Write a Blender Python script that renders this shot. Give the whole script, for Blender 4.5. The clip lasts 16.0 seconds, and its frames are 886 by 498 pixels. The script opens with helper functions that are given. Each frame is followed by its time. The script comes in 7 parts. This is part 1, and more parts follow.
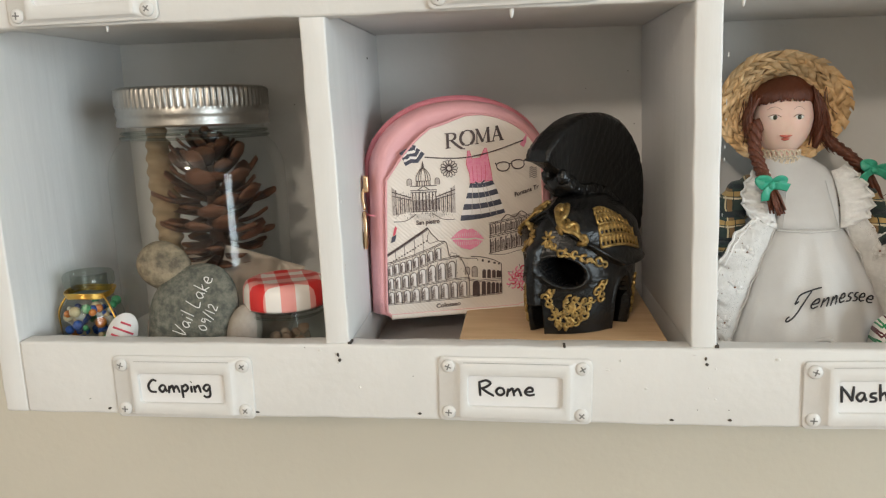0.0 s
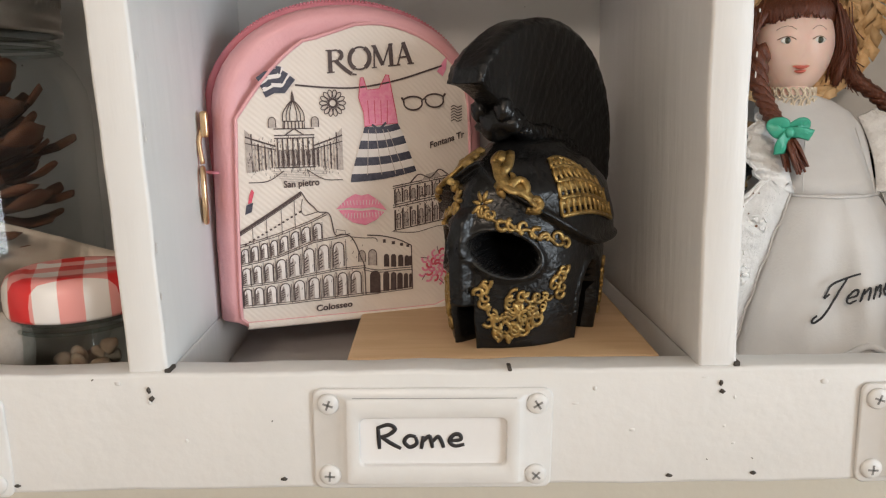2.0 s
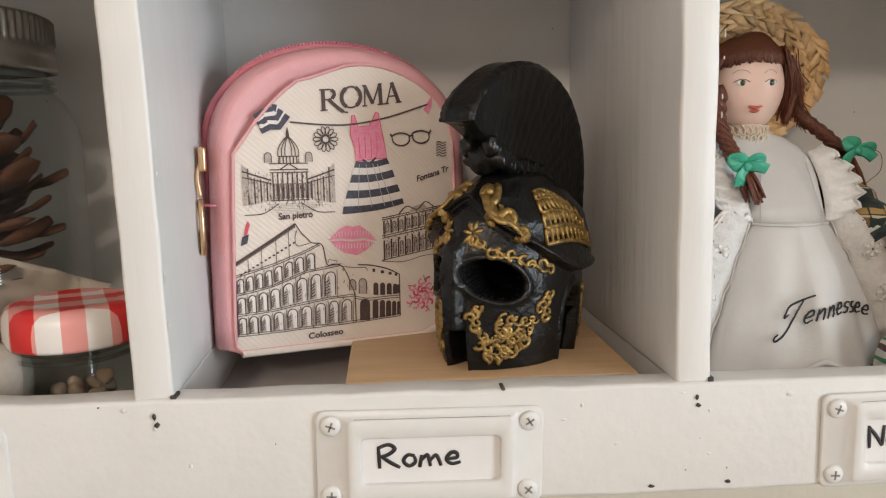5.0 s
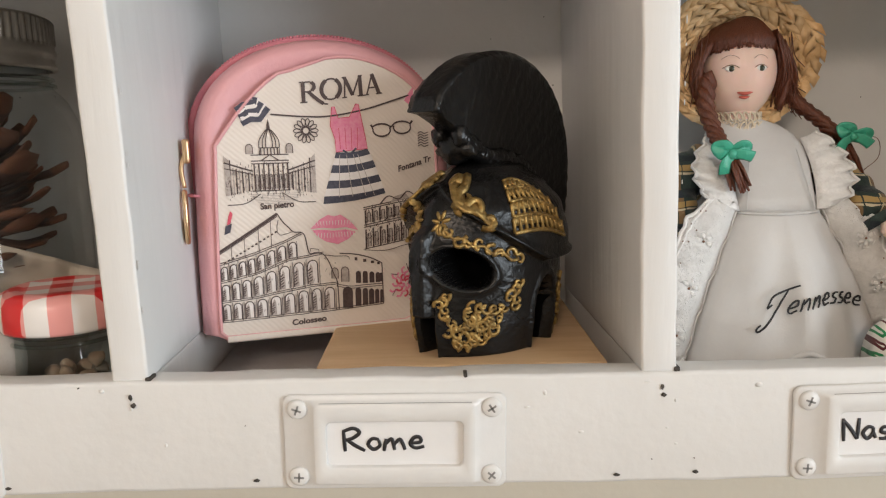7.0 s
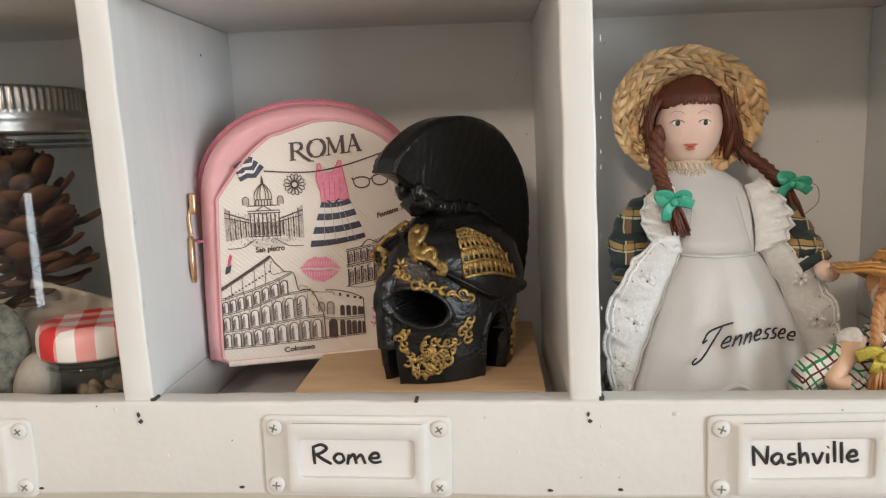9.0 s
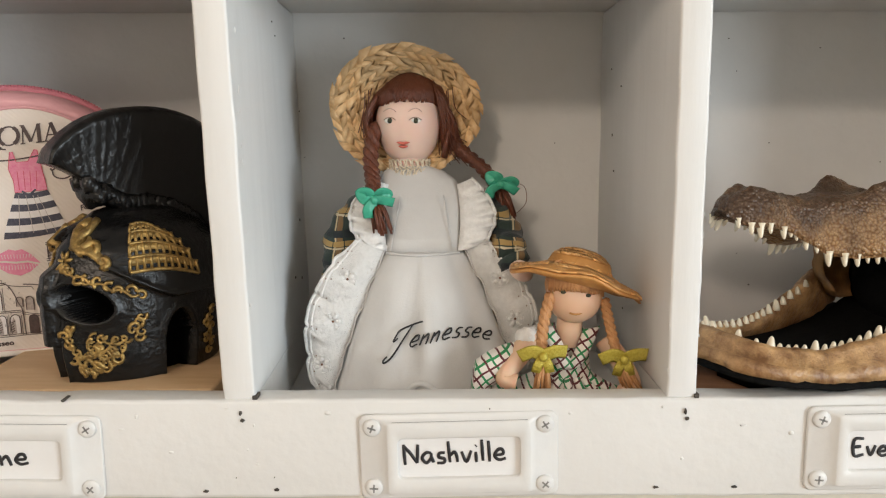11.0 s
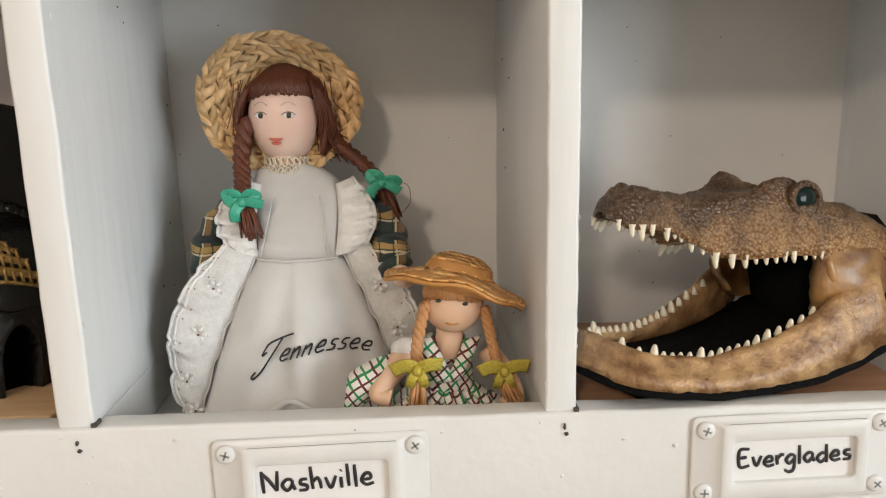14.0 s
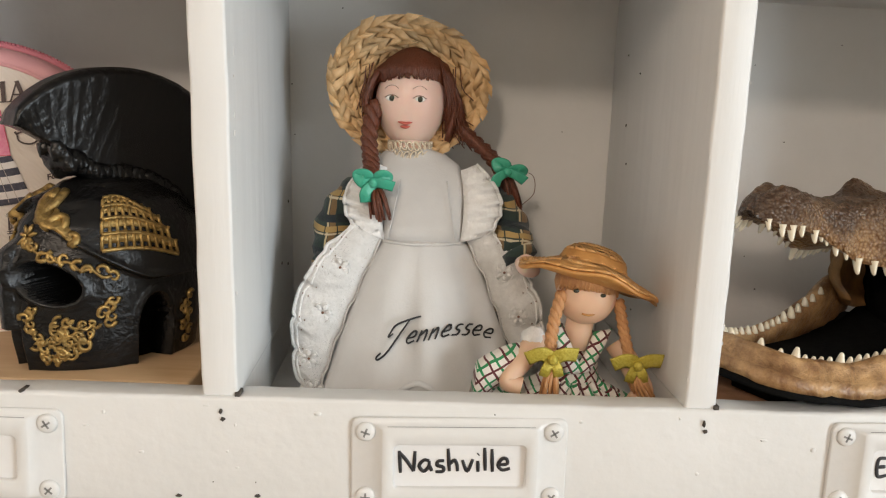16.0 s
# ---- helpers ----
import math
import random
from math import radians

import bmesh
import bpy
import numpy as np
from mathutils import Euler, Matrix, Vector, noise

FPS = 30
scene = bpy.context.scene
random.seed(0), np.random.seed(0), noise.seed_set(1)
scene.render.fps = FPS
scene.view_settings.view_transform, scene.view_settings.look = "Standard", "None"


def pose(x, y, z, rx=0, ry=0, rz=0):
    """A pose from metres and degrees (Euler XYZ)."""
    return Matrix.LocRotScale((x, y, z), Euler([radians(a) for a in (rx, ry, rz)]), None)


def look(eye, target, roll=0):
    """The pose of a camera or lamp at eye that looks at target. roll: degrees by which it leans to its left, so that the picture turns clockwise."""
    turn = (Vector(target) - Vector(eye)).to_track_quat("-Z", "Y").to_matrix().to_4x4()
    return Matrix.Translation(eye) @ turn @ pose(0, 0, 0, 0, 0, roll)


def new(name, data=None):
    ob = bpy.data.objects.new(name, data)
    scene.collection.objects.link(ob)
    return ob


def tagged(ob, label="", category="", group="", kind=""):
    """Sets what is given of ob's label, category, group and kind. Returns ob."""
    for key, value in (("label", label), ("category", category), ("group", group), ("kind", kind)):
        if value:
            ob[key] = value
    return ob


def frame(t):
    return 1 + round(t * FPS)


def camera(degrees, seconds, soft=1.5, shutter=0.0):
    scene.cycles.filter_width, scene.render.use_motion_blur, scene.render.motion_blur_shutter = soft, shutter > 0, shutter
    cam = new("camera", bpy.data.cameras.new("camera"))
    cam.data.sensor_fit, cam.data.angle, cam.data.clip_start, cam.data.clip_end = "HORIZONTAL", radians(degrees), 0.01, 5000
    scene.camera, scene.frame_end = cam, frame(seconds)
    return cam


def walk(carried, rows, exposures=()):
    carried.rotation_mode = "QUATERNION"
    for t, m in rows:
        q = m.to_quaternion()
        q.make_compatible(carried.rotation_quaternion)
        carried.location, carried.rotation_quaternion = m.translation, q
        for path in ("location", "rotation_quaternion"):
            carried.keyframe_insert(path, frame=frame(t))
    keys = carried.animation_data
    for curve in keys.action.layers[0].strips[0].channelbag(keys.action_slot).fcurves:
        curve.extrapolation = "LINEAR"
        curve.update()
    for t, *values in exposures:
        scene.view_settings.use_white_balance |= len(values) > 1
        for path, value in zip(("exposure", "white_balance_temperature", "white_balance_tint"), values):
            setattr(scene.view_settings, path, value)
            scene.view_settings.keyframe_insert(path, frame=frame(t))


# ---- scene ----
cam = camera(63.1, 16.0, soft=1.2)
PATH = [
    (0, (-0.001, -0.357, 1.521), (-0.223, 1.591, 1.125), -1.6),
    (0.3, (0.025, -0.357, 1.517), (-0.189, 1.603, 1.182), -1.3),
    (0.5, (0.028, -0.342, 1.507), (-0.166, 1.621, 1.18), -0.4),
    (1, (0.025, -0.29, 1.497), (-0.089, 1.676, 1.148), -0.6),
    (1.5, (0.004, -0.248, 1.489), (-0.065, 1.715, 1.109), -0.9),
    (2, (-0.005, -0.225, 1.484), (0.02, 1.734, 1.081), -0.5),
    (2.5, (-0.016, -0.224, 1.488), (0.069, 1.734, 1.088), -0.7),
    (3, (-0.023, -0.222, 1.486), (0.111, 1.738, 1.111), -1.1),
    (3.5, (-0.032, -0.225, 1.483), (0.148, 1.738, 1.146), 0.6),
    (4, (-0.022, -0.231, 1.483), (0.156, 1.734, 1.158), -1.0),
    (4.2, (-0.026, -0.233, 1.485), (0.184, 1.73, 1.161), -0.1),
    (6.3, (0.0, -0.244, 1.485), (0.037, 1.734, 1.192), -0.5),
    (6.5, (0.003, -0.243, 1.485), (0.037, 1.733, 1.179), -0.4),
    (7, (0.01, -0.245, 1.485), (0.029, 1.725, 1.145), -1.0),
    (7.5, (0.016, -0.258, 1.496), (-0.039, 1.713, 1.162), -1.4),
    (8, (0.026, -0.27, 1.495), (-0.101, 1.698, 1.165), -1.4),
    (8.5, (0.033, -0.275, 1.502), (-0.103, 1.691, 1.159), -1.6),
    (9, (0.053, -0.283, 1.505), (-0.09, 1.688, 1.194), -1.7),
    (9.5, (0.106, -0.305, 1.505), (-0.014, 1.671, 1.215), -0.9),
    (10, (0.151, -0.308, 1.503), (0.067, 1.673, 1.244), 0.1),
    (10.2, (0.167, -0.305, 1.504), (0.096, 1.674, 1.23), -0.0),
    (12.3, (0.171, -0.235, 1.495), (0.283, 1.733, 1.158), 1.0),
    (12.5, (0.168, -0.236, 1.494), (0.285, 1.732, 1.156), 1.1),
    (13, (0.173, -0.238, 1.5), (0.284, 1.728, 1.15), 0.4),
    (13.5, (0.192, -0.243, 1.5), (0.297, 1.724, 1.151), 0.4),
    (14, (0.206, -0.252, 1.506), (0.333, 1.712, 1.148), -0.4),
    (14.5, (0.201, -0.259, 1.503), (0.29, 1.708, 1.151), 0.5),
    (15, (0.18, -0.266, 1.504), (0.247, 1.702, 1.149), 0.7),
    (15.5, (0.165, -0.262, 1.501), (0.225, 1.708, 1.158), 1.8),
    (16, (0.156, -0.25, 1.498), (0.246, 1.717, 1.151), 2.6),
]
walk(cam, [(t, look(eye, target, roll)) for t, eye, target, roll in PATH], [(0, -0.04, 6350, 6), (0.5, -0.04, 6400, 8), (1.5, -0.06, 6450, 11), (8, -0.05, 6450, 11), (9.0, -0.03, 6450, 10), (9.8, 0.11, 6450, 9), (10.2, 0.11, 6450, 9), (12.3, -0.10, 6550, 10), (13.2, -0.08, 6550, 10), (14, 0.0, 6550, 10), (16, 0.01, 6550, 10)])

# ---- light: a tall cool window to the right, a warm ceiling lamp to the left ----
world = bpy.data.worlds.new("world")
scene.world = world
world.use_nodes = True
sky = world.node_tree.nodes.new("ShaderNodeTexSky")
sky.sky_type, sky.sun_disc = "NISHITA", False
sky.sun_elevation, sky.sun_rotation = radians(40), radians(200)
world.node_tree.links.new(sky.outputs[0], world.node_tree.nodes["Background"].inputs[0])
world.node_tree.nodes["Background"].inputs[1].default_value = 0.08


def area_lamp(name, m, sx, sy, power, colour):
    data = bpy.data.lights.new(name, "AREA")
    data.shape, data.size, data.size_y, data.energy, data.color = "RECTANGLE", sx, sy, power, colour
    ob = new(name, data)
    ob.matrix_world = m
    return ob


area_lamp("window_daylight", look((2.36, -1.75, 1.55), (0.1, 0.05, 1.48)), 1.25, 1.25, 58.0, (0.83, 0.92, 0.98))
lamp = bpy.data.lights.new("ceiling_lamp_light", "POINT")
lamp.energy, lamp.color, lamp.shadow_soft_size = 29.0, (1.0, 0.82, 0.66), 0.08
new("ceiling_lamp_light", lamp).location = (-0.33, -1.66, 2.15)

# ---- materials ----
def rgb(c):
    return (c[0], c[1], c[2], 1.0)


def material(name, base, rough=0.5, other=None, scale=40.0, amount=0.5, bump=0.0, bump_scale=200.0, metal=0.0, stretch=(1, 1, 1), spec=0.5, sheen=0.0, coat=0.0, sub=0.0):
    """A surface with a base colour, a second colour in noisy patches, and a fine relief."""
    m = bpy.data.materials.new(name)
    m.use_nodes = True
    nt = m.node_tree
    b = nt.nodes["Principled BSDF"]
    b.inputs["Roughness"].default_value = rough
    b.inputs["Metallic"].default_value = metal
    b.inputs["Specular IOR Level"].default_value = spec
    b.inputs["Sheen Weight"].default_value = sheen
    b.inputs["Coat Weight"].default_value = coat
    b.inputs["Subsurface Weight"].default_value = sub
    if sub:
        b.inputs["Subsurface Scale"].default_value = 0.004
    co = nt.nodes.new("ShaderNodeTexCoord")
    mp = nt.nodes.new("ShaderNodeMapping")
    mp.inputs["Scale"].default_value = stretch
    nt.links.new(co.outputs["Object"], mp.inputs[0])
    if other:
        n1 = nt.nodes.new("ShaderNodeTexNoise")
        n1.inputs["Scale"].default_value, n1.inputs["Detail"].default_value, n1.inputs["Roughness"].default_value = scale, 6, 0.65
        nt.links.new(mp.outputs[0], n1.inputs["Vector"])
        ramp = nt.nodes.new("ShaderNodeValToRGB")
        ramp.color_ramp.elements[0].position, ramp.color_ramp.elements[1].position = 0.5 - 0.25 * (1 - amount) - 0.05, 0.75
        ramp.color_ramp.elements[0].color, ramp.color_ramp.elements[1].color = rgb(base), rgb(other)
        nt.links.new(n1.outputs["Fac"], ramp.inputs[0])
        nt.links.new(ramp.outputs[0], b.inputs["Base Color"])
    else:
        b.inputs["Base Color"].default_value = rgb(base)
    if bump:
        n2 = nt.nodes.new("ShaderNodeTexNoise")
        n2.inputs["Scale"].default_value, n2.inputs["Detail"].default_value = bump_scale, 5
        nt.links.new(mp.outputs[0], n2.inputs["Vector"])
        bp = nt.nodes.new("ShaderNodeBump")
        bp.inputs["Strength"].default_value, bp.inputs["Distance"].default_value = bump, 0.001
        nt.links.new(n2.outputs["Fac"], bp.inputs["Height"])
        nt.links.new(bp.outputs[0], b.inputs["Normal"])
    return m


def node(m, kind, **values):
    n = m.node_tree.nodes.new(kind)
    for key, value in values.items():
        n.inputs[key].default_value = value
    return n


PAINT = material("white_paint", (0.765, 0.76, 0.745), 0.45, (0.70, 0.695, 0.675), 14.0, 0.4, 0.35, 140.0)
PAINT_BRUSHED = material("brushed_white_paint", (0.79, 0.79, 0.78), 0.4, (0.73, 0.73, 0.72), 30.0, 0.4, 0.45, 130.0, stretch=(1, 1, 0.12))
METAL_PAINT = material("painted_metal", (0.75, 0.745, 0.73), 0.33, (0.70, 0.695, 0.68), 60.0, 0.4, 0.15, 220.0)
PLASTER = material("beige_wall_paint", (0.66, 0.62, 0.53), 0.7, (0.60, 0.56, 0.47), 3.0, 0.4, 0.3, 160.0)
ROOM_PAINT = material("room_paint", (0.80, 0.78, 0.74), 0.8, (0.76, 0.74, 0.70), 3.0)
CEILING_PAINT = material("ceiling_paint", (0.78, 0.77, 0.75), 0.8, (0.74, 0.73, 0.71), 4.0)
FLOOR_WOOD = material("floor_wood", (0.40, 0.29, 0.19), 0.45, (0.30, 0.21, 0.13), 8.0, 0.5, stretch=(6, 1, 1))
CARD = material("white_card", (0.80, 0.795, 0.79), 0.6, (0.77, 0.765, 0.76), 90.0)
INK = material("black_marker_ink", (0.018, 0.017, 0.02), 0.45)
BARE = material("chipped_dark_wood", (0.045, 0.04, 0.036), 0.8, (0.10, 0.085, 0.07), 300.0)
BLOCK = material("pale_wood", (0.62, 0.43, 0.25), 0.5, (0.50, 0.32, 0.17), 60.0, 0.5, 0.15, 200.0, stretch=(0.3, 2.5, 2.5))
BLOCK_RED = material("reddish_wood", (0.46, 0.25, 0.14), 0.5, (0.33, 0.16, 0.085), 60.0, 0.5, 0.15, 200.0, stretch=(0.3, 2.5, 2.5))

# ---- mesh helpers ----
def mesh_of(name, bm, mat, smooth=True):
    me = bpy.data.meshes.new(name)
    bmesh.ops.recalc_face_normals(bm, faces=bm.faces)
    bm.to_mesh(me)
    bm.free()
    for m in (mat if isinstance(mat, (list, tuple)) else [mat]):
        me.materials.append(m)
    if smooth:
        me.shade_smooth()
    return me


def part(name, bm, mat, parent=None, label="", smooth=True):
    ob = new(name, mesh_of(name, bm, mat, smooth))
    ob.parent = parent
    if label:
        tagged(ob, label)
    return ob


def thing(name, m, label, category, group="", kind=""):
    ob = new(name)
    ob.empty_display_size = 0.02
    ob.matrix_world = m
    return tagged(ob, label, category, group, kind)


def add_box(bm, x0, x1, y0, y1, z0, z1, bevel=0.0, segs=2, mi=0):
    m = Matrix.LocRotScale(((x0 + x1) / 2, (y0 + y1) / 2, (z0 + z1) / 2), None, (x1 - x0, y1 - y0, z1 - z0))
    r = bmesh.ops.create_cube(bm, size=1, matrix=m)
    if bevel:
        es = {e for v in r["verts"] for e in v.link_edges}
        r = bmesh.ops.bevel(bm, geom=list(es), offset=bevel, segments=segs, affect="EDGES", profile=0.6)
    if mi:
        for v in r["verts"]:
            for f in v.link_faces:
                f.material_index = mi
    return bm


def box(*a, **k):
    return add_box(bmesh.new(), *a, **k)


def loft(bm, rings, closed=True, cap0=True, cap1=True, mi=0):
    """Skins a list of rings of equal length."""
    rows = [[bm.verts.new(p) for p in r] for r in rings]
    n = len(rows[0])
    for a, b in zip(rows, rows[1:]):
        for i in range(n if closed else n - 1):
            f = bm.faces.new((a[i], a[(i + 1) % n], b[(i + 1) % n], b[i]))
            f.material_index = mi
    if closed and cap0:
        bm.faces.new(rows[0][::-1]).material_index = mi
    if closed and cap1:
        bm.faces.new(rows[-1]).material_index = mi
    return rows


def lathe(bm, profile, n=40, centre=(0, 0), cap0=True, cap1=True, mi=0):
    """Turns (radius, z) pairs round a vertical axis."""
    rings = []
    for r, z in profile:
        rings.append([(centre[0] + r * math.cos(2 * math.pi * i / n), centre[1] + r * math.sin(2 * math.pi * i / n), z) for i in range(n)])
    return loft(bm, rings, True, cap0, cap1, mi)


def spline(points, steps=6):
    """Points on a smooth line through the given ones."""
    p = [Vector(q) for q in points]
    if len(p) < 3:
        return [p[0].lerp(p[-1], i / steps) for i in range(steps + 1)]
    p = [2 * p[0] - p[1]] + p + [2 * p[-1] - p[-2]]
    out = []
    for a, b, c, d in zip(p, p[1:], p[2:], p[3:]):
        for i in range(steps):
            t = i / steps
            out.append(0.5 * (2 * b + (c - a) * t + (2 * a - 5 * b + 4 * c - d) * t * t + (3 * b - a - 3 * c + d) * t ** 3))
    return out + [p[-2]]


def tube(bm, points, radius, n=8, flat=1.0, up=None, mi=0):
    """A round or flattened rod along points; radius a number or a function of 0..1."""
    pts = [Vector(q) for q in points]
    rings, side = [], None
    for i, q in enumerate(pts):
        way = (pts[min(i + 1, len(pts) - 1)] - pts[max(i - 1, 0)])
        way = way.normalized() if way.length > 1e-9 else Vector((0, 0, 1))
        ref = Vector(up) if up else (side if side is not None else (Vector((0, 0, 1)) if abs(way.z) < 0.9 else Vector((1, 0, 0))))
        u = ref - way * ref.dot(way)
        u = u.normalized() if u.length > 1e-6 else way.orthogonal().normalized()
        side = u
        w = way.cross(u)
        r = radius(i / max(1, len(pts) - 1)) if callable(radius) else radius
        rings.append([q + (u * math.cos(2 * math.pi * k / n) * flat + w * math.sin(2 * math.pi * k / n)) * r for k in range(n)])
    loft(bm, rings, mi=mi)
    return bm


def blob(bm, centre, size, turn=None, segs=20, rings=14, rough=0.0, freq=30.0, mi=0, seed=0.0):
    """An ellipsoid with an uneven skin."""
    r = bmesh.ops.create_uvsphere(bm, u_segments=segs, v_segments=rings, radius=1.0)
    t = turn if turn is not None else Matrix.Identity(3)
    for v in r["verts"]:
        d = v.co.copy()
        k = 1 + rough * noise.noise(Vector((d.x * size[0], d.y * size[1], d.z * size[2])) * freq + Vector((seed, seed, 0)))
        v.co = Vector(centre) + t @ Vector((d.x * size[0] * k, d.y * size[1] * k, d.z * size[2] * k))
        for f in v.link_faces:
            f.material_index = mi
    return bm


def rot(rx=0, ry=0, rz=0):
    return Euler([radians(a) for a in (rx, ry, rz)]).to_matrix()

# ---- the room ----
RX0, RX1, RY0, WALL, RZ1 = -2.2, 2.4, -3.2, 0.152, 2.45


def setting(name, bm, mat, label, category):
    return tagged(part(name, bm, mat, None, "", smooth=False), label, category, kind="structure")


setting("wall_north", box(RX0 - 0.1, RX1 + 0.1, WALL, WALL + 0.12, -0.05, RZ1 + 0.1), PLASTER, "smooth beige painted wall behind the white shelf", "wall")
setting("wall_south", box(RX0 - 0.1, RX1 + 0.1, RY0 - 0.12, RY0, -0.05, RZ1 + 0.1), ROOM_PAINT, "plain beige painted room wall", "wall")
setting("wall_west", box(RX0 - 0.12, RX0, RY0 + 0.001, WALL - 0.001, -0.05, RZ1 + 0.1), ROOM_PAINT, "plain beige painted side wall", "wall")
setting("floor", box(RX0 + 0.001, RX1 - 0.001, RY0 + 0.001, WALL - 0.001, -0.12, 0.0), FLOOR_WOOD, "brown wooden room floor", "floor")
setting("ceiling", box(RX0 + 0.001, RX1 - 0.001, RY0 + 0.001, WALL - 0.001, RZ1, RZ1 + 0.1), CEILING_PAINT, "plain white room ceiling", "ceiling")
bm = bmesh.new()
WY0, WY1, WZ0, WZ1 = -2.42, -1.08, 0.90, 2.20
add_box(bm, RX1, RX1 + 0.12, RY0 + 0.001, WY0, -0.05, RZ1 + 0.1)
add_box(bm, RX1, RX1 + 0.12, WY1, WALL - 0.001, -0.05, RZ1 + 0.1)
add_box(bm, RX1, RX1 + 0.12, WY0, WY1, -0.05, WZ0)
add_box(bm, RX1, RX1 + 0.12, WY0, WY1, WZ1, RZ1 + 0.1)
east = setting("wall_east", bm, ROOM_PAINT, "beige painted wall with a tall window opening", "wall")

bm = bmesh.new()
for y in (WY0, -1.775, WY1 - 0.05):
    add_box(bm, RX1 - 0.06, RX1 - 0.02, y, y + 0.05, WZ0, WZ1, 0.004)
for z in (WZ0, 1.52, WZ1 - 0.05):
    add_box(bm, RX1 - 0.055, RX1 - 0.025, WY0 + 0.051, WY1 - 0.051, z, z + 0.05, 0.004)
setting("window_1", bm, CEILING_PAINT, "white window frame with glazing bars", "window")

# ---- the shelf unit: two rows of open boxes with lipped fronts ----
SHELF_L, SHELF_R = -0.2955, 0.467
DEPTH, LIP, LIP_T = 0.140, 1.3970, 0.012
DIVS = ((-0.1062, -0.0930), (0.0825, 0.0955), (0.2605, 0.2725))
LEANS = ((-0.0038, -0.0020), (-0.0045, -0.0025), (-0.0018, 0.0010))
ROW = 0.209
shelf = thing("wall_shelf", pose(0, 0, 0), "white painted wooden cubby wall shelf with chipped worn paint", "wall shelf")


def worn_board(name, x0, x1, y0, y1, z0, z1, mat, lean=0.0, bevel=0.0012, wobble=0.0004, label="", skew=0.0):
    """A painted board with softened, slightly uneven edges; lean shifts its top sideways, skew its back."""
    bm = bmesh.new()
    size = (x1 - x0, y1 - y0, z1 - z0)
    bmesh.ops.create_cube(bm, size=1, matrix=Matrix.LocRotScale(((x0 + x1) / 2, (y0 + y1) / 2, (z0 + z1) / 2), None, size))
    bmesh.ops.bevel(bm, geom=list(bm.edges), offset=bevel, segments=2, affect="EDGES", profile=0.6)
    axis = max(range(3), key=lambda a: size[a])
    low = (x0, y0, z0)[axis]
    for k in range(1, int(size[axis] / 0.008)):
        co, no = [0, 0, 0], [0, 0, 0]
        co[axis], no[axis] = low + k * 0.008, 1
        bmesh.ops.bisect_plane(bm, geom=bm.verts[:] + bm.edges[:] + bm.faces[:], plane_co=co, plane_no=no)
    for v in bm.verts:
        n = noise.noise_vector(v.co * 45) + 0.6 * noise.noise_vector(v.co * 160)
        v.co += n * wobble
        v.co.x += lean * (v.co.z - z0) / size[2] + skew * (v.co.y - y0) / size[1]
    return part(name, bm, mat, shelf, label)


Z0, ZT = 1.355, 1.80
part("back_panel", box(SHELF_L + 0.002, SHELF_R - 0.002, DEPTH, DEPTH + 0.008, Z0 + 0.002, ZT - 0.002), PAINT, shelf, smooth=False)
for side, x in (("left", SHELF_L), ("right", SHELF_R - 0.0135)):
    worn_board("side_panel", x, x + 0.0135, 0.0, WALL - 0.001, Z0, ZT, PAINT_BRUSHED, 0.0)
IN0, IN1 = SHELF_L + 0.0136, SHELF_R - 0.0136
for row in range(2):
    z = row * ROW
    worn_board("front_rail", IN0, IN1, -0.0004 if row == 0 else 0.0, LIP_T, Z0 + z, LIP + z, PAINT, bevel=0.0016, wobble=0.0005)
    worn_board("shelf_board", IN0, IN1, LIP_T + 0.0002, DEPTH - 0.0002, Z0 + 0.003 + z, Z0 + 0.018 + z, PAINT)
worn_board("top_board", IN0, IN1, 0.0, DEPTH - 0.0002, ZT - 0.014, ZT, PAINT)
for (x0, x1), (lean, skew) in zip(DIVS, LEANS):
    worn_board("divider", x0, x1, 0.0012, DEPTH - 0.0002, LIP - 0.0006, Z0 + ROW + 0.0028, PAINT_BRUSHED, lean, skew=skew)
    worn_board("divider_foot", x0 + 0.0004, x1 - 0.0004, LIP_T + 0.0004, DEPTH - 0.0004, Z0 + 0.0182, LIP - 0.0004, PAINT_BRUSHED, skew=skew)
    worn_board("divider", x0 + lean, x1 + lean, 0.0012, DEPTH - 0.0002, LIP + ROW - 0.0006, ZT - 0.0142, PAINT_BRUSHED, skew=skew)

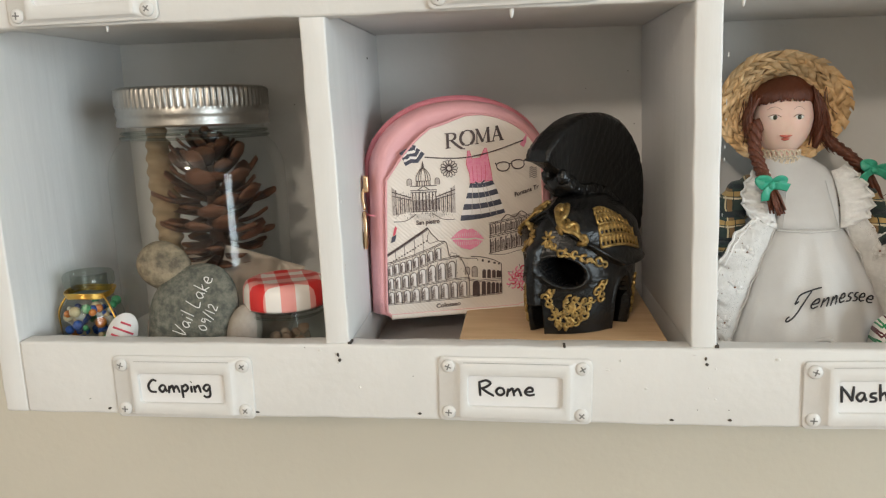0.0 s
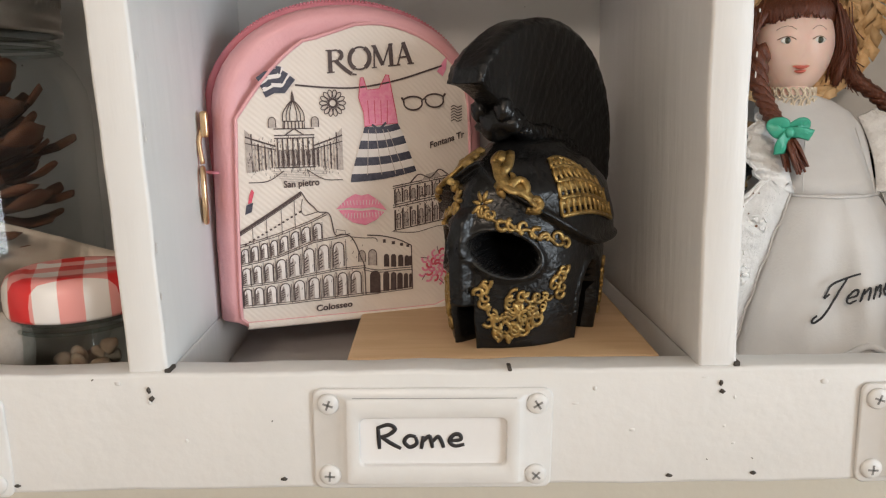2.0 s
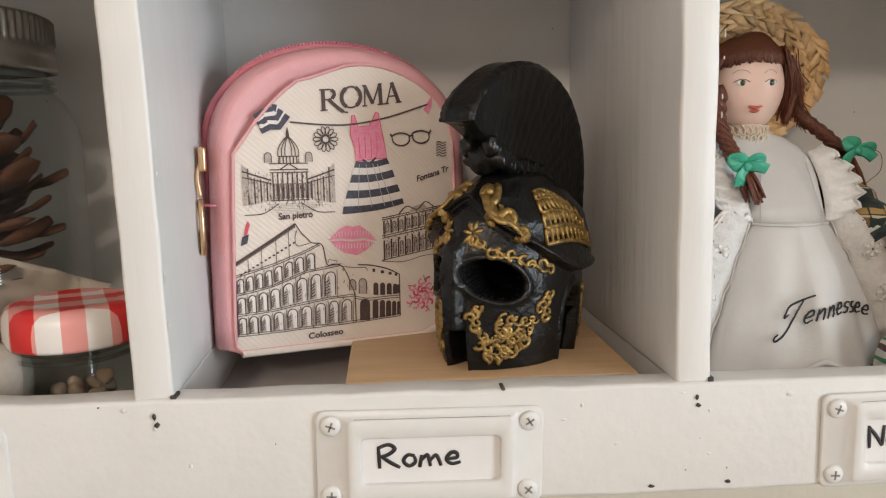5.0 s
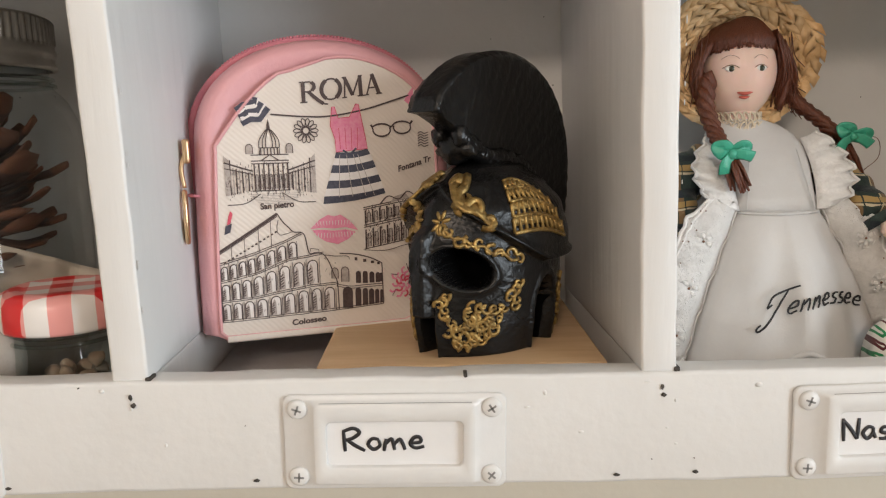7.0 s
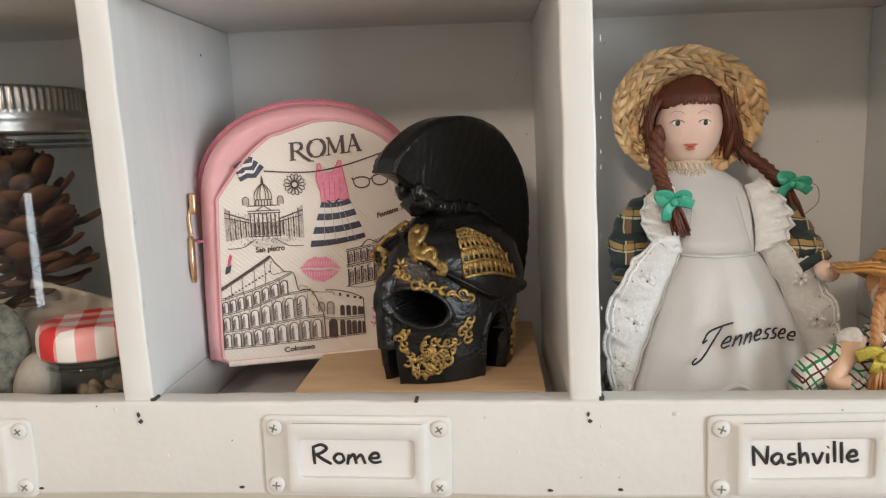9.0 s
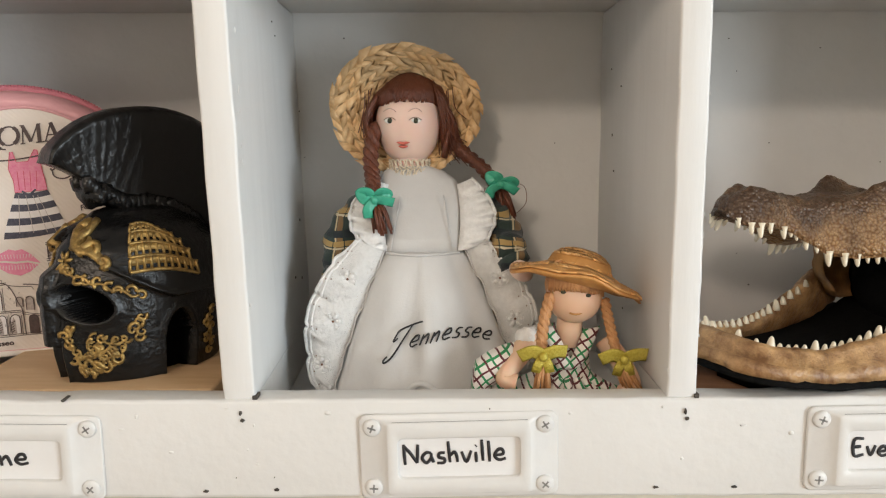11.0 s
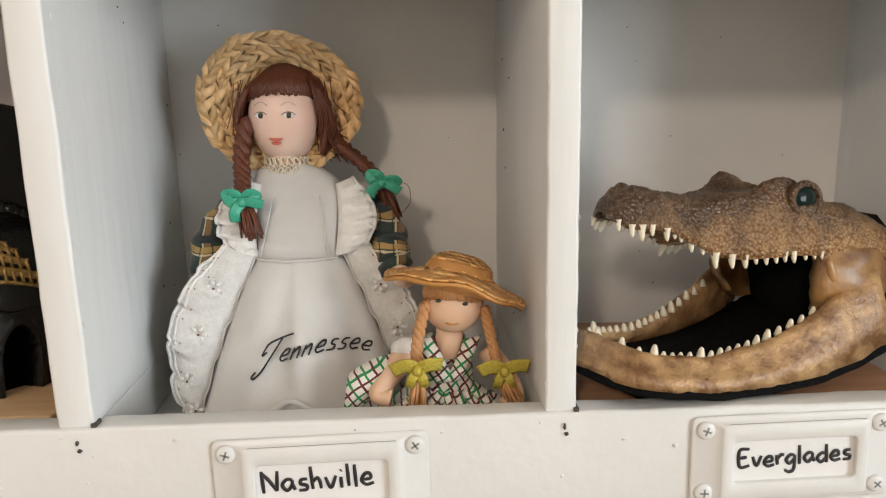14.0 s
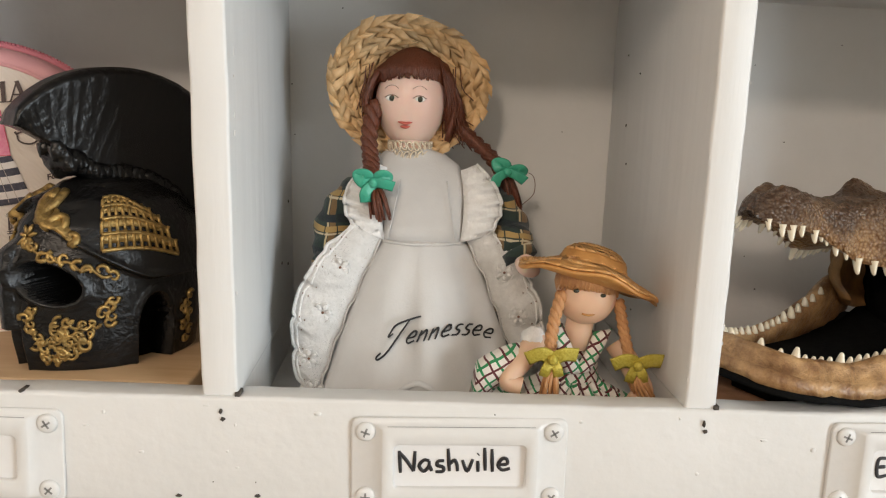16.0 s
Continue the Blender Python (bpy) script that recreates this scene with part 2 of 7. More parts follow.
# ---- handwriting and lettering ----
STROKES = {
    "R": (1.1, [[(0.1, 0), (0.04, 1.55)], [(0, 1.5), (0.5, 1.72), (0.8, 1.4), (0.5, 1.0), (0.15, 0.85)], [(0.2, 0.85), (0.6, 0.4), (1.05, 0)]]),
    "o": (0.85, [[(0.62, 0.78), (0.3, 0.85), (0.1, 0.45), (0.35, 0.05), (0.65, 0.3), (0.6, 0.75)]]),
    "m": (1.2, [[(0, 0), (0.1, 0.9)], [(0.1, 0.55), (0.35, 0.9), (0.45, 0.5), (0.5, 0.05)], [(0.5, 0.5), (0.75, 0.85), (0.9, 0.5), (1.0, 0.05)]]),
    "e": (0.85, [[(0.1, 0.42), (0.55, 0.5), (0.5, 0.85), (0.25, 0.85), (0.05, 0.4), (0.3, 0.05), (0.72, 0.15)]]),
    "N": (1.05, [[(0.08, 0), (0, 1.6)], [(0, 1.5), (0.4, 0.9), (0.8, 0.1)], [(0.8, 0.1), (0.86, 1.55)]]),
    "a": (0.9, [[(0.6, 0.8), (0.3, 0.85), (0.05, 0.45), (0.3, 0.05), (0.58, 0.4), (0.6, 0.8)], [(0.6, 0.5), (0.75, 0.05)]]),
    "s": (0.72, [[(0.52, 0.88), (0.2, 0.85), (0.15, 0.55), (0.48, 0.4), (0.45, 0.1), (0.05, 0.08)]]),
    "h": (0.8, [[(0, 1.65), (0.1, 0)], [(0.1, 0.5), (0.35, 0.8), (0.5, 0.5), (0.55, 0)]]),
    "v": (0.75, [[(0, 0.85), (0.28, 0.05), (0.58, 0.9)]]),
    "i": (0.38, [[(0.1, 0.8), (0.13, 0)], [(0.1, 1.25), (0.15, 1.3)]]),
    "l": (0.4, [[(0.08, 1.65), (0.15, 0)]]),
    "E": (0.95, [[(0.7, 1.6), (0.05, 1.5), (0.1, 0.1), (0.75, 0.15)], [(0.08, 0.85), (0.55, 0.9)]]),
    "r": (0.62, [[(0, 0.85), (0.1, 0)], [(0.08, 0.5), (0.3, 0.85), (0.5, 0.8)]]),
    "g": (0.82, [[(0.6, 0.8), (0.3, 0.85), (0.05, 0.45), (0.3, 0.1), (0.6, 0.5)], [(0.62, 0.8), (0.6, -0.4), (0.3, -0.65), (0, -0.45)]]),
    "d": (0.9, [[(0.6, 0.8), (0.3, 0.85), (0.05, 0.45), (0.3, 0.05), (0.6, 0.4)], [(0.6, 1.6), (0.68, 0)]]),
    "C": (0.98, [[(0.82, 1.4), (0.45, 1.55), (0.05, 0.9), (0.2, 0.2), (0.75, 0.1)]]),
    "p": (0.8, [[(0.05, 0.85), (0.1, -0.7)], [(0.1, 0.6), (0.4, 0.9), (0.6, 0.5), (0.35, 0.1), (0.12, 0.2)]]),
    "n": (0.8, [[(0, 0.85), (0.08, 0)], [(0.08, 0.5), (0.35, 0.85), (0.5, 0.5), (0.56, 0)]]),
    "V": (0.95, [[(0, 1.6), (0.35, 0.05), (0.8, 1.6)]]),
    "L": (0.9, [[(0.1, 1.6), (0.05, 0.05), (0.7, 0.1)]]),
    "k": (0.75, [[(0.05, 1.6), (0.05, 0)], [(0.5, 0.85), (0.08, 0.4), (0.55, 0)]]),
    "0": (0.8, [[(0.3, 1.1), (0.02, 0.6), (0.3, 0.05), (0.6, 0.5), (0.3, 1.1)]]),
    "9": (0.8, [[(0.55, 1.0), (0.15, 1.05), (0.2, 0.6), (0.55, 0.8), (0.5, 0)]]),
    "/": (0.5, [[(0.4, 1.4), (0, -0.2)]]),
    "1": (0.4, [[(0.15, 1.2), (0.15, 0)]]),
    "2": (0.8, [[(0.05, 0.9), (0.35, 1.15), (0.5, 0.75), (0.05, 0.05), (0.6, 0.1)]]),
    "T": (0.9, [[(-0.75, 1.35), (-0.6, 1.75), (0.1, 1.85), (1.15, 1.95)], [(0.4, 1.85), (0.15, 0.9), (-0.2, -0.1), (-0.7, -0.35), (-0.95, -0.1), (-0.75, 0.1)], [(-0.75, 1.35), (-0.75, 1.1), (-0.45, 1.2)]]),
    "Y": (0.95, [[(0, 1.6), (0.4, 0.8)], [(0.8, 1.6), (0.4, 0.8), (0.35, 0)]]),
    "P": (0.95, [[(0.1, 0), (0.08, 1.55)], [(0.05, 1.5), (0.6, 1.6), (0.7, 1.1), (0.12, 0.75)]]),
    "A": (1.05, [[(0, 0), (0.4, 1.6), (0.85, 0)], [(0.15, 0.6), (0.7, 0.6)]]),
    "D": (1.0, [[(0.08, 0), (0.06, 1.55)], [(0.02, 1.55), (0.7, 1.2), (0.75, 0.5), (0.08, 0.02)]]),
    ",": (0.45, [[(0.15, 0.1), (0.05, -0.3)]]),
    " ": (0.6, []),
}


def written(bm, text, size, radius, place, shear=0.0, gap=0.0, rise=None, mi=0, jitter=0.03, flat=0.25):
    """Pen strokes of a text; place(u, v) gives the point on the surface and its normal."""
    x, rnd = 0.0, random.Random(len(text))
    for ch in text:
        adv, strokes = STROKES[ch]
        lift = rnd.uniform(-jitter, jitter)
        for st in strokes:
            pts, up = [], None
            for q in spline([(a, b, 0) for a, b in st], 5):
                u = (x + q.x + shear * q.y) * size
                v = (q.y + lift) * size + (rise(u) if rise else 0)
                p, n = place(u, v)
                pts.append(p)
                up = n
            tube(bm, pts, lambda s: radius * (0.8 + 0.2 * math.sin(math.pi * s)), 6, flat, up, mi)
        x += adv + gap
    return x * size


def type_set(name, text, size, mat, parent, place, spacing=1.0, width=None):
    """Printed lettering in the built-in font, laid on a surface."""
    cu = bpy.data.curves.new(name, "FONT")
    cu.body, cu.size, cu.space_character, cu.resolution_u = text, size, spacing, 3
    cu.offset = size * 0.028
    ob = bpy.data.objects.new(name, cu)
    scene.collection.objects.link(ob)
    me = bpy.data.meshes.new_from_object(ob.evaluated_get(bpy.context.evaluated_depsgraph_get()))
    bpy.data.objects.remove(ob)
    wide = max(v.co.x for v in me.vertices)
    k = width / wide if width else 1.0
    for v in me.vertices:
        v.co = place(v.co.x * k, v.co.y)[0]
    me.materials.clear()
    me.materials.append(mat)
    out = new(name, me)
    out.parent = parent
    return out


# ---- label holders screwed to the rails ----
# darker grey puts the shade of slots and gaps into the colour
RECESS_SHADE = material("recess_shade", (0.30, 0.295, 0.285), 0.6, (0.2, 0.195, 0.19), 400.0)


def round_rect(hw, hh, r, y, n=5, cx=0.0, cz=0.0):
    out = []
    for sx, sz, a0 in ((1, 1, 0), (-1, 1, 90), (-1, -1, 180), (1, -1, 270)):
        for i in range(n + 1):
            a = radians(a0 + 90 * i / n)
            out.append((cx + sx * (hw - r) + r * math.cos(a), y, cz + sz * (hh - r) + r * math.sin(a)))
    return out


def label_holder(text, x, z, tilt, size, start, wide=1.0):
    """A stamped metal frame with four screws and a handwritten card."""
    h = thing("label_holder", pose(x, -0.0006, z, 0, tilt, 0), "white painted metal label holder with card reading " + text if text else "white painted metal label holder with handwritten card", "label holder", "label holders on the rails")
    bm = bmesh.new()
    loft(bm, [round_rect(0.0398, 0.0178, 0.003, 0.0), round_rect(0.0398, 0.0178, 0.003, -0.0008), round_rect(0.0392, 0.0172, 0.003, -0.0011),
              round_rect(0.0310, 0.0158, 0.0012, -0.0012), round_rect(0.0288, 0.0152, 0.0015, -0.0034), round_rect(0.0282, 0.0147, 0.0018, -0.0038),
              round_rect(0.0247, 0.0089, 0.0022, -0.0038), round_rect(0.0243, 0.0085, 0.0022, -0.0034), round_rect(0.0243, 0.0085, 0.0022, -0.0012)], cap0=False, cap1=False)
    part("frame", bm, METAL_PAINT, h)
    card = part("card", box(-0.0262, 0.0262, -0.0017, -0.0013, -0.0125, 0.0152), CARD, h, "white paper card", smooth=False)
    # grey sliver drawn as the shade in the frame's open top
    part("top_gap_shade", box(-0.0265, 0.0275, -0.0032, -0.0022, 0.01515, 0.01535), RECESS_SHADE, h, smooth=False)
    if text:
        at = 0.0
        for i, ch in enumerate(text):
            bm = bmesh.new()
            lift = 0.0003 * math.sin(i * 2.4)
            at += written(bm, ch, size, 0.00080, lambda u, v: (Vector((start + (at + u) * wide, -0.0019, -0.0030 + v + lift + 0.03 * (at + u))), Vector((0, 1, 0))))
            part("letter", bm, INK, card, "thick black marker")
    else:
        for k in range(5):
            part("letter", tube(bmesh.new(), [(-0.018 + k * 0.0075, -0.0019, -0.001), (-0.0125 + k * 0.0075, -0.0019, -0.0008)], 0.0016, 6, 0.15, (0, 1, 0)), INK, card, "thick black marker")
    for k, (sx, sz) in enumerate(((-0.0346, 0.0127), (0.0346, 0.0127), (-0.0346, -0.0127), (0.0346, -0.0127))):
        bm = bmesh.new()
        lathe(bm, [(0.0037, 0), (0.0036, 0.0007), (0.0030, 0.0013), (0.0018, 0.0016), (0.0005, 0.0017)], 20)
        bmesh.ops.rotate(bm, verts=bm.verts, matrix=rot(90, 0, 0))
        bmesh.ops.translate(bm, verts=bm.verts, vec=(sx, -0.0010, sz))
        s = part("screw", bm, METAL_PAINT, h)
        # dark bars laid on the head as shade of its cross recess
        bm = bmesh.new()
        for a in (0, 90):
            r = bmesh.ops.create_cube(bm, size=1, matrix=Matrix.Translation((sx, -0.00262, sz)) @ rot(0, 20 + 37 * k + a, 0).to_4x4() @ Matrix.Diagonal((0.0035, 0.0003, 0.0007, 1)))
        part("cross_slot_shade", bm, RECESS_SHADE, s, smooth=False)
    return h


label_holder("Camping", -0.187, 1.3720, 0.0, 0.0048, -0.0200, 1.30)
label_holder("Rome", -0.0060, 1.3733, 0.6, 0.0050, -0.0186, 1.50)
label_holder("Nashville", 0.1770, 1.3737, -1.2, 0.0054, -0.0222, 1.24)
label_holder("Everglades", 0.3565, 1.3763, -0.8, 0.0047, -0.0215, 1.25)
label_holder("NY,PA,DC", -0.220, 1.5830, -0.8, 0.0052, -0.0215, 1.15)
for x in (-0.006, 0.182, 0.3600):
    label_holder("", x, 1.5830, -0.8, 0.005, 0)

# ---- nail holes and chips in the rail's paint ----
rnd = random.Random(4)


def chip(x, z, w, h, y=-0.0011):
    n = 9
    ring = [(x + w * rnd.uniform(0.6, 1.2) * math.cos(2 * math.pi * i / n), y, z + h * rnd.uniform(0.6, 1.2) * math.sin(2 * math.pi * i / n)) for i in range(n)]
    back = [(p[0], 0.004, p[2]) for p in ring]
    bm = bmesh.new()
    loft(bm, [back, ring])
    part("paint_chip", bm, BARE, shelf)


for x in (-0.099, 0.09, 0.268):
    chip(x - 0.0003, 1.3915, 0.0006, 0.0011)
    chip(x + 0.0004, 1.3885, 0.0009, 0.0009)
for x, z in ((-0.0565, 1.359), (0.0742, 1.3583), (0.1030, 1.3588), (0.257, 1.3592), (0.289, 1.3592), (-0.1462, 1.358), (-0.2320, 1.3585)):
    chip(x, z, 0.0011, 0.0006)
chip(0.0195, 1.3972, 0.0008, 0.0006)
for i in range(16):
    chip(rnd.uniform(-0.27, 0.44), rnd.uniform(1.358, 1.397), 0.00022, 0.00018)
bm = bmesh.new()
for i in range(34):
    blob(bm, (rnd.uniform(-0.27, 0.44), DEPTH - 0.0001, rnd.uniform(1.40, 1.56)), (rnd.uniform(0.0002, 0.0006), 0.0003, rnd.uniform(0.0002, 0.0005)), segs=6, rings=5)
for x0, x1 in DIVS:
    for i in range(9):
        z = rnd.uniform(1.41, 1.555)
        blob(bm, (rnd.choice((x0, x1)) - 0.0015 * (z - 1.4) / 0.162, rnd.uniform(0.004, 0.12), z), (0.0003, rnd.uniform(0.0003, 0.0008), rnd.uniform(0.0003, 0.0009)), segs=6, rings=5)
speck = part("speck", bm, BARE, shelf, "tiny dark specks in the paint")
tagged(speck, kind="stuff")
bm = bmesh.new()
for x0, x1 in DIVS:
    for i in range(16):
        z = rnd.uniform(1.402, 1.558)
        blob(bm, (rnd.choice((x0, x1)) - 0.0015 * (z - 1.4) / 0.162, 0.0020, z), (rnd.uniform(0.0001, 0.0003), 0.0005, rnd.uniform(0.0005, 0.0016)), segs=7, rings=6, rough=0.5, freq=900)
rough_edge = part("paint_lump", bm, PAINT, shelf, "lumps of paint along worn edges")
tagged(rough_edge, kind="stuff")
for x0, x1 in DIVS:
    bm = bmesh.new()
    add_box(bm, x1 - 0.0012, x1 + 0.0009, 0.0006, 0.006, LIP - 0.0006, LIP + 0.0012, 0.0004)
    add_box(bm, x0 + 0.001, x1 - 0.001, 0.0016, 0.0028, LIP - 0.0012, LIP - 0.0003)
    part("divider_gap", bm, BARE, shelf, "dark gap under the divider")
for x, z, r in ((-0.006, 1.5632, 0.0012), (0.10, 1.563, 0.0008), (-0.21, 1.563, 0.0007)):
    part("paint_drip", blob(bmesh.new(), (x, 0.003, z), (r, r, r * 3), segs=10, rings=8), PAINT, shelf, "dried drip of paint")
for i in range(40):
    part("paint_bump", blob(bmesh.new(), (rnd.uniform(-0.27, 0.44), -0.0003, rnd.uniform(1.36, 1.394)), (rnd.uniform(0.0005, 0.0016), 0.0005, rnd.uniform(0.0003, 0.0010)), segs=8, rings=6), PAINT, shelf)

# ---- wooden block under bag and helmet ----
def wood_block(x0, x1, y0, y1, z0, z1, turn, mat, label):
    cx, cy = (x0 + x1) / 2, (y0 + y1) / 2
    bm = box(x0 - cx, x1 - cx, y0 - cy, y1 - cy, 0, z1 - z0, 0.0012)
    ob = part("wooden_block", bm, mat, None)
    ob.matrix_world = pose(cx, cy, z0, 0, 0, turn)
    return tagged(ob, label, "block")


FLOOR = 1.3733
wood_block(-0.036, 0.074, 0.0145, 0.132, FLOOR, 1.3960, 0, BLOCK, "pale unfinished wooden block lying on the shelf")

# ---- small backpack ----
PINK = material("pink_leatherette", (0.80, 0.42, 0.44), 0.42, (0.74, 0.36, 0.38), 50.0, 0.4, 0.25, 700.0)
PINK_DARK = material("pink_zip_tape", (0.72, 0.25, 0.30), 0.6, (0.62, 0.20, 0.25), 120.0)
CREAM = material("cream_textured_leatherette", (0.80, 0.725, 0.66), 0.5, (0.76, 0.68, 0.61), 30.0, 0.3)
w = CREAM.node_tree.nodes.new("ShaderNodeTexWave")
w.inputs["Scale"].default_value, w.inputs["Distortion"].default_value, w.inputs["Detail"].default_value = 260.0, 1.2, 1.0
w.bands_direction = "DIAGONAL"
bp = CREAM.node_tree.nodes.new("ShaderNodeBump")
bp.inputs["Strength"].default_value, bp.inputs["Distance"].default_value = 0.16, 0.0006
co = CREAM.node_tree.nodes.new("ShaderNodeTexCoord")
CREAM.node_tree.links.new(co.outputs["Object"], w.inputs["Vector"])
CREAM.node_tree.links.new(w.outputs["Fac"], bp.inputs["Height"])
CREAM.node_tree.links.new(bp.outputs[0], CREAM.node_tree.nodes["Principled BSDF"].inputs["Normal"])
GOLD_METAL = material("gold_metal", (0.85, 0.60, 0.36), 0.28, (0.70, 0.46, 0.26), 200.0, 0.4, metal=1.0)
PRINT_INK = material("brown_black_print", (0.055, 0.035, 0.035), 0.55, (0.12, 0.08, 0.075), 900.0)
PRINT_GREY = material("grey_print_shading", (0.36, 0.30, 0.275), 0.55, (0.60, 0.53, 0.48), 800.0, 0.5)
PRINT_NAVY = material("navy_print", (0.035, 0.035, 0.06), 0.55, (0.09, 0.09, 0.12), 700.0)
PRINT_WHITE = material("white_print", (0.82, 0.77, 0.74), 0.55, (0.72, 0.67, 0.65), 300.0)
PRINT_PINK = material("magenta_pink_print", (0.78, 0.20, 0.36), 0.55, (0.84, 0.38, 0.48), 500.0, 0.5)
PRINT_RED = material("red_print", (0.70, 0.10, 0.16), 0.55, (0.62, 0.08, 0.12), 300.0)

bag = thing("backpack", pose(-0.0385, 0.0665, 1.445, 0, 0, 17) @ pose(0, 0, 0, -1.0, 0, 0), "small pink and cream backpack with Rome travel sketches, leaning", "backpack")


def bag_outline(grow=0.0, n=28):
    """The front's rounded outline, anticlockwise from the right shoulder."""
    pts = []
    for i in range(n + 1):
        a = math.pi * i / n
        pts.append((0.0045 + 0.0478 * math.cos(a), 0.0300 + 0.0402 * math.sin(a) ** 0.80))
    left = [(-0.0440, 0.010), (-0.0448, -0.015), (-0.0455, -0.038), (-0.0455, -0.0465), (-0.0430, -0.0488)]
    low = [(-0.015, -0.0488), (0.015, -0.0488), (0.036, -0.0486)]
    right = [(0.0425, -0.0460), (0.0470, -0.034), (0.0520, -0.010), (0.0528, 0.012)]
    pts = pts + left + low + right
    out = []
    for i, (u, v) in enumerate(pts):
        a, b = Vector(pts[i - 1]), Vector(pts[(i + 1) % len(pts)])
        t = (b - a).normalized()
        out.append((u + t.y * grow, v - t.x * grow))
    return out


def bag_bulge(u, v):
    return 0.0036 * max(0.0, 1 - ((u - 0.003) / 0.053) ** 2) * max(0.0, 1 - ((v - 0.013) / 0.064) ** 2)


def on_bag(u, v, off=0.0004):
    return Vector((u, 0.0035 - bag_bulge(u, v) - off, v)), Vector((0, -1, 0))


bm = bmesh.new()
core = bag_outline()
for i, (u, v) in enumerate(core):
    # the panel's upper corners are cut straight
    if v > 0.030:
        lim = 0.0335 + (u + 0.0425) * 1.04 + 0.0035 * math.sin(math.pi * min(1, (u + 0.0425) / 0.030)) if u < -0.0115 else 0.0692 - max(0.0, 0.006 - u) * 0.34 - max(0.0, u - 0.027) * 0.30
        core[i] = (max(u, -0.0430), min(v, lim))
core = [(u, v) for u, v in core]
rows = []
for k in range(13):
    s = 1 - k / 13
    rows.append([Vector((0.003 + (u - 0.003) * s, 0, 0.013 + (v - 0.013) * s)) for u, v in core])
for r in rows:
    for q in r:
        q.y = on_bag(q.x, q.z, 0)[0].y
loft(bm, rows, cap0=False)
part("front_panel", bm, CREAM, bag, "cream textured front panel")
bm = bmesh.new()
rings = []
for y, grow in ((0.0080, -0.016), (0.0050, -0.0012), (0.0040, 0.0012), (0.0046, 0.0036), (0.008, 0.0066), (0.014, 0.0082), (0.021, 0.0088), (0.023, 0.0086), (0.0245, 0.0088), (0.032, 0.0076), (0.040, 0.0045), (0.046, 0.0)):
    rings.append([(max(u, -0.0552 + 0.25 * max(0, y - 0.006)), y, v - 0.0010 * min(1, y / 0.02) if v > 0.03 else max(v, -0.0505)) for u, v in bag_outline(grow)])
loft(bm, rings, cap0=False)
part("gusset", bm, PINK, bag, "pink leatherette side")
bm = bmesh.new()
loft(bm, [[(max(u, -0.0545), y, max(v, -0.0512)) for u, v in bag_outline(g)[33:38]] for y, g in ((0.0022, -0.0006), (0.0012, 0.0014), (0.0026, 0.0036), (0.0036, 0.0048), (0.0078, 0.0082), (0.020, 0.0116), (0.020, 0.0100), (0.0078, 0.0060), (0.0036, 0.0020))], closed=False)
bottom = part("bottom_panel", bm, CREAM, bag, "cream textured bottom")
bm = bmesh.new()
zip_line = bag_outline(0.0098)[2:31]
zip_line = [(max(u, -0.0520), v - 0.0014 if v > 0.03 else v - 0.0030) for u, v in zip_line]
tube(bm, [(u, 0.0228, v) for u, v in zip_line], 0.0019, 8)
part("zip_tape", bm, PINK_DARK, bag, "darker pink zip")
bm = bmesh.new()
for i, q in enumerate(spline([(u, v, 0) for u, v in zip_line], 4)):
    add_box(bm, q.x - 0.0005, q.x + 0.0005, 0.0216, 0.0240, q.y + 0.0012, q.y + 0.0024)
part("zip_teeth", bm, PINK_DARK, bag)
bm = bmesh.new()
tube(bm, [(max(-0.0478 - g, -0.0555 + 0.25 * max(0, y - 0.006)), y, 0.0125) for y, g in ((0.003, 0.0026), (0.006, 0.0062), (0.009, 0.0084), (0.014, 0.0096))], 0.0006, 6)
part("side_seam", bm, PINK_DARK, bag)
bm = bmesh.new()
tube(bm, [(u, 0.0033 - bag_bulge(u, v), v) for u, v in core + core[:1]], 0.0007, 8)
part("piping", bm, PINK, bag)
bm = bmesh.new()
add_box(bm, -0.0560, -0.0530, 0.004, 0.010, 0.026, 0.036, 0.001)
tube(bm, spline([(-0.0552, 0.007, 0.030), (-0.0568, 0.005, 0.024), (-0.0560, 0.004, 0.016)], 6), 0.0009, 8)
ring = [(-0.0562, 0.0035 + 0.0032 * math.sin(2 * math.pi * i / 24), 0.004 + 0.0105 * math.cos(2 * math.pi * i / 24)) for i in range(25)]
tube(bm, ring, 0.0011, 8)
add_box(bm, -0.0567, -0.0557, 0.0013, 0.0057, -0.0045, 0.003, 0.0004)
part("zip_pull", bm, GOLD_METAL, bag, "gold metal zip pull")


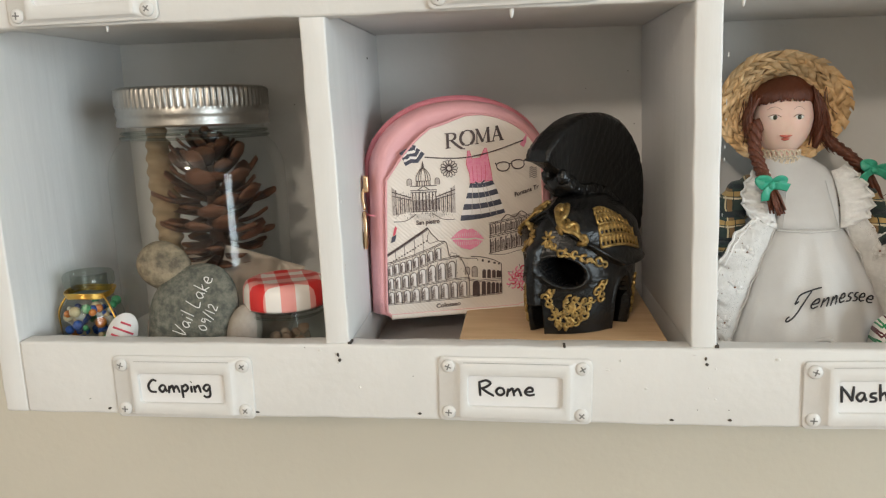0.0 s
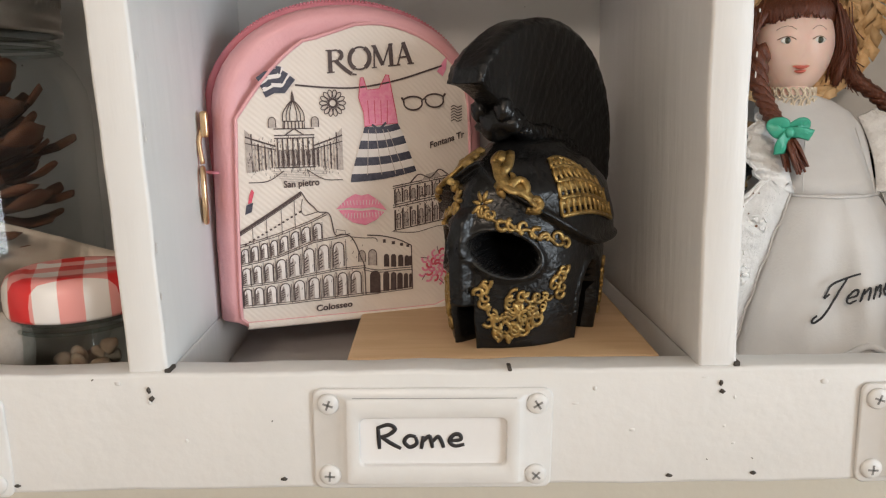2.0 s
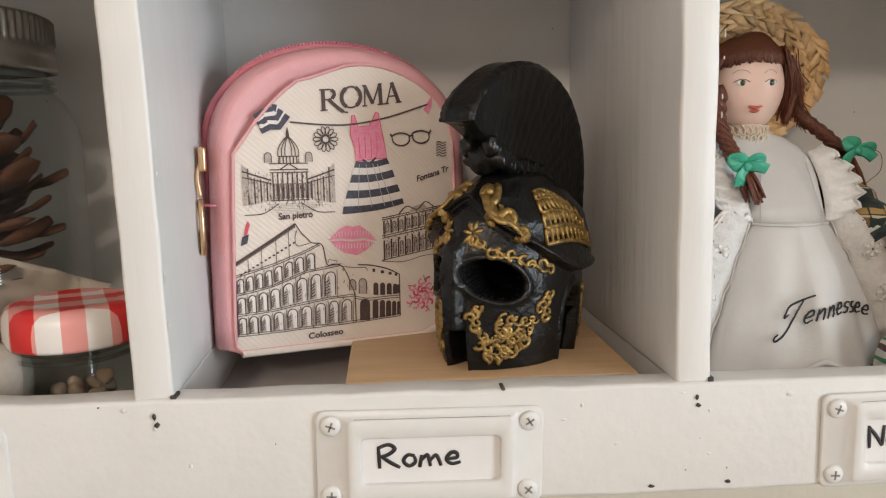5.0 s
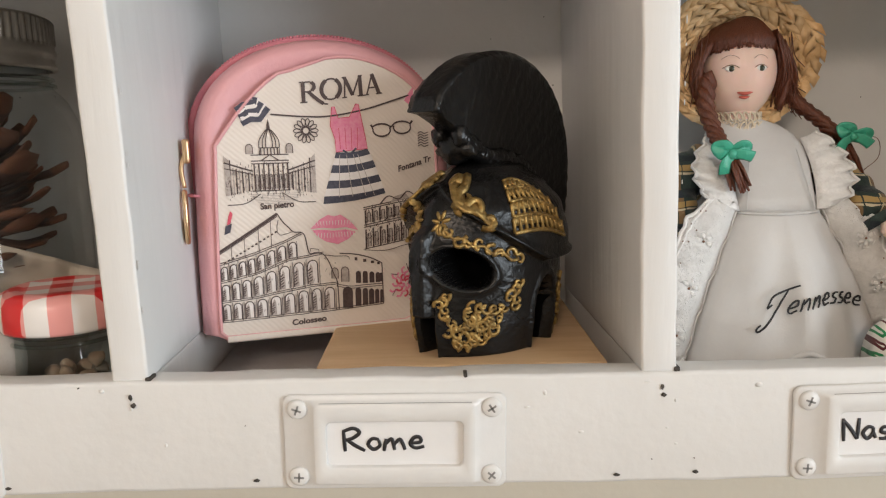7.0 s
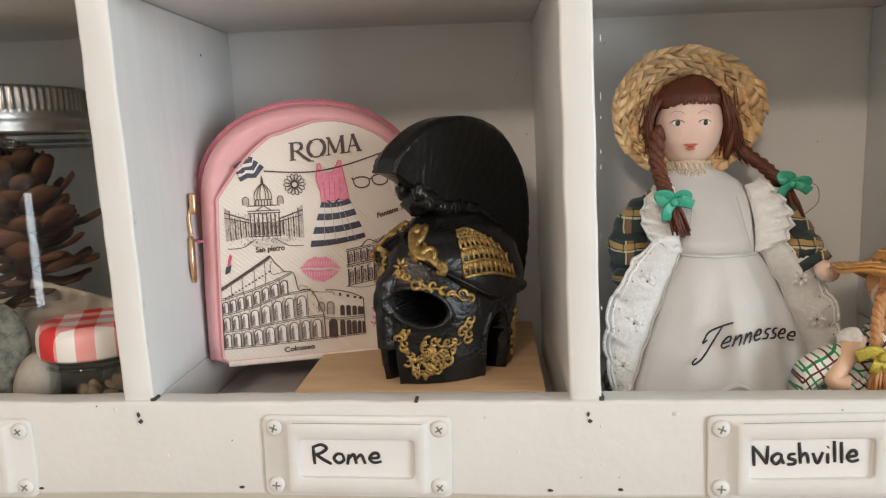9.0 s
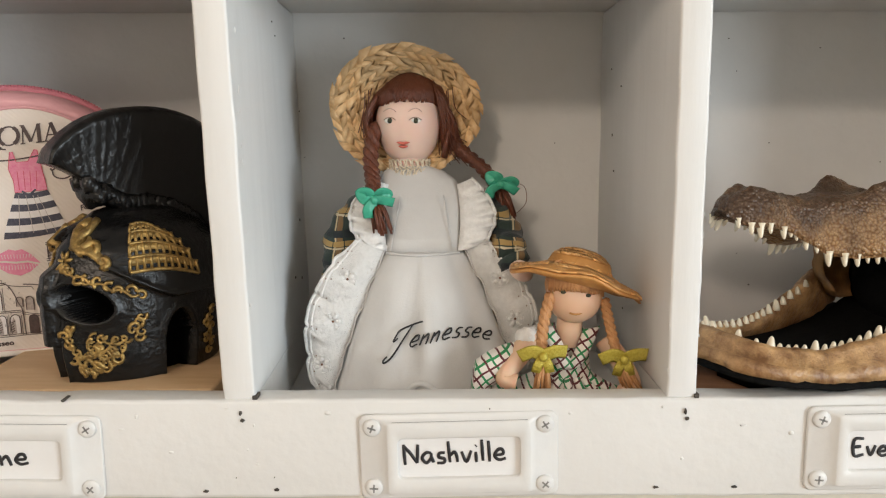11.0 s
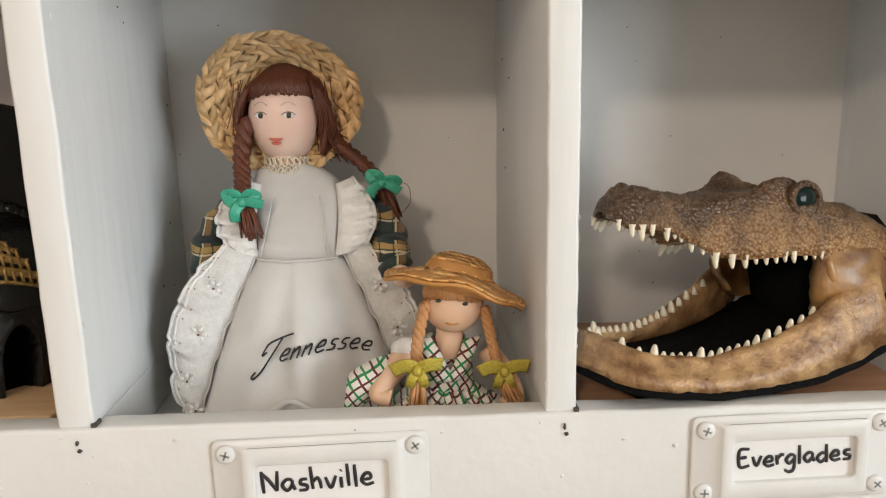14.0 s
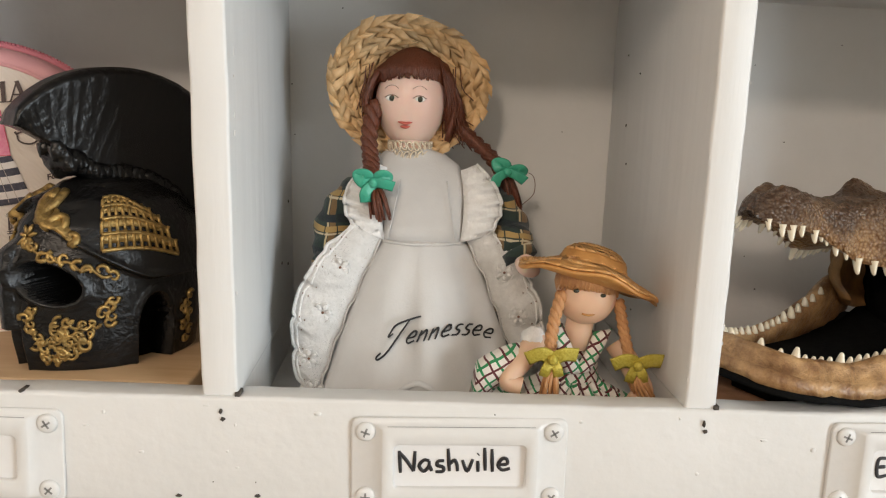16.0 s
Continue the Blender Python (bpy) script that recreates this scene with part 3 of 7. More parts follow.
class Print:
    """Flat printed artwork laid on the bag's front."""

    def __init__(self, lay=None):
        """lay moves the drawing's own millimetres to those of the panel."""
        self.bm, self.lay = bmesh.new(), lay or (lambda u, v: (u, v))

    def spot(self, u, v, off):
        u, v = self.lay(u, v)
        return self.bm.verts.new(on_bag(u / 1000, v / 1000, off)[0])

    def poly(self, pts, mi=0, off=0.0004):
        vs = [self.spot(u, v, off) for u, v in pts]
        f = self.bm.faces.new(vs)
        f.material_index = mi

    def line(self, pts, w=0.35, mi=0, off=0.0005, close=False):
        pts = [Vector((p[0], p[1])) for p in pts]
        if close:
            pts.append(pts[0])
        last = None
        for i, q in enumerate(pts):
            t = pts[min(i + 1, len(pts) - 1)] - pts[max(i - 1, 0)]
            if close and i in (0, len(pts) - 1):
                t = pts[1] - pts[-2]
            t = t.normalized() if t.length > 1e-9 else Vector((1, 0))
            n = Vector((-t.y, t.x)) * w * 0.64
            pair = [self.spot(x.x, x.y, off) for x in (q + n, q - n)]
            if last:
                self.bm.faces.new((last[0], last[1], pair[1], pair[0])).material_index = mi
            last = pair

    def curve(self, pts, w=0.35, mi=0, off=0.0005):
        self.line([(q.x, q.y) for q in spline([(a, b, 0) for a, b in pts], 6)], w, mi, off)

    def arch(self, u, v, w, h, fill=1, ink=0, skew=0.0, lw=0.28):
        pts = [(u, v)]
        for i in range(7):
            a = math.pi * (1 - i / 6)
            pts.append((u + w / 2 + w / 2 * math.cos(a), v + h - w / 2 + w / 2 * math.sin(a) + skew * (1 + math.cos(a)) / 2))
        pts.append((u + w, v + skew))
        if fill is not None:
            self.poly(pts, fill)
        self.line(pts, lw, ink)

    def done(self, name, mats, label=""):
        ob = part(name, self.bm, mats, bag, label, smooth=False)
        return ob


rnd = random.Random(11)
INKS = [PRINT_INK, PRINT_GREY, PRINT_NAVY, PRINT_WHITE, PRINT_PINK, PRINT_RED]

# the amphitheatre: a broken outer wall of three arcades and an attic, and the lower inner ring
d = Print(lambda x, y: (-44.5 + 0.237 * x, -42.6 + (0.226 + 0.00008 * x) * y - 0.0294 * x))
LEVELS = [([0, 100, 210, 296], [2, 17, 33, 46]), ([0, 60, 100, 160, 210], [40, 51, 62, 76, 82]), ([0, 60, 120, 184], [78, 96, 124, 138]), ([0, 60, 120, 146], [112, 134, 160, 174]), ([0, 104], [138, 212])]


def level(k, x):
    return float(np.interp(x, *LEVELS[k]))


def arcade(k, xs, share, ink, base=0.08):
    """A row of shaded arches standing on one storey's line."""
    for x, x2 in zip(xs, xs[1:]):
        w = (x2 - x) * 0.68
        lo = level(k, x + w / 2)
        h = level(k + 1, x + w / 2) - lo
        y, top = lo + h * base, h * share
        rise = (level(k, x + w) - level(k, x))
        d.arch(x, y, w, top, 3, 0, rise, 1.5)
        d.poly([(x + 0.5, y), (x + w * 0.55, y + rise * 0.5), (x + w * 0.5, y + top * 0.72), (x + w * 0.32, y + top * 0.9), (x + w * 0.1, y + top * 0.6)], 1, 0.00045)
        for i in range(5):
            f = i / 5
            d.line([(x + w * 0.08, y + top * (0.1 + 0.6 * f)), (x + w * (0.3 + 0.2 * rnd.random()), y + top * (0.2 + 0.62 * f))], ink)
        for off in (x - 2.2, x2 - 5.2):
            d.line([(off, lo + h * 0.04), (off, lo + h * 0.9)], 0.7)


arcade(0, [2, 20, 40, 62, 86, 111, 136, 161, 184, 210], 0.80, 1.5)
arcade(1, [2, 20, 38, 58, 80, 104, 129, 154, 181], 0.76, 1.5)
arcade(2, [2, 18, 34, 50, 66, 84, 102, 122, 142], 0.72, 1.4)
for k, x1 in ((0, 296), (1, 210), (2, 184), (3, 146)):
    for lift in (0, 3.5):
        d.line([(x, level(k, x) + lift + rnd.uniform(-0.4, 0.4)) for x in np.linspace(0, x1, 22)], 1.0)
d.line([(x, level(4, x)) for x in np.linspace(0, 104, 12)], 2.0)
d.line([(x, level(4, x) - 6) for x in np.linspace(0, 104, 12)], 0.8)
for i in range(40):
    x = 1 + i * 2.6
    d.line([(x, level(4, x) - 5), (x + 1.8, level(4, x) + 1)], 1.5)
for i in range(14):
    x = 8 + i * 7
    d.line([(x, level(4, x) - 26 - 0.06 * x), (x + 3.5, level(4, x) - 24 - 0.06 * x)], 2.2)
for x in (22, 45, 70, 92):
    d.line([(x, level(3, x)), (x, level(4, x) - 6)], 0.8)
d.line([(0, 2), (0, 140)], 1.6)
d.curve([(104, 212), (114, 196), (124, 186), (132, 178), (150, 174), (158, 140), (170, 140), (184, 137), (194, 122), (202, 100), (208, 84), (210, 34)], 1.5)
d.curve([(106, 200), (103, 184), (108, 172), (130, 178)], 0.9)
d.line([(160, 142), (161, 148), (176, 146), (176, 138)], 0.9)
# inner ring
d.curve([(184, 136), (205, 134), (228, 134), (232, 128)], 1.0)
d.curve([(214, 139), (240, 138), (270, 132), (294, 122)], 1.5)
d.line([(294, 122), (296, 46)], 1.5)
for y0 in (80, 84):
    d.curve([(206, y0 - 2), (232, y0 - 6), (262, y0 - 3), (295, y0)], 1.0)
for x, w, y, h in ((198, 12, 92, 20), (216, 14, 86, 28), (244, 8, 84, 22), (257, 8, 84, 22), (270, 8, 85, 20), (282, 7, 86, 18), (290, 4, 87, 16)):
    d.arch(x, y, w, h, 1 if w > 10 else 0, 0, 0, 1.2)
for x, w in ((242, 5), (258, 6), (273, 6), (285, 5)):
    d.poly([(x, 126 - (x - 242) * 0.16), (x + w, 126 - (x - 242) * 0.16), (x + w, 132 - (x - 242) * 0.2), (x, 132 - (x - 242) * 0.2)], 0)
for x, w in ((218, 18), (242, 10), (256, 9), (268, 9), (280, 7), (290, 4)):
    y = level(0, x) + 2
    d.arch(x, y, w, 74 - y + 36 - (x - 218) * 0.06 - 34, 0, 0, 1.0, 0.8)
for i in range(70):
    x = rnd.uniform(2, 205)
    y = rnd.uniform(level(0, x) + 4, min(level(3, min(x, 146)), 130))
    d.line([(x, y), (x + rnd.uniform(0.5, 3), y + rnd.uniform(2, 6))], 0.55)
d.done("amphitheatre_print", INKS, "sketched amphitheatre print")

# the basilica
d = Print(lambda u, v: (-40 + (u + 43) * 0.912, 8.2 + (v - 9.5) * 0.957))
for side in (-1, 1):
    for i in range(9):
        u = -22.5 + side * (8.5 + i * 1.35)
        h = 8 + i * 0.45 + (3 if i > 6 else 0)
        d.poly([(u - 0.3, 15.5 - i * 0.25), (u + 0.3, 15.5 - i * 0.25), (u + 0.3, 15 + h), (u - 0.3, 15 + h)], 0 if i % 2 else 1)
    d.line([(-22.5 + side * 8, 24), (-22.5 + side * 20.5, 28)], 0.5)
    d.line([(-22.5 + side * 8, 22.6), (-22.5 + side * 20.5, 25.5)], 0.35)
    d.poly([(-22.5 + side * 17, 14), (-22.5 + side * 20.5, 13.5), (-22.5 + side * 20.5, 31), (-22.5 + side * 18.5, 29)], 1)
    d.arch(-22.5 + side * 9 - 1.5, 31.5, 3, 4.2, 1)
    d.curve([(-22.5 + side * 5, 14), (-22.5 + side * 12, 10), (-22.5 + side * 20, 9.5)], 0.3)
for i in range(8):
    u = -30 + i * 2.15
    d.poly([(u, 15.5), (u + 0.55, 15.5), (u + 0.55, 27), (u, 27)], 0)
    d.arch(u + 0.7, 16, 1.1, 6.5, 1, 0, 0, 0.2)
for v in (15.3, 27.2, 28.4, 31):
    d.line([(-31, v), (-14, v)], 0.35)
d.line([(-26.5, 28.4), (-22.5, 31), (-18.5, 28.4)], 0.4)
d.line([(-27, 31), (-27, 34), (-18, 34), (-18, 31)], 0.35)
for i in range(6):
    d.poly([(-26.6 + i * 1.5, 31.2), (-26.1 + i * 1.5, 31.2), (-26.1 + i * 1.5, 33.8), (-26.6 + i * 1.5, 33.8)], 0)
for k in (1, 0.66, 0.33):
    d.curve([(-22.5 - 4.6 * k, 34), (-22.5 - 4.2 * k, 37.5), (-22.5 - 1.5 * k, 41.3), (-22.5, 41.8), (-22.5 + 1.5 * k, 41.3), (-22.5 + 4.2 * k, 37.5), (-22.5 + 4.6 * k, 34)], 0.32)
d.poly([(-23.4, 41.5), (-21.6, 41.5), (-21.9, 44.2), (-22.5, 46.5), (-23.1, 44.2)], 0)
for i in range(7):
    d.line([(-33 + i * 0.8, 13.8 - i * 0.7), (-12 - i * 0.8 + 4, 13.8 - i * 0.7)], 0.16, 1)
for i in range(220):
    u, v = rnd.uniform(-43, -3), rnd.uniform(11, 27)
    d.line([(u, v), (u + rnd.uniform(-0.3, 0.3), v + rnd.uniform(0.5, 1.6))], 0.16)
d.done("basilica_print", INKS, "sketched domed basilica print")

# the fountain palace
d = Print(lambda u, v: (u + 1, -13.9 + 0.15 * (u - 18) + (v - 0.34 * (u - 17) + 12.5) * 0.71))
for i in range(9):
    u = 17 + i * 3.3
    for v0, h in ((-12, 12), (3.5, 8.5)):
        v = v0 + i * 1.15
        d.poly([(u, v), (u + 0.75, v + 0.2), (u + 0.75, v + h), (u, v + h - 0.2)], 0)
        d.arch(u + 1.1, v + 1, 1.5, h * 0.72, 1, 0, 0.4, 0.25)
for v in (-12.5, 1.2, 2.6, 12.4, 13.6):
    d.line([(16.5, v), (49, v + 11)], 0.42)
d.curve([(24, 16), (28, 21.5), (33, 20), (37, 25), (41, 22.5)], 0.5)
d.poly([(29, 17.5), (38, 21), (36, 24), (31, 21.5)], 1)
for i in range(260):
    u = rnd.uniform(17, 48)
    v = rnd.uniform(-12, 13) + (u - 17) * 0.33
    d.line([(u, v), (u + rnd.uniform(-0.5, 0.5), v + rnd.uniform(0.4, 1.8))], 0.22)
d.curve([(16, -13), (26, -13), (36, -9), (46, -7)], 0.3)
d.done("fountain_palace_print", INKS, "sketched baroque fountain print")

# dress on a line
d = Print(lambda u, v: (0.1 + (u + 0.6) * 0.986, 7 + (v - 9.2) * 0.956))
d.curve([(-21, 49.4), (-8, 48.3), (4, 48.3), (20, 51.2), (40, 57.4)], 0.55)
top = [(5.0, 52.3), (6.2, 52.4), (7.6, 47.3), (12.6, 47.8), (15.6, 53.6), (16.8, 53.4), (18.0, 46), (19.2, 39), (20, 33.5), (6, 32.3), (5.8, 38), (4.0, 44)]
d.poly(top, 4)
d.line(top, 0.25, 5, 0.0006, True)
for u in (8, 10.5, 13, 15.5):
    d.line([(u, 33.5), (u + (u - 12) * 0.1, 43)], 0.22, 5, 0.0006)
skirt = [((6, 32.3), (20, 33.5)), ((5.2, 29.6), (21.2, 31)), ((4.2, 26.5), (22.4, 28.2)), ((3.2, 23), (23.5, 25)), ((2.1, 19.6), (24.6, 21.6)), ((1.0, 16), (25.8, 18.4)), ((0, 12.6), (26.8, 15.2)), ((-0.6, 9.2), (27.6, 12.8))]
for i, (a, b) in enumerate(zip(skirt, skirt[1:])):
    mid = lambda p, s: (p[0][0] + (p[1][0] - p[0][0]) * s, p[0][1] + (p[1][1] - p[0][1]) * s - 0.9 * math.sin(math.pi * s))
    for k in range(6):
        s, t = k / 6, (k + 1) / 6
        d.poly([mid(a, s), mid(a, t), mid(b, t), mid(b, s)], 2 if i % 2 == 0 else 3)
for u in (6, 12, 18, 22):
    d.line([(11 + (u - 13) * 0.5, 31), (u + 0.5, 12)], 0.2, 1, 0.0006)
d.curve([(9, 33), (12, 31.4), (15, 33.8)], 0.7, 2, 0.0006)
d.done("dress_print", INKS, "pink and striped dress print")

# lips, glasses, flower, cloth, lipstick, rose, stamp
d = Print(lambda u, v: (u + 1.2, v - 3.0))
upper = [(-7.3, -0.6), (-3, 3.4), (0.5, 5.2), (3.2, 4.4), (6, 5.0), (10, 2.2), (13.6, -2.2), (8, -0.6), (3, -0.9), (-2, -0.3)]
lower = [(-6.4, -1.1), (-2, -1.2), (3, -1.9), (8, -1.6), (12.6, -2.9), (9, -6), (4.5, -7.9), (-0.5, -6.6), (-4.4, -3.8)]
d.poly(upper, 4), d.poly(lower, 4)
for i in range(14):
    u = -5 + i * 1.25
    d.line([(u, 0.6), (u + (u - 3) * 0.08, 2.6)], 0.2, 3, 0.00055)
    d.line([(u, -2.6), (u + (u - 3) * 0.05, -4.8)], 0.2, 3, 0.00055)
d.done("lips_print", INKS, "pink lipstick kiss print")
d = Print(lambda u, v: (22.3 + (u - 22.4) * 0.94, v - 4.4))
for cu in (27.6, 37.6):
    d.line([(cu + 4.2 * math.cos(a) + (0.8 if math.sin(a) > 0.3 else 0) * math.cos(a), 42.4 + (cu - 27) * 0.1 + 2.7 * math.sin(a)) for a in np.linspace(0, 2 * math.pi, 22)], 0.55)
d.curve([(31.6, 43.5), (32.8, 44.2), (33.8, 43.8)], 0.5)
d.line([(23.2, 43.8), (22.4, 44.8)], 0.7), d.line([(41.8, 45.2), (42.8, 46.4)], 0.7)
d.done("glasses_print", INKS)
d = Print(lambda u, v: (u + 0.7, v - 2.1))
for i in range(14):
    a = 2 * math.pi * i / 14
    c, s = math.cos(a), math.sin(a)
    d.curve([(-6.5 + 1.5 * c, 40.5 + 1.5 * s), (-6.5 + 4 * c - 0.8 * s, 40.5 + 4 * s + 0.8 * c), (-6.5 + 5.2 * c, 40.5 + 5.2 * s), (-6.5 + 4 * c + 0.8 * s, 40.5 + 4 * s - 0.8 * c), (-6.5 + 1.5 * c, 40.5 + 1.5 * s)], 0.28)
d.line([(-6.5 + 1.6 * math.cos(a), 40.5 + 1.6 * math.sin(a)) for a in np.linspace(0, 2 * math.pi, 14)], 0.6)
d.done("flower_print", INKS)
d = Print()
for k in range(3):
    du, dv = -2.6 * k, 3.6 * k
    d.line([(-31.8 + du * 0.4, 41.8 + dv * 0.75), (-28.2 + du * 0.5, 43.6 + dv * 0.8), (-24.6 + du * 0.3, 43.4 + dv), (-20.8 + du, 48.2 + dv * 0.6)], 1.9, 2)
    if k < 2:
        d.line([(-32.0 + du * 0.4, 43.6 + dv * 0.75), (-28.6 + du * 0.5, 45.4 + dv * 0.8), (-25.2 + du * 0.3, 45.4 + dv), (-21.8 + du, 50.0 + dv * 0.6)], 1.3, 3)
d.done("striped_cloth_print", INKS)
d = Print(lambda u, v: (u + 1.8, v - 1.8))
d.poly([(-43.5, -2.5), (-41.0, -1.5), (-40.2, 2.2), (-42.8, 1.2)], 2)
d.poly([(-42.2, 1.6), (-40.8, 2.2), (-39.6, 6.2), (-40.4, 7.6), (-41.4, 5.4)], 5)
d.done("lipstick_print", INKS)
d = Print(lambda u, v: (u + 0.2, v - 5.0))
for i in range(26):
    a, r = i * 2.4, 0.9 + i * 0.22
    cu, cv = 36 + r * math.cos(a), -26 + r * 1.15 * math.sin(a)
    d.line([(cu + 1.5 * math.cos(b + a), cv + 1.5 * math.sin(b + a)) for b in np.linspace(0, 2.6, 6)], 0.75, 4 if i % 3 else 5)
for a in (0.4, 1.3, 2.4, 3.6, 5.0):
    d.curve([(36 + 5 * math.cos(a), -26 + 6 * math.sin(a)), (36 + 8 * math.cos(a + 0.2), -26 + 9 * math.sin(a + 0.2))], 0.25)
d.done("rose_print", INKS, "pink rose print")
d = Print(lambda u, v: (u - (0.7 if v < 45 else 3.0), v - (2.9 if v < 45 else 3.2)))
for k in range(6):
    d.curve([(44.5, 33.5 + k * 1.15), (46, 34.2 + k * 1.15), (47.5, 33.4 + k * 1.15), (49.5, 34 + k * 1.15)], 0.28)
d.poly([(41, 54), (44, 58.5), (45.6, 60), (45, 55), (43.5, 52)], 4)
d.done("stamp_print", INKS)
# the serif title ROMA
d = Print()


def cap_line(pts, w):
    d.line([(-7.4 + x * 0.885, 50.0 + 0.10 * x + y * 0.92) for x, y in pts], w)


for x0, x1, y in ((0, 3.4, 0), (-0.2, 2, 9.2), (20.2, 22.6, 0), (20.4, 22, 9.2), (27.8, 31.2, 0), (28.6, 30.4, 9.2), (31.2, 33.6, 0), (37.0, 40.2, 0)):
    cap_line([(x0, y), (x1, y)], 0.4)
cap_line([(1.6, 0), (1.6, 9.2)], 1.25)
cap_line([(1.6, 9.0), (4.6, 9.0), (6.0, 8.4)], 0.5)
cap_line([(5.6, 8.7), (6.8, 7.6), (6.9, 6.2), (5.8, 4.9)], 1.2)
cap_line([(6.0, 5.1), (4.6, 4.6), (1.6, 4.6)], 0.5)
cap_line([(4.0, 4.7), (6.2, 2.4), (8.6, 0.2), (11.0, -1.6)], 1.2)
cap_line([(11.0, -1.6), (13.2, -2.1)], 0.5)
for k0, k1, w in ((0, 24, 0.55), (-4, 4, 1.3), (8, 16, 1.3)):
    cap_line([(14.9 + 4.6 * math.cos(2 * math.pi * k / 24), 4.6 + 4.7 * math.sin(2 * math.pi * k / 24)) for k in range(k0, k1 + 1)], w)
cap_line([(21.4, 0), (21.8, 9.2)], 0.5)
cap_line([(21.6, 9.2), (25.4, 0.6)], 1.25)
cap_line([(25.4, 0.6), (29.0, 9.2)], 0.5)
cap_line([(29.2, 9.2), (29.5, 0)], 1.3)
cap_line([(32.4, 0), (35.4, 9.4)], 0.5)
cap_line([(35.2, 9.4), (38.6, 0)], 1.35)
cap_line([(33.4, 3.1), (37.3, 3.1)], 0.5)
d.done("title_print", INKS, "dark serif word ROMA")
type_set("caption_print", "San pietro", 0.0037, PRINT_INK, bag, lambda u, v: on_bag(-0.0264 + u, 0.0059 + u * 0.04 + v, 0.0005), 1.0, 0.0140)
type_set("caption_print", "Colosseo", 0.0037, PRINT_INK, bag, lambda u, v: on_bag(-0.0157 + u, -0.0461 + u * 0.05 + v, 0.0005), 1.0, 0.0152)
type_set("caption_print", "Fontana Tr", 0.0037, PRINT_INK, bag, lambda u, v: on_bag(0.0340 + u, 0.0196 + u * 0.28 + v, 0.0005), 1.0, 0.0158)

# ---- souvenir helmet ----
BLACK = material("glossy_black_resin", (0.004, 0.004, 0.0043), 0.25, (0.008, 0.0077, 0.0075), 70.0, 0.5, 0.55, 420.0, spec=0.36)
# darker, matte copy of the resin that puts shade into the hollows
HOLLOW_SHADE = material("hollow_shade", (0.002, 0.002, 0.002), 0.9, (0.003, 0.003, 0.003), 50.0, spec=0.02)
GILT = material("worn_gold_paint", (0.50, 0.33, 0.11), 0.34, (0.12, 0.075, 0.028), 300.0, 0.5, 0.6, 600.0, metal=0.7)

helmet = thing("souvenir_helmet", pose(0.0315, 0.0540, 1.3962, 0, 0, -42), "glossy black resin gladiator helmet with worn gold ornaments", "helmet")
HP = [(a, b * 0.90, c * 0.99) for a, b, c in [(0.000, 0.0275, 0.0345), (0.012, 0.0292, 0.0362), (0.030, 0.0305, 0.0368), (0.044, 0.0302, 0.0362), (0.056, 0.0270, 0.0330), (0.065, 0.0215, 0.0270), (0.072, 0.0130, 0.0180), (0.0755, 0.003, 0.005)]]


def helm_radii(z):
    for a, b in zip(HP, HP[1:]):
        if z <= b[0]:
            s = (z - a[0]) / (b[0] - a[0])
            s2 = s * s * (3 - 2 * s) * 0.4 + s * 0.6
            return a[1] + (b[1] - a[1]) * s2, a[2] + (b[2] - a[2]) * s2
    return HP[-1][1:]


def step(x, lo, hi):
    t = max(0.0, min(1.0, (x - lo) / (hi - lo)))
    return t * t * (3 - 2 * t)


def cap_edge(phi):
    """Lower edge of the raised cap: a peak at the front, falling to the sides."""
    a = abs(phi)
    return 0.0655 - 0.030 * step(a, 0, 92) - 0.002 * math.sin(min(a, 90) * 0.07)


def helm_relief(phi, z):
    a = abs(phi)
    out = 0.0
    e = math.sqrt(((a - 29) / 21) ** 2 + ((z - 0.0350 + 0.0025 * (a - 29) / 21) / 0.0074) ** 2)
    out -= 0.020 * (1 - step(e, 0.84, 1.02))
    out += 0.0013 * math.exp(-((e - 1.14) / 0.13) ** 2)
    out += 0.0042 * (1 - step(a, 5.0, 9.0)) * step(z, 0.013, 0.016) * (1 - step(z, 0.046, 0.052))
    slit = (1 - step(a, 7.0, 9.5)) * (1 - step(z, 0.014, 0.0165))
    out -= 0.014 * slit
    out += 0.0012 * math.exp(-((a - 11.5) / 1.6) ** 2) * (1 - step(z, 0.022, 0.028))
    n = math.sqrt(((a - 96) / 11) ** 2 + (max(0.0, z - 0.014) / 0.014) ** 2)
    out -= 0.008 * (1 - step(n, 0.85, 1.05))
    out += 0.0011 * math.exp(-((n - 1.2) / 0.12) ** 2)
    c = z - cap_edge(phi)
    out += 0.0038 * step(c, -0.0005, 0.0006) * (1 - 0.85 * step(z, 0.056, 0.072))
    out += 0.0016 * math.exp(-((c - 0.0012) / 0.0011) ** 2)
    return out


def on_helm(phi, z, off=0.0, flat=False):
    rx, ry = helm_radii(z)
    a = radians(phi)
    d = 0.0 if flat else helm_relief(phi, z)
    k = 1.0 + 0.10 * max(0.0, math.cos(a)) ** 8
    return Vector((math.sin(a) * (rx + d + off), -math.cos(a) * (ry * k + d + off), z))


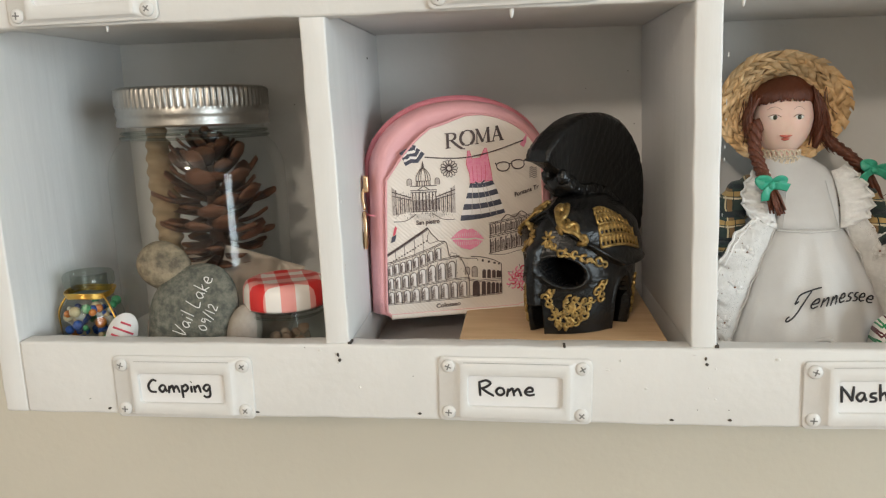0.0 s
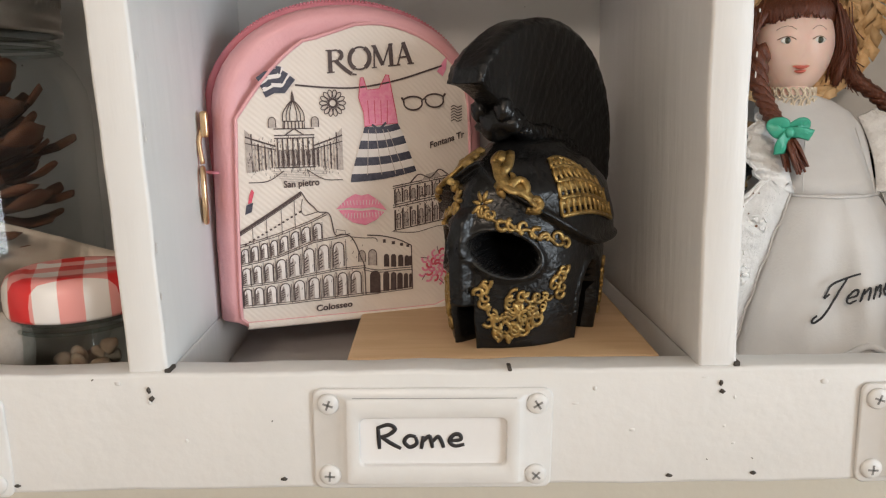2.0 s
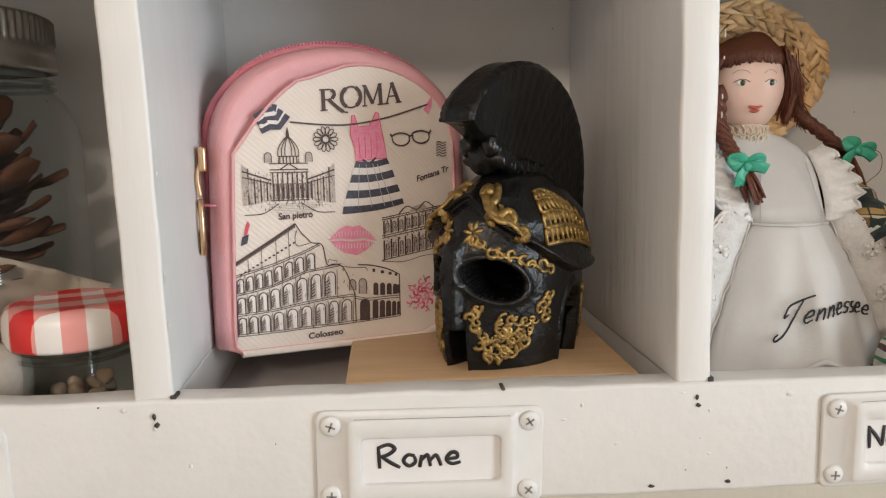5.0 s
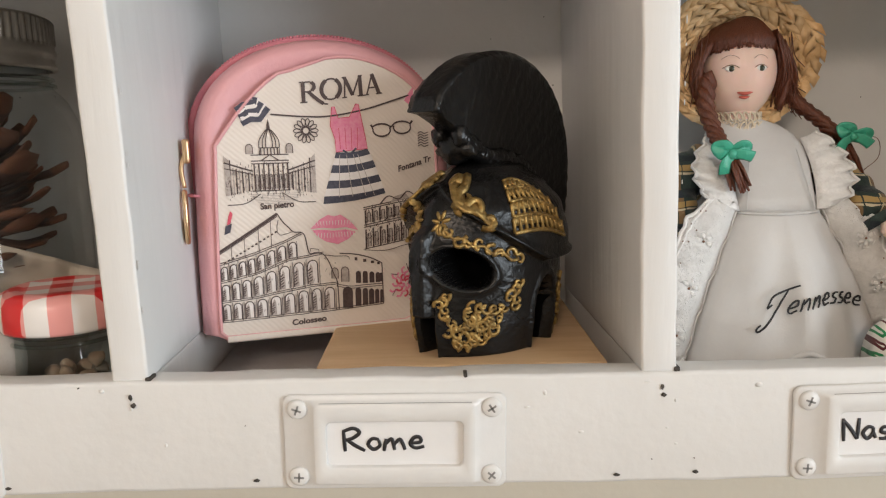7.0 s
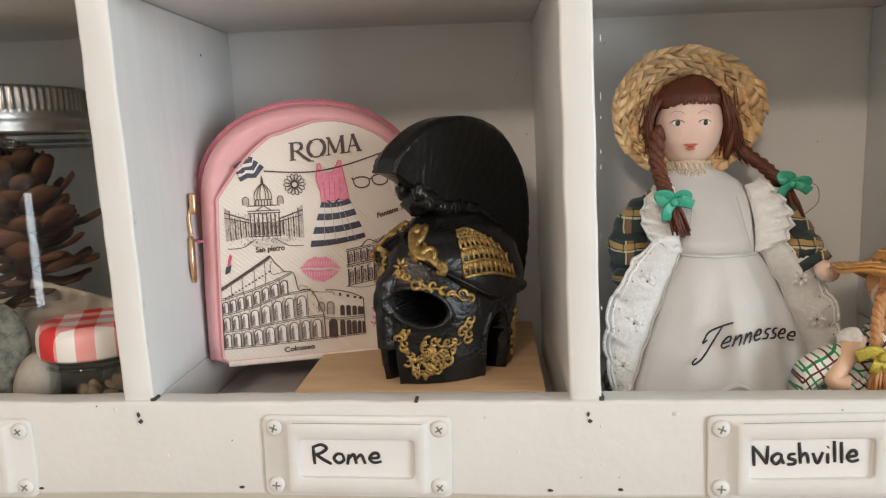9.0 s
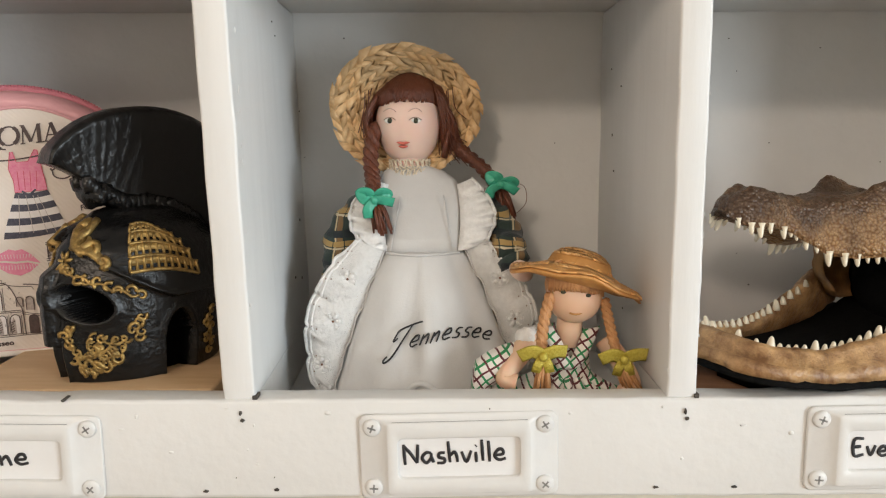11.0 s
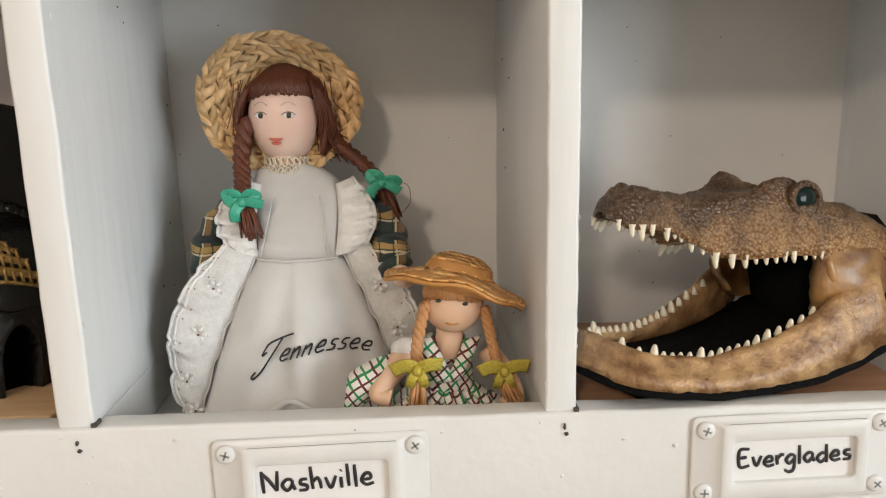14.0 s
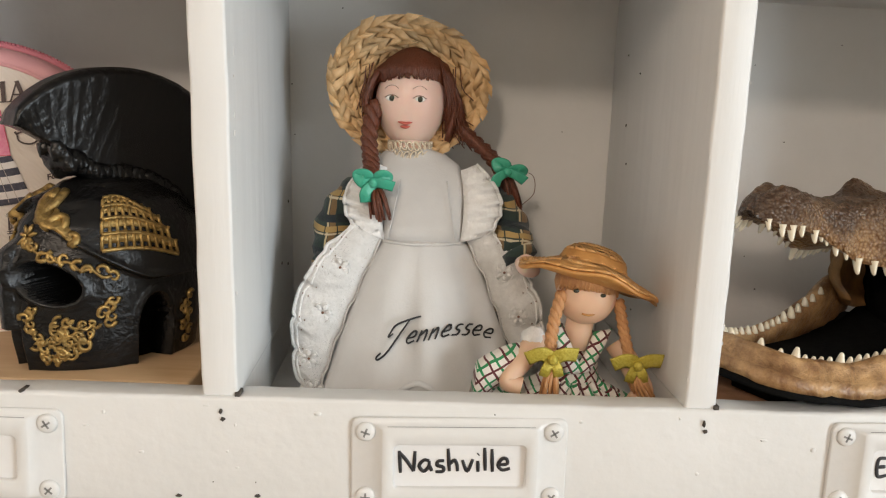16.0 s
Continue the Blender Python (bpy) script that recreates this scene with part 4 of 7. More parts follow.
bm = bmesh.new()
NP, NZ = 240, 96
rings = []
for j in range(NZ + 1):
    z = 0.0755 * j / NZ
    rings.append([on_helm(360.0 * i / NP - 180, z, 0.00008 * noise.noise(Vector((i * 0.25, j * 0.3, 0)))) for i in range(NP)])
rows = loft(bm, rings)
# faces sunk into sockets, slit and notches get the painted shade
for f in bm.faces:
    c = f.calc_center_median()
    if len(f.verts) == 4:
        i = (math.degrees(math.atan2(c.x, -c.y)))
        rx, ry = helm_radii(c.z)
        if c.z < 0.05 and math.hypot(c.x / rx, c.y / ry) < 0.86:
            f.material_index = 1
part("bowl", bm, [BLACK, HOLLOW_SHADE], helmet)

# crest: a fan-shaped plate with hair ridges
outer = spline([(0.0365, 0, 0.0955), (0.0335, 0, 0.1040), (0.0215, 0, 0.1150), (0.006, 0, 0.1210), (-0.0130, 0, 0.1212), (-0.0310, 0, 0.1138), (-0.0435, 0, 0.0980), (-0.0488, 0, 0.0775), (-0.0480, 0, 0.0560), (-0.0435, 0, 0.036)], 8)
inner = spline([(0.0340, 0, 0.0945), (0.0270, 0, 0.0905), (0.0200, 0, 0.0850), (0.0140, 0, 0.0790), (0.006, 0, 0.0750), (-0.004, 0, 0.0740), (-0.014, 0, 0.0710), (-0.024, 0, 0.0640), (-0.031, 0, 0.0520), (-0.036, 0, 0.0350)], 8)
for line in (outer, inner):
    for q in line:
        q.z = 0.074 + (q.z - 0.074) * (0.91 if q.z > 0.074 else 1.0)
        q.x *= 1.05
bm = bmesh.new()
rows = []
NR = 14
for k in range(len(outer)):
    a, b = inner[k], outer[k]
    ridge = 0.00022 * math.sin(k * 2.2) + 0.0003 * noise.noise(Vector((k * 0.7, 3, 0)))
    ring = []
    for side in (1, -1):
        for r in (range(NR + 1) if side == 1 else range(NR, -1, -1)):
            s = r / NR
            q = a.lerp(b, s)
            half = (0.0052 + 0.0030 * s) * (1 - 0.45 * step(s, 0.93, 1.0)) + ridge * step(s, 0.05, 0.3) + 0.0003 * noise.noise(Vector((k * 0.9, s * 5, side)))
            ring.append((side * half, -q.x, q.z))
    ring.insert(NR + 1, (0.0, -b.x * 0.985, a.z + (b.z - a.z) * 0.985))
    rows.append(ring)
loft(bm, rows)
part("crest", bm, BLACK, helmet, "black fan-shaped crest")
bm = bmesh.new()
for k in range(26):
    s = k / 25
    q = inner[int(2 * 8 + s * 48)]
    for side in (-1, 1):
        blob(bm, (side * 0.0052, -q.x - (0.002 if k < 3 else 0), q.z + 0.0005), (0.0036, 0.0032, 0.0040), segs=10, rings=8, rough=0.35, freq=500, seed=k)
blob(bm, (0, -0.0185, 0.0800), (0.0095, 0.0065, 0.0062), segs=20, rings=14, rough=0.35, freq=300)
part("crest_band", bm, BLACK, helmet, "knotted band under the crest")


def curl(bm, phi, z, size, turns, way, start, w):
    pts = []
    for i in range(14):
        s = i / 13
        a = start + way * turns * 2 * math.pi * s
        r = size * (1 - 0.78 * s)
        pts.append(on_helm(phi + math.degrees(r * math.cos(a) / 0.034), z + r * math.sin(a), 0.0004))
    tube(bm, pts, lambda s: w * 1.35 * (1 - 0.5 * s), 6)


rnd = random.Random(21)
for side in (1, -1):
    bm = bmesh.new()
    for i in range(64):
        u, v = rnd.uniform(-1, 1), rnd.uniform(-1, 1)
        if u * u + v * v > 1:
            continue
        curl(bm, side * (38 + 21 * u), 0.0125 + 0.0075 * v + 0.004 * u, rnd.uniform(0.0014, 0.0032), rnd.uniform(0.5, 1.1), rnd.choice((-1, 1)), rnd.uniform(0, 6.3), rnd.uniform(0.0004, 0.0008))
    for i in range(12):
        s = i / 11
        curl(bm, side * (18 + 44 * s), 0.0165 - 0.0115 * math.sin(math.pi * s) + 0.006 * s, 0.0018, 0.7, 1 if i % 2 else -1, i * 1.9, 0.0006)
    tagged(part("cheek_ornament", bm, GILT, helmet, "gold scrollwork"), "gold scrollwork", kind="stuff")
    bm = bmesh.new()
    for i in range(9):
        s = i / 8
        curl(bm, side * (13 + 56 * s), 0.0500 - 0.0125 * s + 0.0010 * math.sin(i * 2), 0.0026, 0.75, 1 if i % 2 else -1, 0.4 + i * 2.6, 0.00075)
    tube(bm, [on_helm(side * (14 + 54 * k / 20), 0.0495 - 0.0125 * k / 20 + 0.0009 * math.sin(k * 1.3), 0.0005) for k in range(21)], 0.0007, 6)
    part("brow_ornament", bm, GILT, helmet, "gold scrollwork")
    bm = bmesh.new()
    for i in range(7):
        a = 2 * math.pi * i / 7 + 0.3
        tube(bm, [on_helm(side * (13 + math.degrees(r * math.cos(a) / 0.036)), 0.0525 + r * math.sin(a), 0.0004) for r in (0.0006, 0.002, 0.0036, 0.0048)], lambda s: 0.0009 * math.sin(0.5 + 2.3 * s), 6)
    part("flower_ornament", bm, GILT, helmet)
    bm = bmesh.new()
    for i, (p, z, sz) in enumerate(((22, 0.0655, 0.0042), (30, 0.0615, 0.0040), (38, 0.0575, 0.0038), (46, 0.0530, 0.0030), (27, 0.0585, 0.0026), (16, 0.0670, 0.0026))):
        curl(bm, side * p, z, sz, 0.9, side * (1 if i % 2 else -1), 1.0 + i, 0.0014)
    tube(bm, [on_helm(side * (14 + 36 * k / 12), 0.0665 - 0.0145 * k / 12 + 0.0012 * math.sin(k * 0.9), 0.0003) for k in range(13)], lambda s: 0.0042 * math.sin(0.4 + 2.4 * s), 8, 0.3)
    part("cap_ornament", bm, GILT, helmet, "gold acanthus leaf")
    bm = bmesh.new()
    bands = (0.0480, 0.0540, 0.0595, 0.0640, 0.0668)
    for j, z in enumerate(bands):
        n = 26
        tube(bm, [on_helm(side * (63 + (44 - j * 4) * k / n), z - 0.004 * (k / n) + 0.0022 * math.sin(math.pi * k / n), 0.0005) for k in range(n + 1)], 0.00085, 6)
    for j, (z0, z1) in enumerate(zip(bands, bands[1:])):
        n = 10 - j
        for k in range(n + 1):
            s = k / n
            dz = -0.004 * s + 0.0022 * math.sin(math.pi * s)
            tube(bm, [on_helm(side * (63 + (44 - j * 4) * s), z0 + dz, 0.0004), on_helm(side * (63 + (44 - j * 4) * s), z1 + dz - 0.0012, 0.0004), on_helm(side * (63 + (44 - j * 4) * (s + 0.25 / n)), z1 + dz - 0.0002, 0.0004)], 0.00072, 6)
    for j, (z0, z1) in enumerate(zip(bands, bands[1:])):
        low, high = [], []
        for k in range(17):
            f = k / 16
            dz = -0.004 * f + 0.0022 * math.sin(math.pi * f)
            phi = side * (63 + (44 - j * 4) * f)
            low.append((phi, z0 + (z1 - z0) * 0.42 + dz))
            high.append((phi, z1 + dz))
        loft(bm, [[on_helm(p, z, o) for p, z in row] for row, o in ((low, 0.0002), (high, 0.0002), (high, 0.0006), (low, 0.0006))] + [[on_helm(p, z, 0.0002) for p, z in low]], closed=False)
    part("amphitheatre_ornament", bm, GILT, helmet, "gold arcaded relief")
    bm = bmesh.new()
    for i in range(8):
        curl(bm, side * (122 + 5 * math.sin(i * 2.1)), 0.006 + i * 0.0026, 0.0022, 1.0, 1 if i % 2 else -1, i, 0.0007)
    for i in range(5):
        curl(bm, side * (66 + 2.5 * math.sin(i * 2.1)), 0.0195 + i * 0.0022, 0.0023, 1.0, 1 if i % 2 else -1, i * 1.7, 0.0007)
    for i in range(5):
        curl(bm, side * (16 + 2.5 * math.sin(i * 2.1)), 0.0175 + i * 0.0018, 0.0022, 1.0, 1 if i % 2 else -1, i * 1.7, 0.0007)
    tagged(part("side_ornament", bm, GILT, helmet, "gold scrollwork"), "gold scrollwork", kind="stuff")

# ---- mounted alligator head ----
def skin(name, low, high, spots, scale, bump, rough=0.46, z0=0.05, z1=0.085):
    """Scaly hide: paler at the lip, darker on the back, with a cell pattern."""
    m = bpy.data.materials.new(name)
    m.use_nodes = True
    nt = m.node_tree
    b = nt.nodes["Principled BSDF"]
    b.inputs["Roughness"].default_value = rough
    b.inputs["Specular IOR Level"].default_value = 0.35
    co = nt.nodes.new("ShaderNodeTexCoord")
    vo = node(m, "ShaderNodeTexVoronoi", Scale=scale)
    no = node(m, "ShaderNodeTexNoise", Scale=60.0, Detail=6.0)
    sep = nt.nodes.new("ShaderNodeSeparateXYZ")
    nt.links.new(co.outputs["Object"], sep.inputs[0])
    for n in (vo, no):
        nt.links.new(co.outputs["Object"], n.inputs["Vector"])
    mr = node(m, "ShaderNodeMapRange")
    mr.inputs["From Min"].default_value, mr.inputs["From Max"].default_value = z0, z1
    nt.links.new(sep.outputs["Z"], mr.inputs["Value"])
    add = nt.nodes.new("ShaderNodeMath")
    add.operation = "ADD"
    nt.links.new(mr.outputs[0], add.inputs[0])
    sub = nt.nodes.new("ShaderNodeMath")
    sub.operation = "MULTIPLY_ADD"
    sub.inputs[1].default_value, sub.inputs[2].default_value = 1.6, -0.8
    nt.links.new(no.outputs["Fac"], sub.inputs[0])
    nt.links.new(sub.outputs[0], add.inputs[1])
    add.use_clamp = True
    mix = nt.nodes.new("ShaderNodeMix")
    mix.data_type = "RGBA"
    mix.inputs["A"].default_value, mix.inputs["B"].default_value = rgb(low), rgb(high)
    nt.links.new(add.outputs[0], mix.inputs["Factor"])
    mix2 = nt.nodes.new("ShaderNodeMix")
    mix2.data_type, mix2.blend_type = "RGBA", "MULTIPLY"
    ramp = nt.nodes.new("ShaderNodeValToRGB")
    ramp.color_ramp.elements[0].position, ramp.color_ramp.elements[1].position = 0.25, 0.75
    ramp.color_ramp.elements[0].color, ramp.color_ramp.elements[1].color = (1, 1, 1, 1), rgb(spots)
    nt.links.new(vo.outputs["Distance"], ramp.inputs[0])
    mix2.inputs["Factor"].default_value = 1.0
    nt.links.new(mix.outputs["Result"], mix2.inputs["A"])
    nt.links.new(ramp.outputs[0], mix2.inputs["B"])
    nt.links.new(mix2.outputs["Result"], b.inputs["Base Color"])
    bp = nt.nodes.new("ShaderNodeBump")
    bp.invert = True
    bp.inputs["Strength"].default_value, bp.inputs["Distance"].default_value = bump, 0.0012
    nt.links.new(vo.outputs["Distance"], bp.inputs["Height"])
    nt.links.new(bp.outputs[0], b.inputs["Normal"])
    return m


HIDE = skin("alligator_hide", (0.56, 0.35, 0.17), (0.125, 0.080, 0.052), (0.50, 0.38, 0.28), 720.0, 0.7, 0.28, z0=0.054, z1=0.076)
JAW = material("pale_jaw_skin", (0.54, 0.33, 0.155), 0.32, (0.20, 0.095, 0.038), 85.0, 0.55, 0.9, 420.0)
CHEEK = material("yellow_cheek_skin", (0.44, 0.24, 0.085), 0.36, (0.17, 0.085, 0.04), 60.0, 0.5, 0.5, 150.0)
for m, lo, hi in ((JAW, 0.38, 0.62), (CHEEK, 0.36, 0.66)):
    for n in m.node_tree.nodes:
        if n.bl_idname == "ShaderNodeValToRGB":
            n.color_ramp.elements[0].position, n.color_ramp.elements[1].position = lo, hi
TOOTH = material("ivory_tooth", (0.82, 0.76, 0.62), 0.25, (0.74, 0.64, 0.46), 150.0, 0.4)
FELT = material("black_felt", (0.004, 0.004, 0.004), 0.95, (0.008, 0.008, 0.008), 300.0, 0.5, 0.4, 600.0, spec=0.1)
EYE_GLASS = material("dark_green_glass_eye", (0.003, 0.010, 0.009), 0.12, (0.006, 0.02, 0.015), 200.0, spec=0.2)

wood_block(0.281, 0.425, 0.0150, 0.130, FLOOR, 1.3930, -2, BLOCK_RED, "reddish stained wooden block lying on the shelf")
GZ = 1.3930
gator = thing("alligator_head", pose(0.2860, 0.0195, GZ, 0, 0, 24), "mounted brown alligator head with open mouth and ivory teeth", "alligator head")


def curve_at(table, s):
    for a, b in zip(table, table[1:]):
        if s <= b[0]:
            t = max(0.0, (s - a[0]) / (b[0] - a[0]))
            t = t * t * (3 - 2 * t) * 0.5 + t * 0.5
            return a[1] + (b[1] - a[1]) * t
    return table[-1][1]


HALF = [(-0.002, 0.0035), (0.0, 0.0075), (0.006, 0.0115), (0.016, 0.0132), (0.028, 0.0125), (0.042, 0.0145), (0.058, 0.0190), (0.075, 0.0230), (0.095, 0.0285), (0.115, 0.0330), (0.14, 0.0335)]
TOP = [(-0.002, 0.0765), (0.002, 0.0828), (0.010, 0.0858), (0.020, 0.0850), (0.032, 0.0815), (0.050, 0.0815), (0.062, 0.0815), (0.074, 0.0845), (0.088, 0.0835), (0.105, 0.0775), (0.14, 0.0680)]
EDGE = [(-0.002, 0.0745), (0.004, 0.0710), (0.014, 0.0705), (0.024, 0.0680), (0.034, 0.0630), (0.046, 0.0570), (0.058, 0.0555), (0.072, 0.0560), (0.086, 0.0560), (0.10, 0.0545), (0.14, 0.0500)]

bm = bmesh.new()
rings = []
for k in range(90):
    s = -0.002 + 0.136 * k / 89
    w, t, e = curve_at(HALF, s), curve_at(TOP, s), curve_at(EDGE, s)
    ring = []
    for i in range(49):
        a = math.pi * i / 48
        c = math.cos(a)
        y = -w * (abs(c) ** 0.75) * (1 if c >= 0 else -1)
        z = e + (t - e) * (math.sin(a) ** 0.62)
        up = math.sin(a)
        brow = 0.0058 * math.exp(-((s - 0.080) / 0.012) ** 2) * math.exp(-((abs(y) - 0.0150) / 0.0050) ** 2)
        dip = -0.0035 * math.exp(-((s - 0.080) / 0.015) ** 2) * math.exp(-(y / 0.007) ** 2)
        nose = 0.0022 * math.exp(-((s - 0.010) / 0.007) ** 2) * math.exp(-((abs(y) - 0.0045) / 0.003) ** 2)
        ridge = 0.0016 * math.exp(-((abs(y) - w * 0.6) / 0.003) ** 2) * step(s, 0.035, 0.06)
        q = Vector((s, y, z + (brow + dip + nose + ridge) * up))
        q += Vector((0, y * 10, up)).normalized() * (0.0009 * noise.noise(q * 210) + 0.0006 * noise.noise(q * 480) + 0.0013 * noise.noise(q * 75))
        ring.append(q)
    for i in range(1, 12):
        f = i / 12
        ring.append(Vector((s, w * (1 - 2 * f) * 0.97, e + 0.004 * math.sin(math.pi * f))))
    rings.append(ring)
loft(bm, rings)
part("upper_jaw", bm, HIDE, gator, "dark brown bumpy scaled snout")

# lower jaw: a U-shaped lip with skin falling to the felt base
LIPZ = [(-0.002, 0.0270), (0.012, 0.0225), (0.035, 0.0195), (0.060, 0.0225), (0.080, 0.0290), (0.100, 0.0395), (0.118, 0.0480)]
JHALF = [(-0.004, 0.004), (0.0, 0.0115), (0.006, 0.0175), (0.018, 0.0215), (0.040, 0.0245), (0.060, 0.0275), (0.080, 0.0305), (0.100, 0.0325), (0.118, 0.0345), (0.14, 0.0345)]


LOWZ = [(-0.004, 0.0165), (0.012, 0.0120), (0.035, 0.0085), (0.060, 0.0080), (0.080, 0.0090), (0.100, 0.0125), (0.118, 0.0180)]


def jaw_path(t):
    """t from -1 (near hinge) through 0 (tip) to 1 (far hinge)."""
    s = 0.004 + 0.114 * abs(t) ** 1.5
    y = curve_at(JHALF, s + (0.003 if abs(t) < 0.12 else 0)) * (-1 if t < 0 else 1)
    if abs(t) < 0.12:
        y *= abs(t) / 0.12
        s = 0.0085 - 0.0050 * math.sqrt(1 - (abs(t) / 0.12) ** 2)
    return s, y


bm = bmesh.new()
rings, base_rings = [], []
for k in range(97):
    t = -1 + 2 * k / 96
    s, y = jaw_path(t)
    s2, y2 = jaw_path(min(1, t + 0.02))
    s1, y1 = jaw_path(max(-1, t - 0.02))
    out = Vector((y2 - y1, -(s2 - s1), 0)).normalized()
    lip = curve_at(LIPZ, s)
    low = curve_at(LOWZ, s)
    c = Vector((s, y, 0))
    sec = []
    for o, z in ((-0.0050, lip - 0.006), (-0.0034, lip - 0.0010), (-0.0006, lip + 0.0008), (0.0018, lip - 0.0008), (0.0030, lip - 0.0040), (0.0022, lip * 0.55 + low * 0.45), (-0.0004, low + 0.002), (-0.003, low - 0.0015), (-0.010, low), (-0.0085, lip * 0.5 + low * 0.5)):
        q = c + out * o + Vector((0, 0, z))
        q += out * (0.0009 * noise.noise(q * 160) + 0.0006 * noise.noise(q * 420)) + Vector((0, 0, 0.0006 * noise.noise(q * 220 + Vector((5, 0, 0)))))
        sec.append(q)
    rings.append(sec)
    base_rings.append([c + out * o + Vector((0, 0, z)) for o, z in ((-0.011, low - 0.0005), (0.0022, low + 0.0012), (0.0026, low - 0.0012), (0.0004, low - 0.0026), (-0.011, low - 0.0026))])
loft(bm, rings)
part("lower_jaw", bm, JAW, gator, "pale tan lower jaw skin")
bm = bmesh.new()
loft(bm, base_rings)
part("felt_rim", bm, FELT, gator, "black felt underside")
bm = bmesh.new()
rings = []
for k in range(20):
    s = 0.014 + 0.106 * k / 19
    w, z = curve_at(JHALF, s) - 0.0055, curve_at(LOWZ, s) + 0.0055
    rings.append([(s, y * w, z - 0.002 * (1 - y * y)) for y in (-1, -0.5, 0, 0.5, 1)] + [(s, y * w * 0.8, 0.0006) for y in (1, 0, -1)])
loft(bm, rings)
blob(bm, (0.128, 0, 0.036), (0.022, 0.0300, 0.030), segs=28, rings=18)
part("mouth_lining", bm, FELT, gator, "black mouth lining")
for side in (-1, 1):
    bm = bmesh.new()
    rings = []
    for k in range(22):
        f = k / 21
        s = 0.098 + 0.046 * f
        w = curve_at(HALF, s) + 0.001
        top, low = curve_at(EDGE, s) + 0.005, 0.023 + 0.002 * f
        if f < 0.3:
            low = low + (0.030 - low) * (1 - f / 0.3) ** 1.3
        ring = []
        for i in range(16):
            g = i / 15
            q = Vector((s - 0.006 * math.sin(math.pi * g) * (1 - f), side * (w + 0.0035 * math.sin(math.pi * g) - 0.010 * f ** 3 - 0.0035 * (1 - f) ** 4), top + (low - top) * g))
            q.y += side * (0.0014 * noise.noise(Vector((s * 60, g * 5, side))) + 0.00025 * math.sin(g * 24 + s * 200))
            ring.append(q)
        ring += [Vector((q.x, q.y - side * 0.006, q.z)) for q in ring[::-1]]
        rings.append(ring)
    loft(bm, rings)
    part("cheek", bm, CHEEK, gator, "wrinkled yellow-brown cheek skin")
    bm = bmesh.new()
    blob(bm, (0.097, side * 0.0300, 0.0475), (0.0030, 0.0025, 0.0075), rot(0, -20, 0), 14, 10, 0.15, 200)
    part("mouth_corner", bm, CHEEK, gator)
    bm = bmesh.new()
    blob(bm, (0.0895, side * 0.0196, 0.0785), (0.0076, 0.0034, 0.0054), None, 18, 14)
    eye = part("eye", bm, EYE_GLASS, gator, "shiny dark green glass eye")
    bm = bmesh.new()
    tube(bm, [(0.0895 + 0.0086 * math.cos(a), side * (0.0208 - 0.0010 * math.sin(a)), 0.0785 + 0.0064 * math.sin(a)) for a in np.linspace(0, 2 * math.pi, 26)], 0.0016, 8)
    part("eyelid", bm, HIDE, eye)
bm = bmesh.new()
loft(bm, [[(s, y, z) for y, z in ((-0.030, 0.014), (-0.034, 0.03), (-0.031, 0.055), (-0.018, 0.068), (0, 0.069), (0.018, 0.068), (0.031, 0.055), (0.034, 0.03), (0.030, 0.014))] for s in (0.120, 0.140, 0.1445)])
part("back_of_head", bm, FELT, gator, "black felt back")

rnd = random.Random(6)


def tooth(base, length, r, lean, down):
    bm = bmesh.new()
    pts = [Vector(base) + Vector((lean[0], lean[1], 0)) * length * f * f + Vector((0, 0, -length * f if down else length * f)) for f in (0, 0.25, 0.5, 0.75, 0.93, 1)]
    tube(bm, pts, lambda f: r * (1 - f) ** 0.7 + 0.00008, 8)
    part("tooth", bm, TOOTH, gator)


for side in (-1, 1):
    for s, ln in ((0.001, 0.005), (0.005, 0.006), (0.009, 0.0085), (0.0135, 0.005), (0.021, 0.0065), (0.0255, 0.0035), (0.029, 0.003), (0.034, 0.0062), (0.0395, 0.004), (0.0455, 0.0092), (0.0525, 0.0078), (0.0585, 0.0072), (0.0635, 0.0050), (0.0680, 0.0062), (0.0725, 0.0058), (0.0770, 0.0054), (0.0810, 0.0064), (0.0860, 0.0046), (0.0900, 0.0034), (0.0935, 0.0030)):
        w = curve_at(HALF, s)
        tooth((s, side * (w - 0.0010), curve_at(EDGE, s) + 0.0020), ln * 0.52 + 0.0018, 0.0007 + ln * 0.13, (-0.1, side * 0.22), True)
    for t, ln in ((0.05, 0.006), (0.10, 0.0035), (0.15, 0.0085), (0.20, 0.0038), (0.245, 0.0032), (0.29, 0.0036), (0.335, 0.0042), (0.385, 0.0082 if side < 0 else 0.0052), (0.43, 0.0050), (0.47, 0.0052), (0.505, 0.0042), (0.54, 0.0042), (0.575, 0.0048), (0.61, 0.0070), (0.65, 0.0085), (0.69, 0.0060), (0.73, 0.0064), (0.77, 0.0054), (0.81, 0.0050)):
        s, y = jaw_path(t * side)
        tooth((s + 0.001, y * 0.94, curve_at(LIPZ, s) - 0.0012), ln * 0.56 + 0.0008, 0.0009 + ln * 0.13, (-0.05, side * 0.12), False)

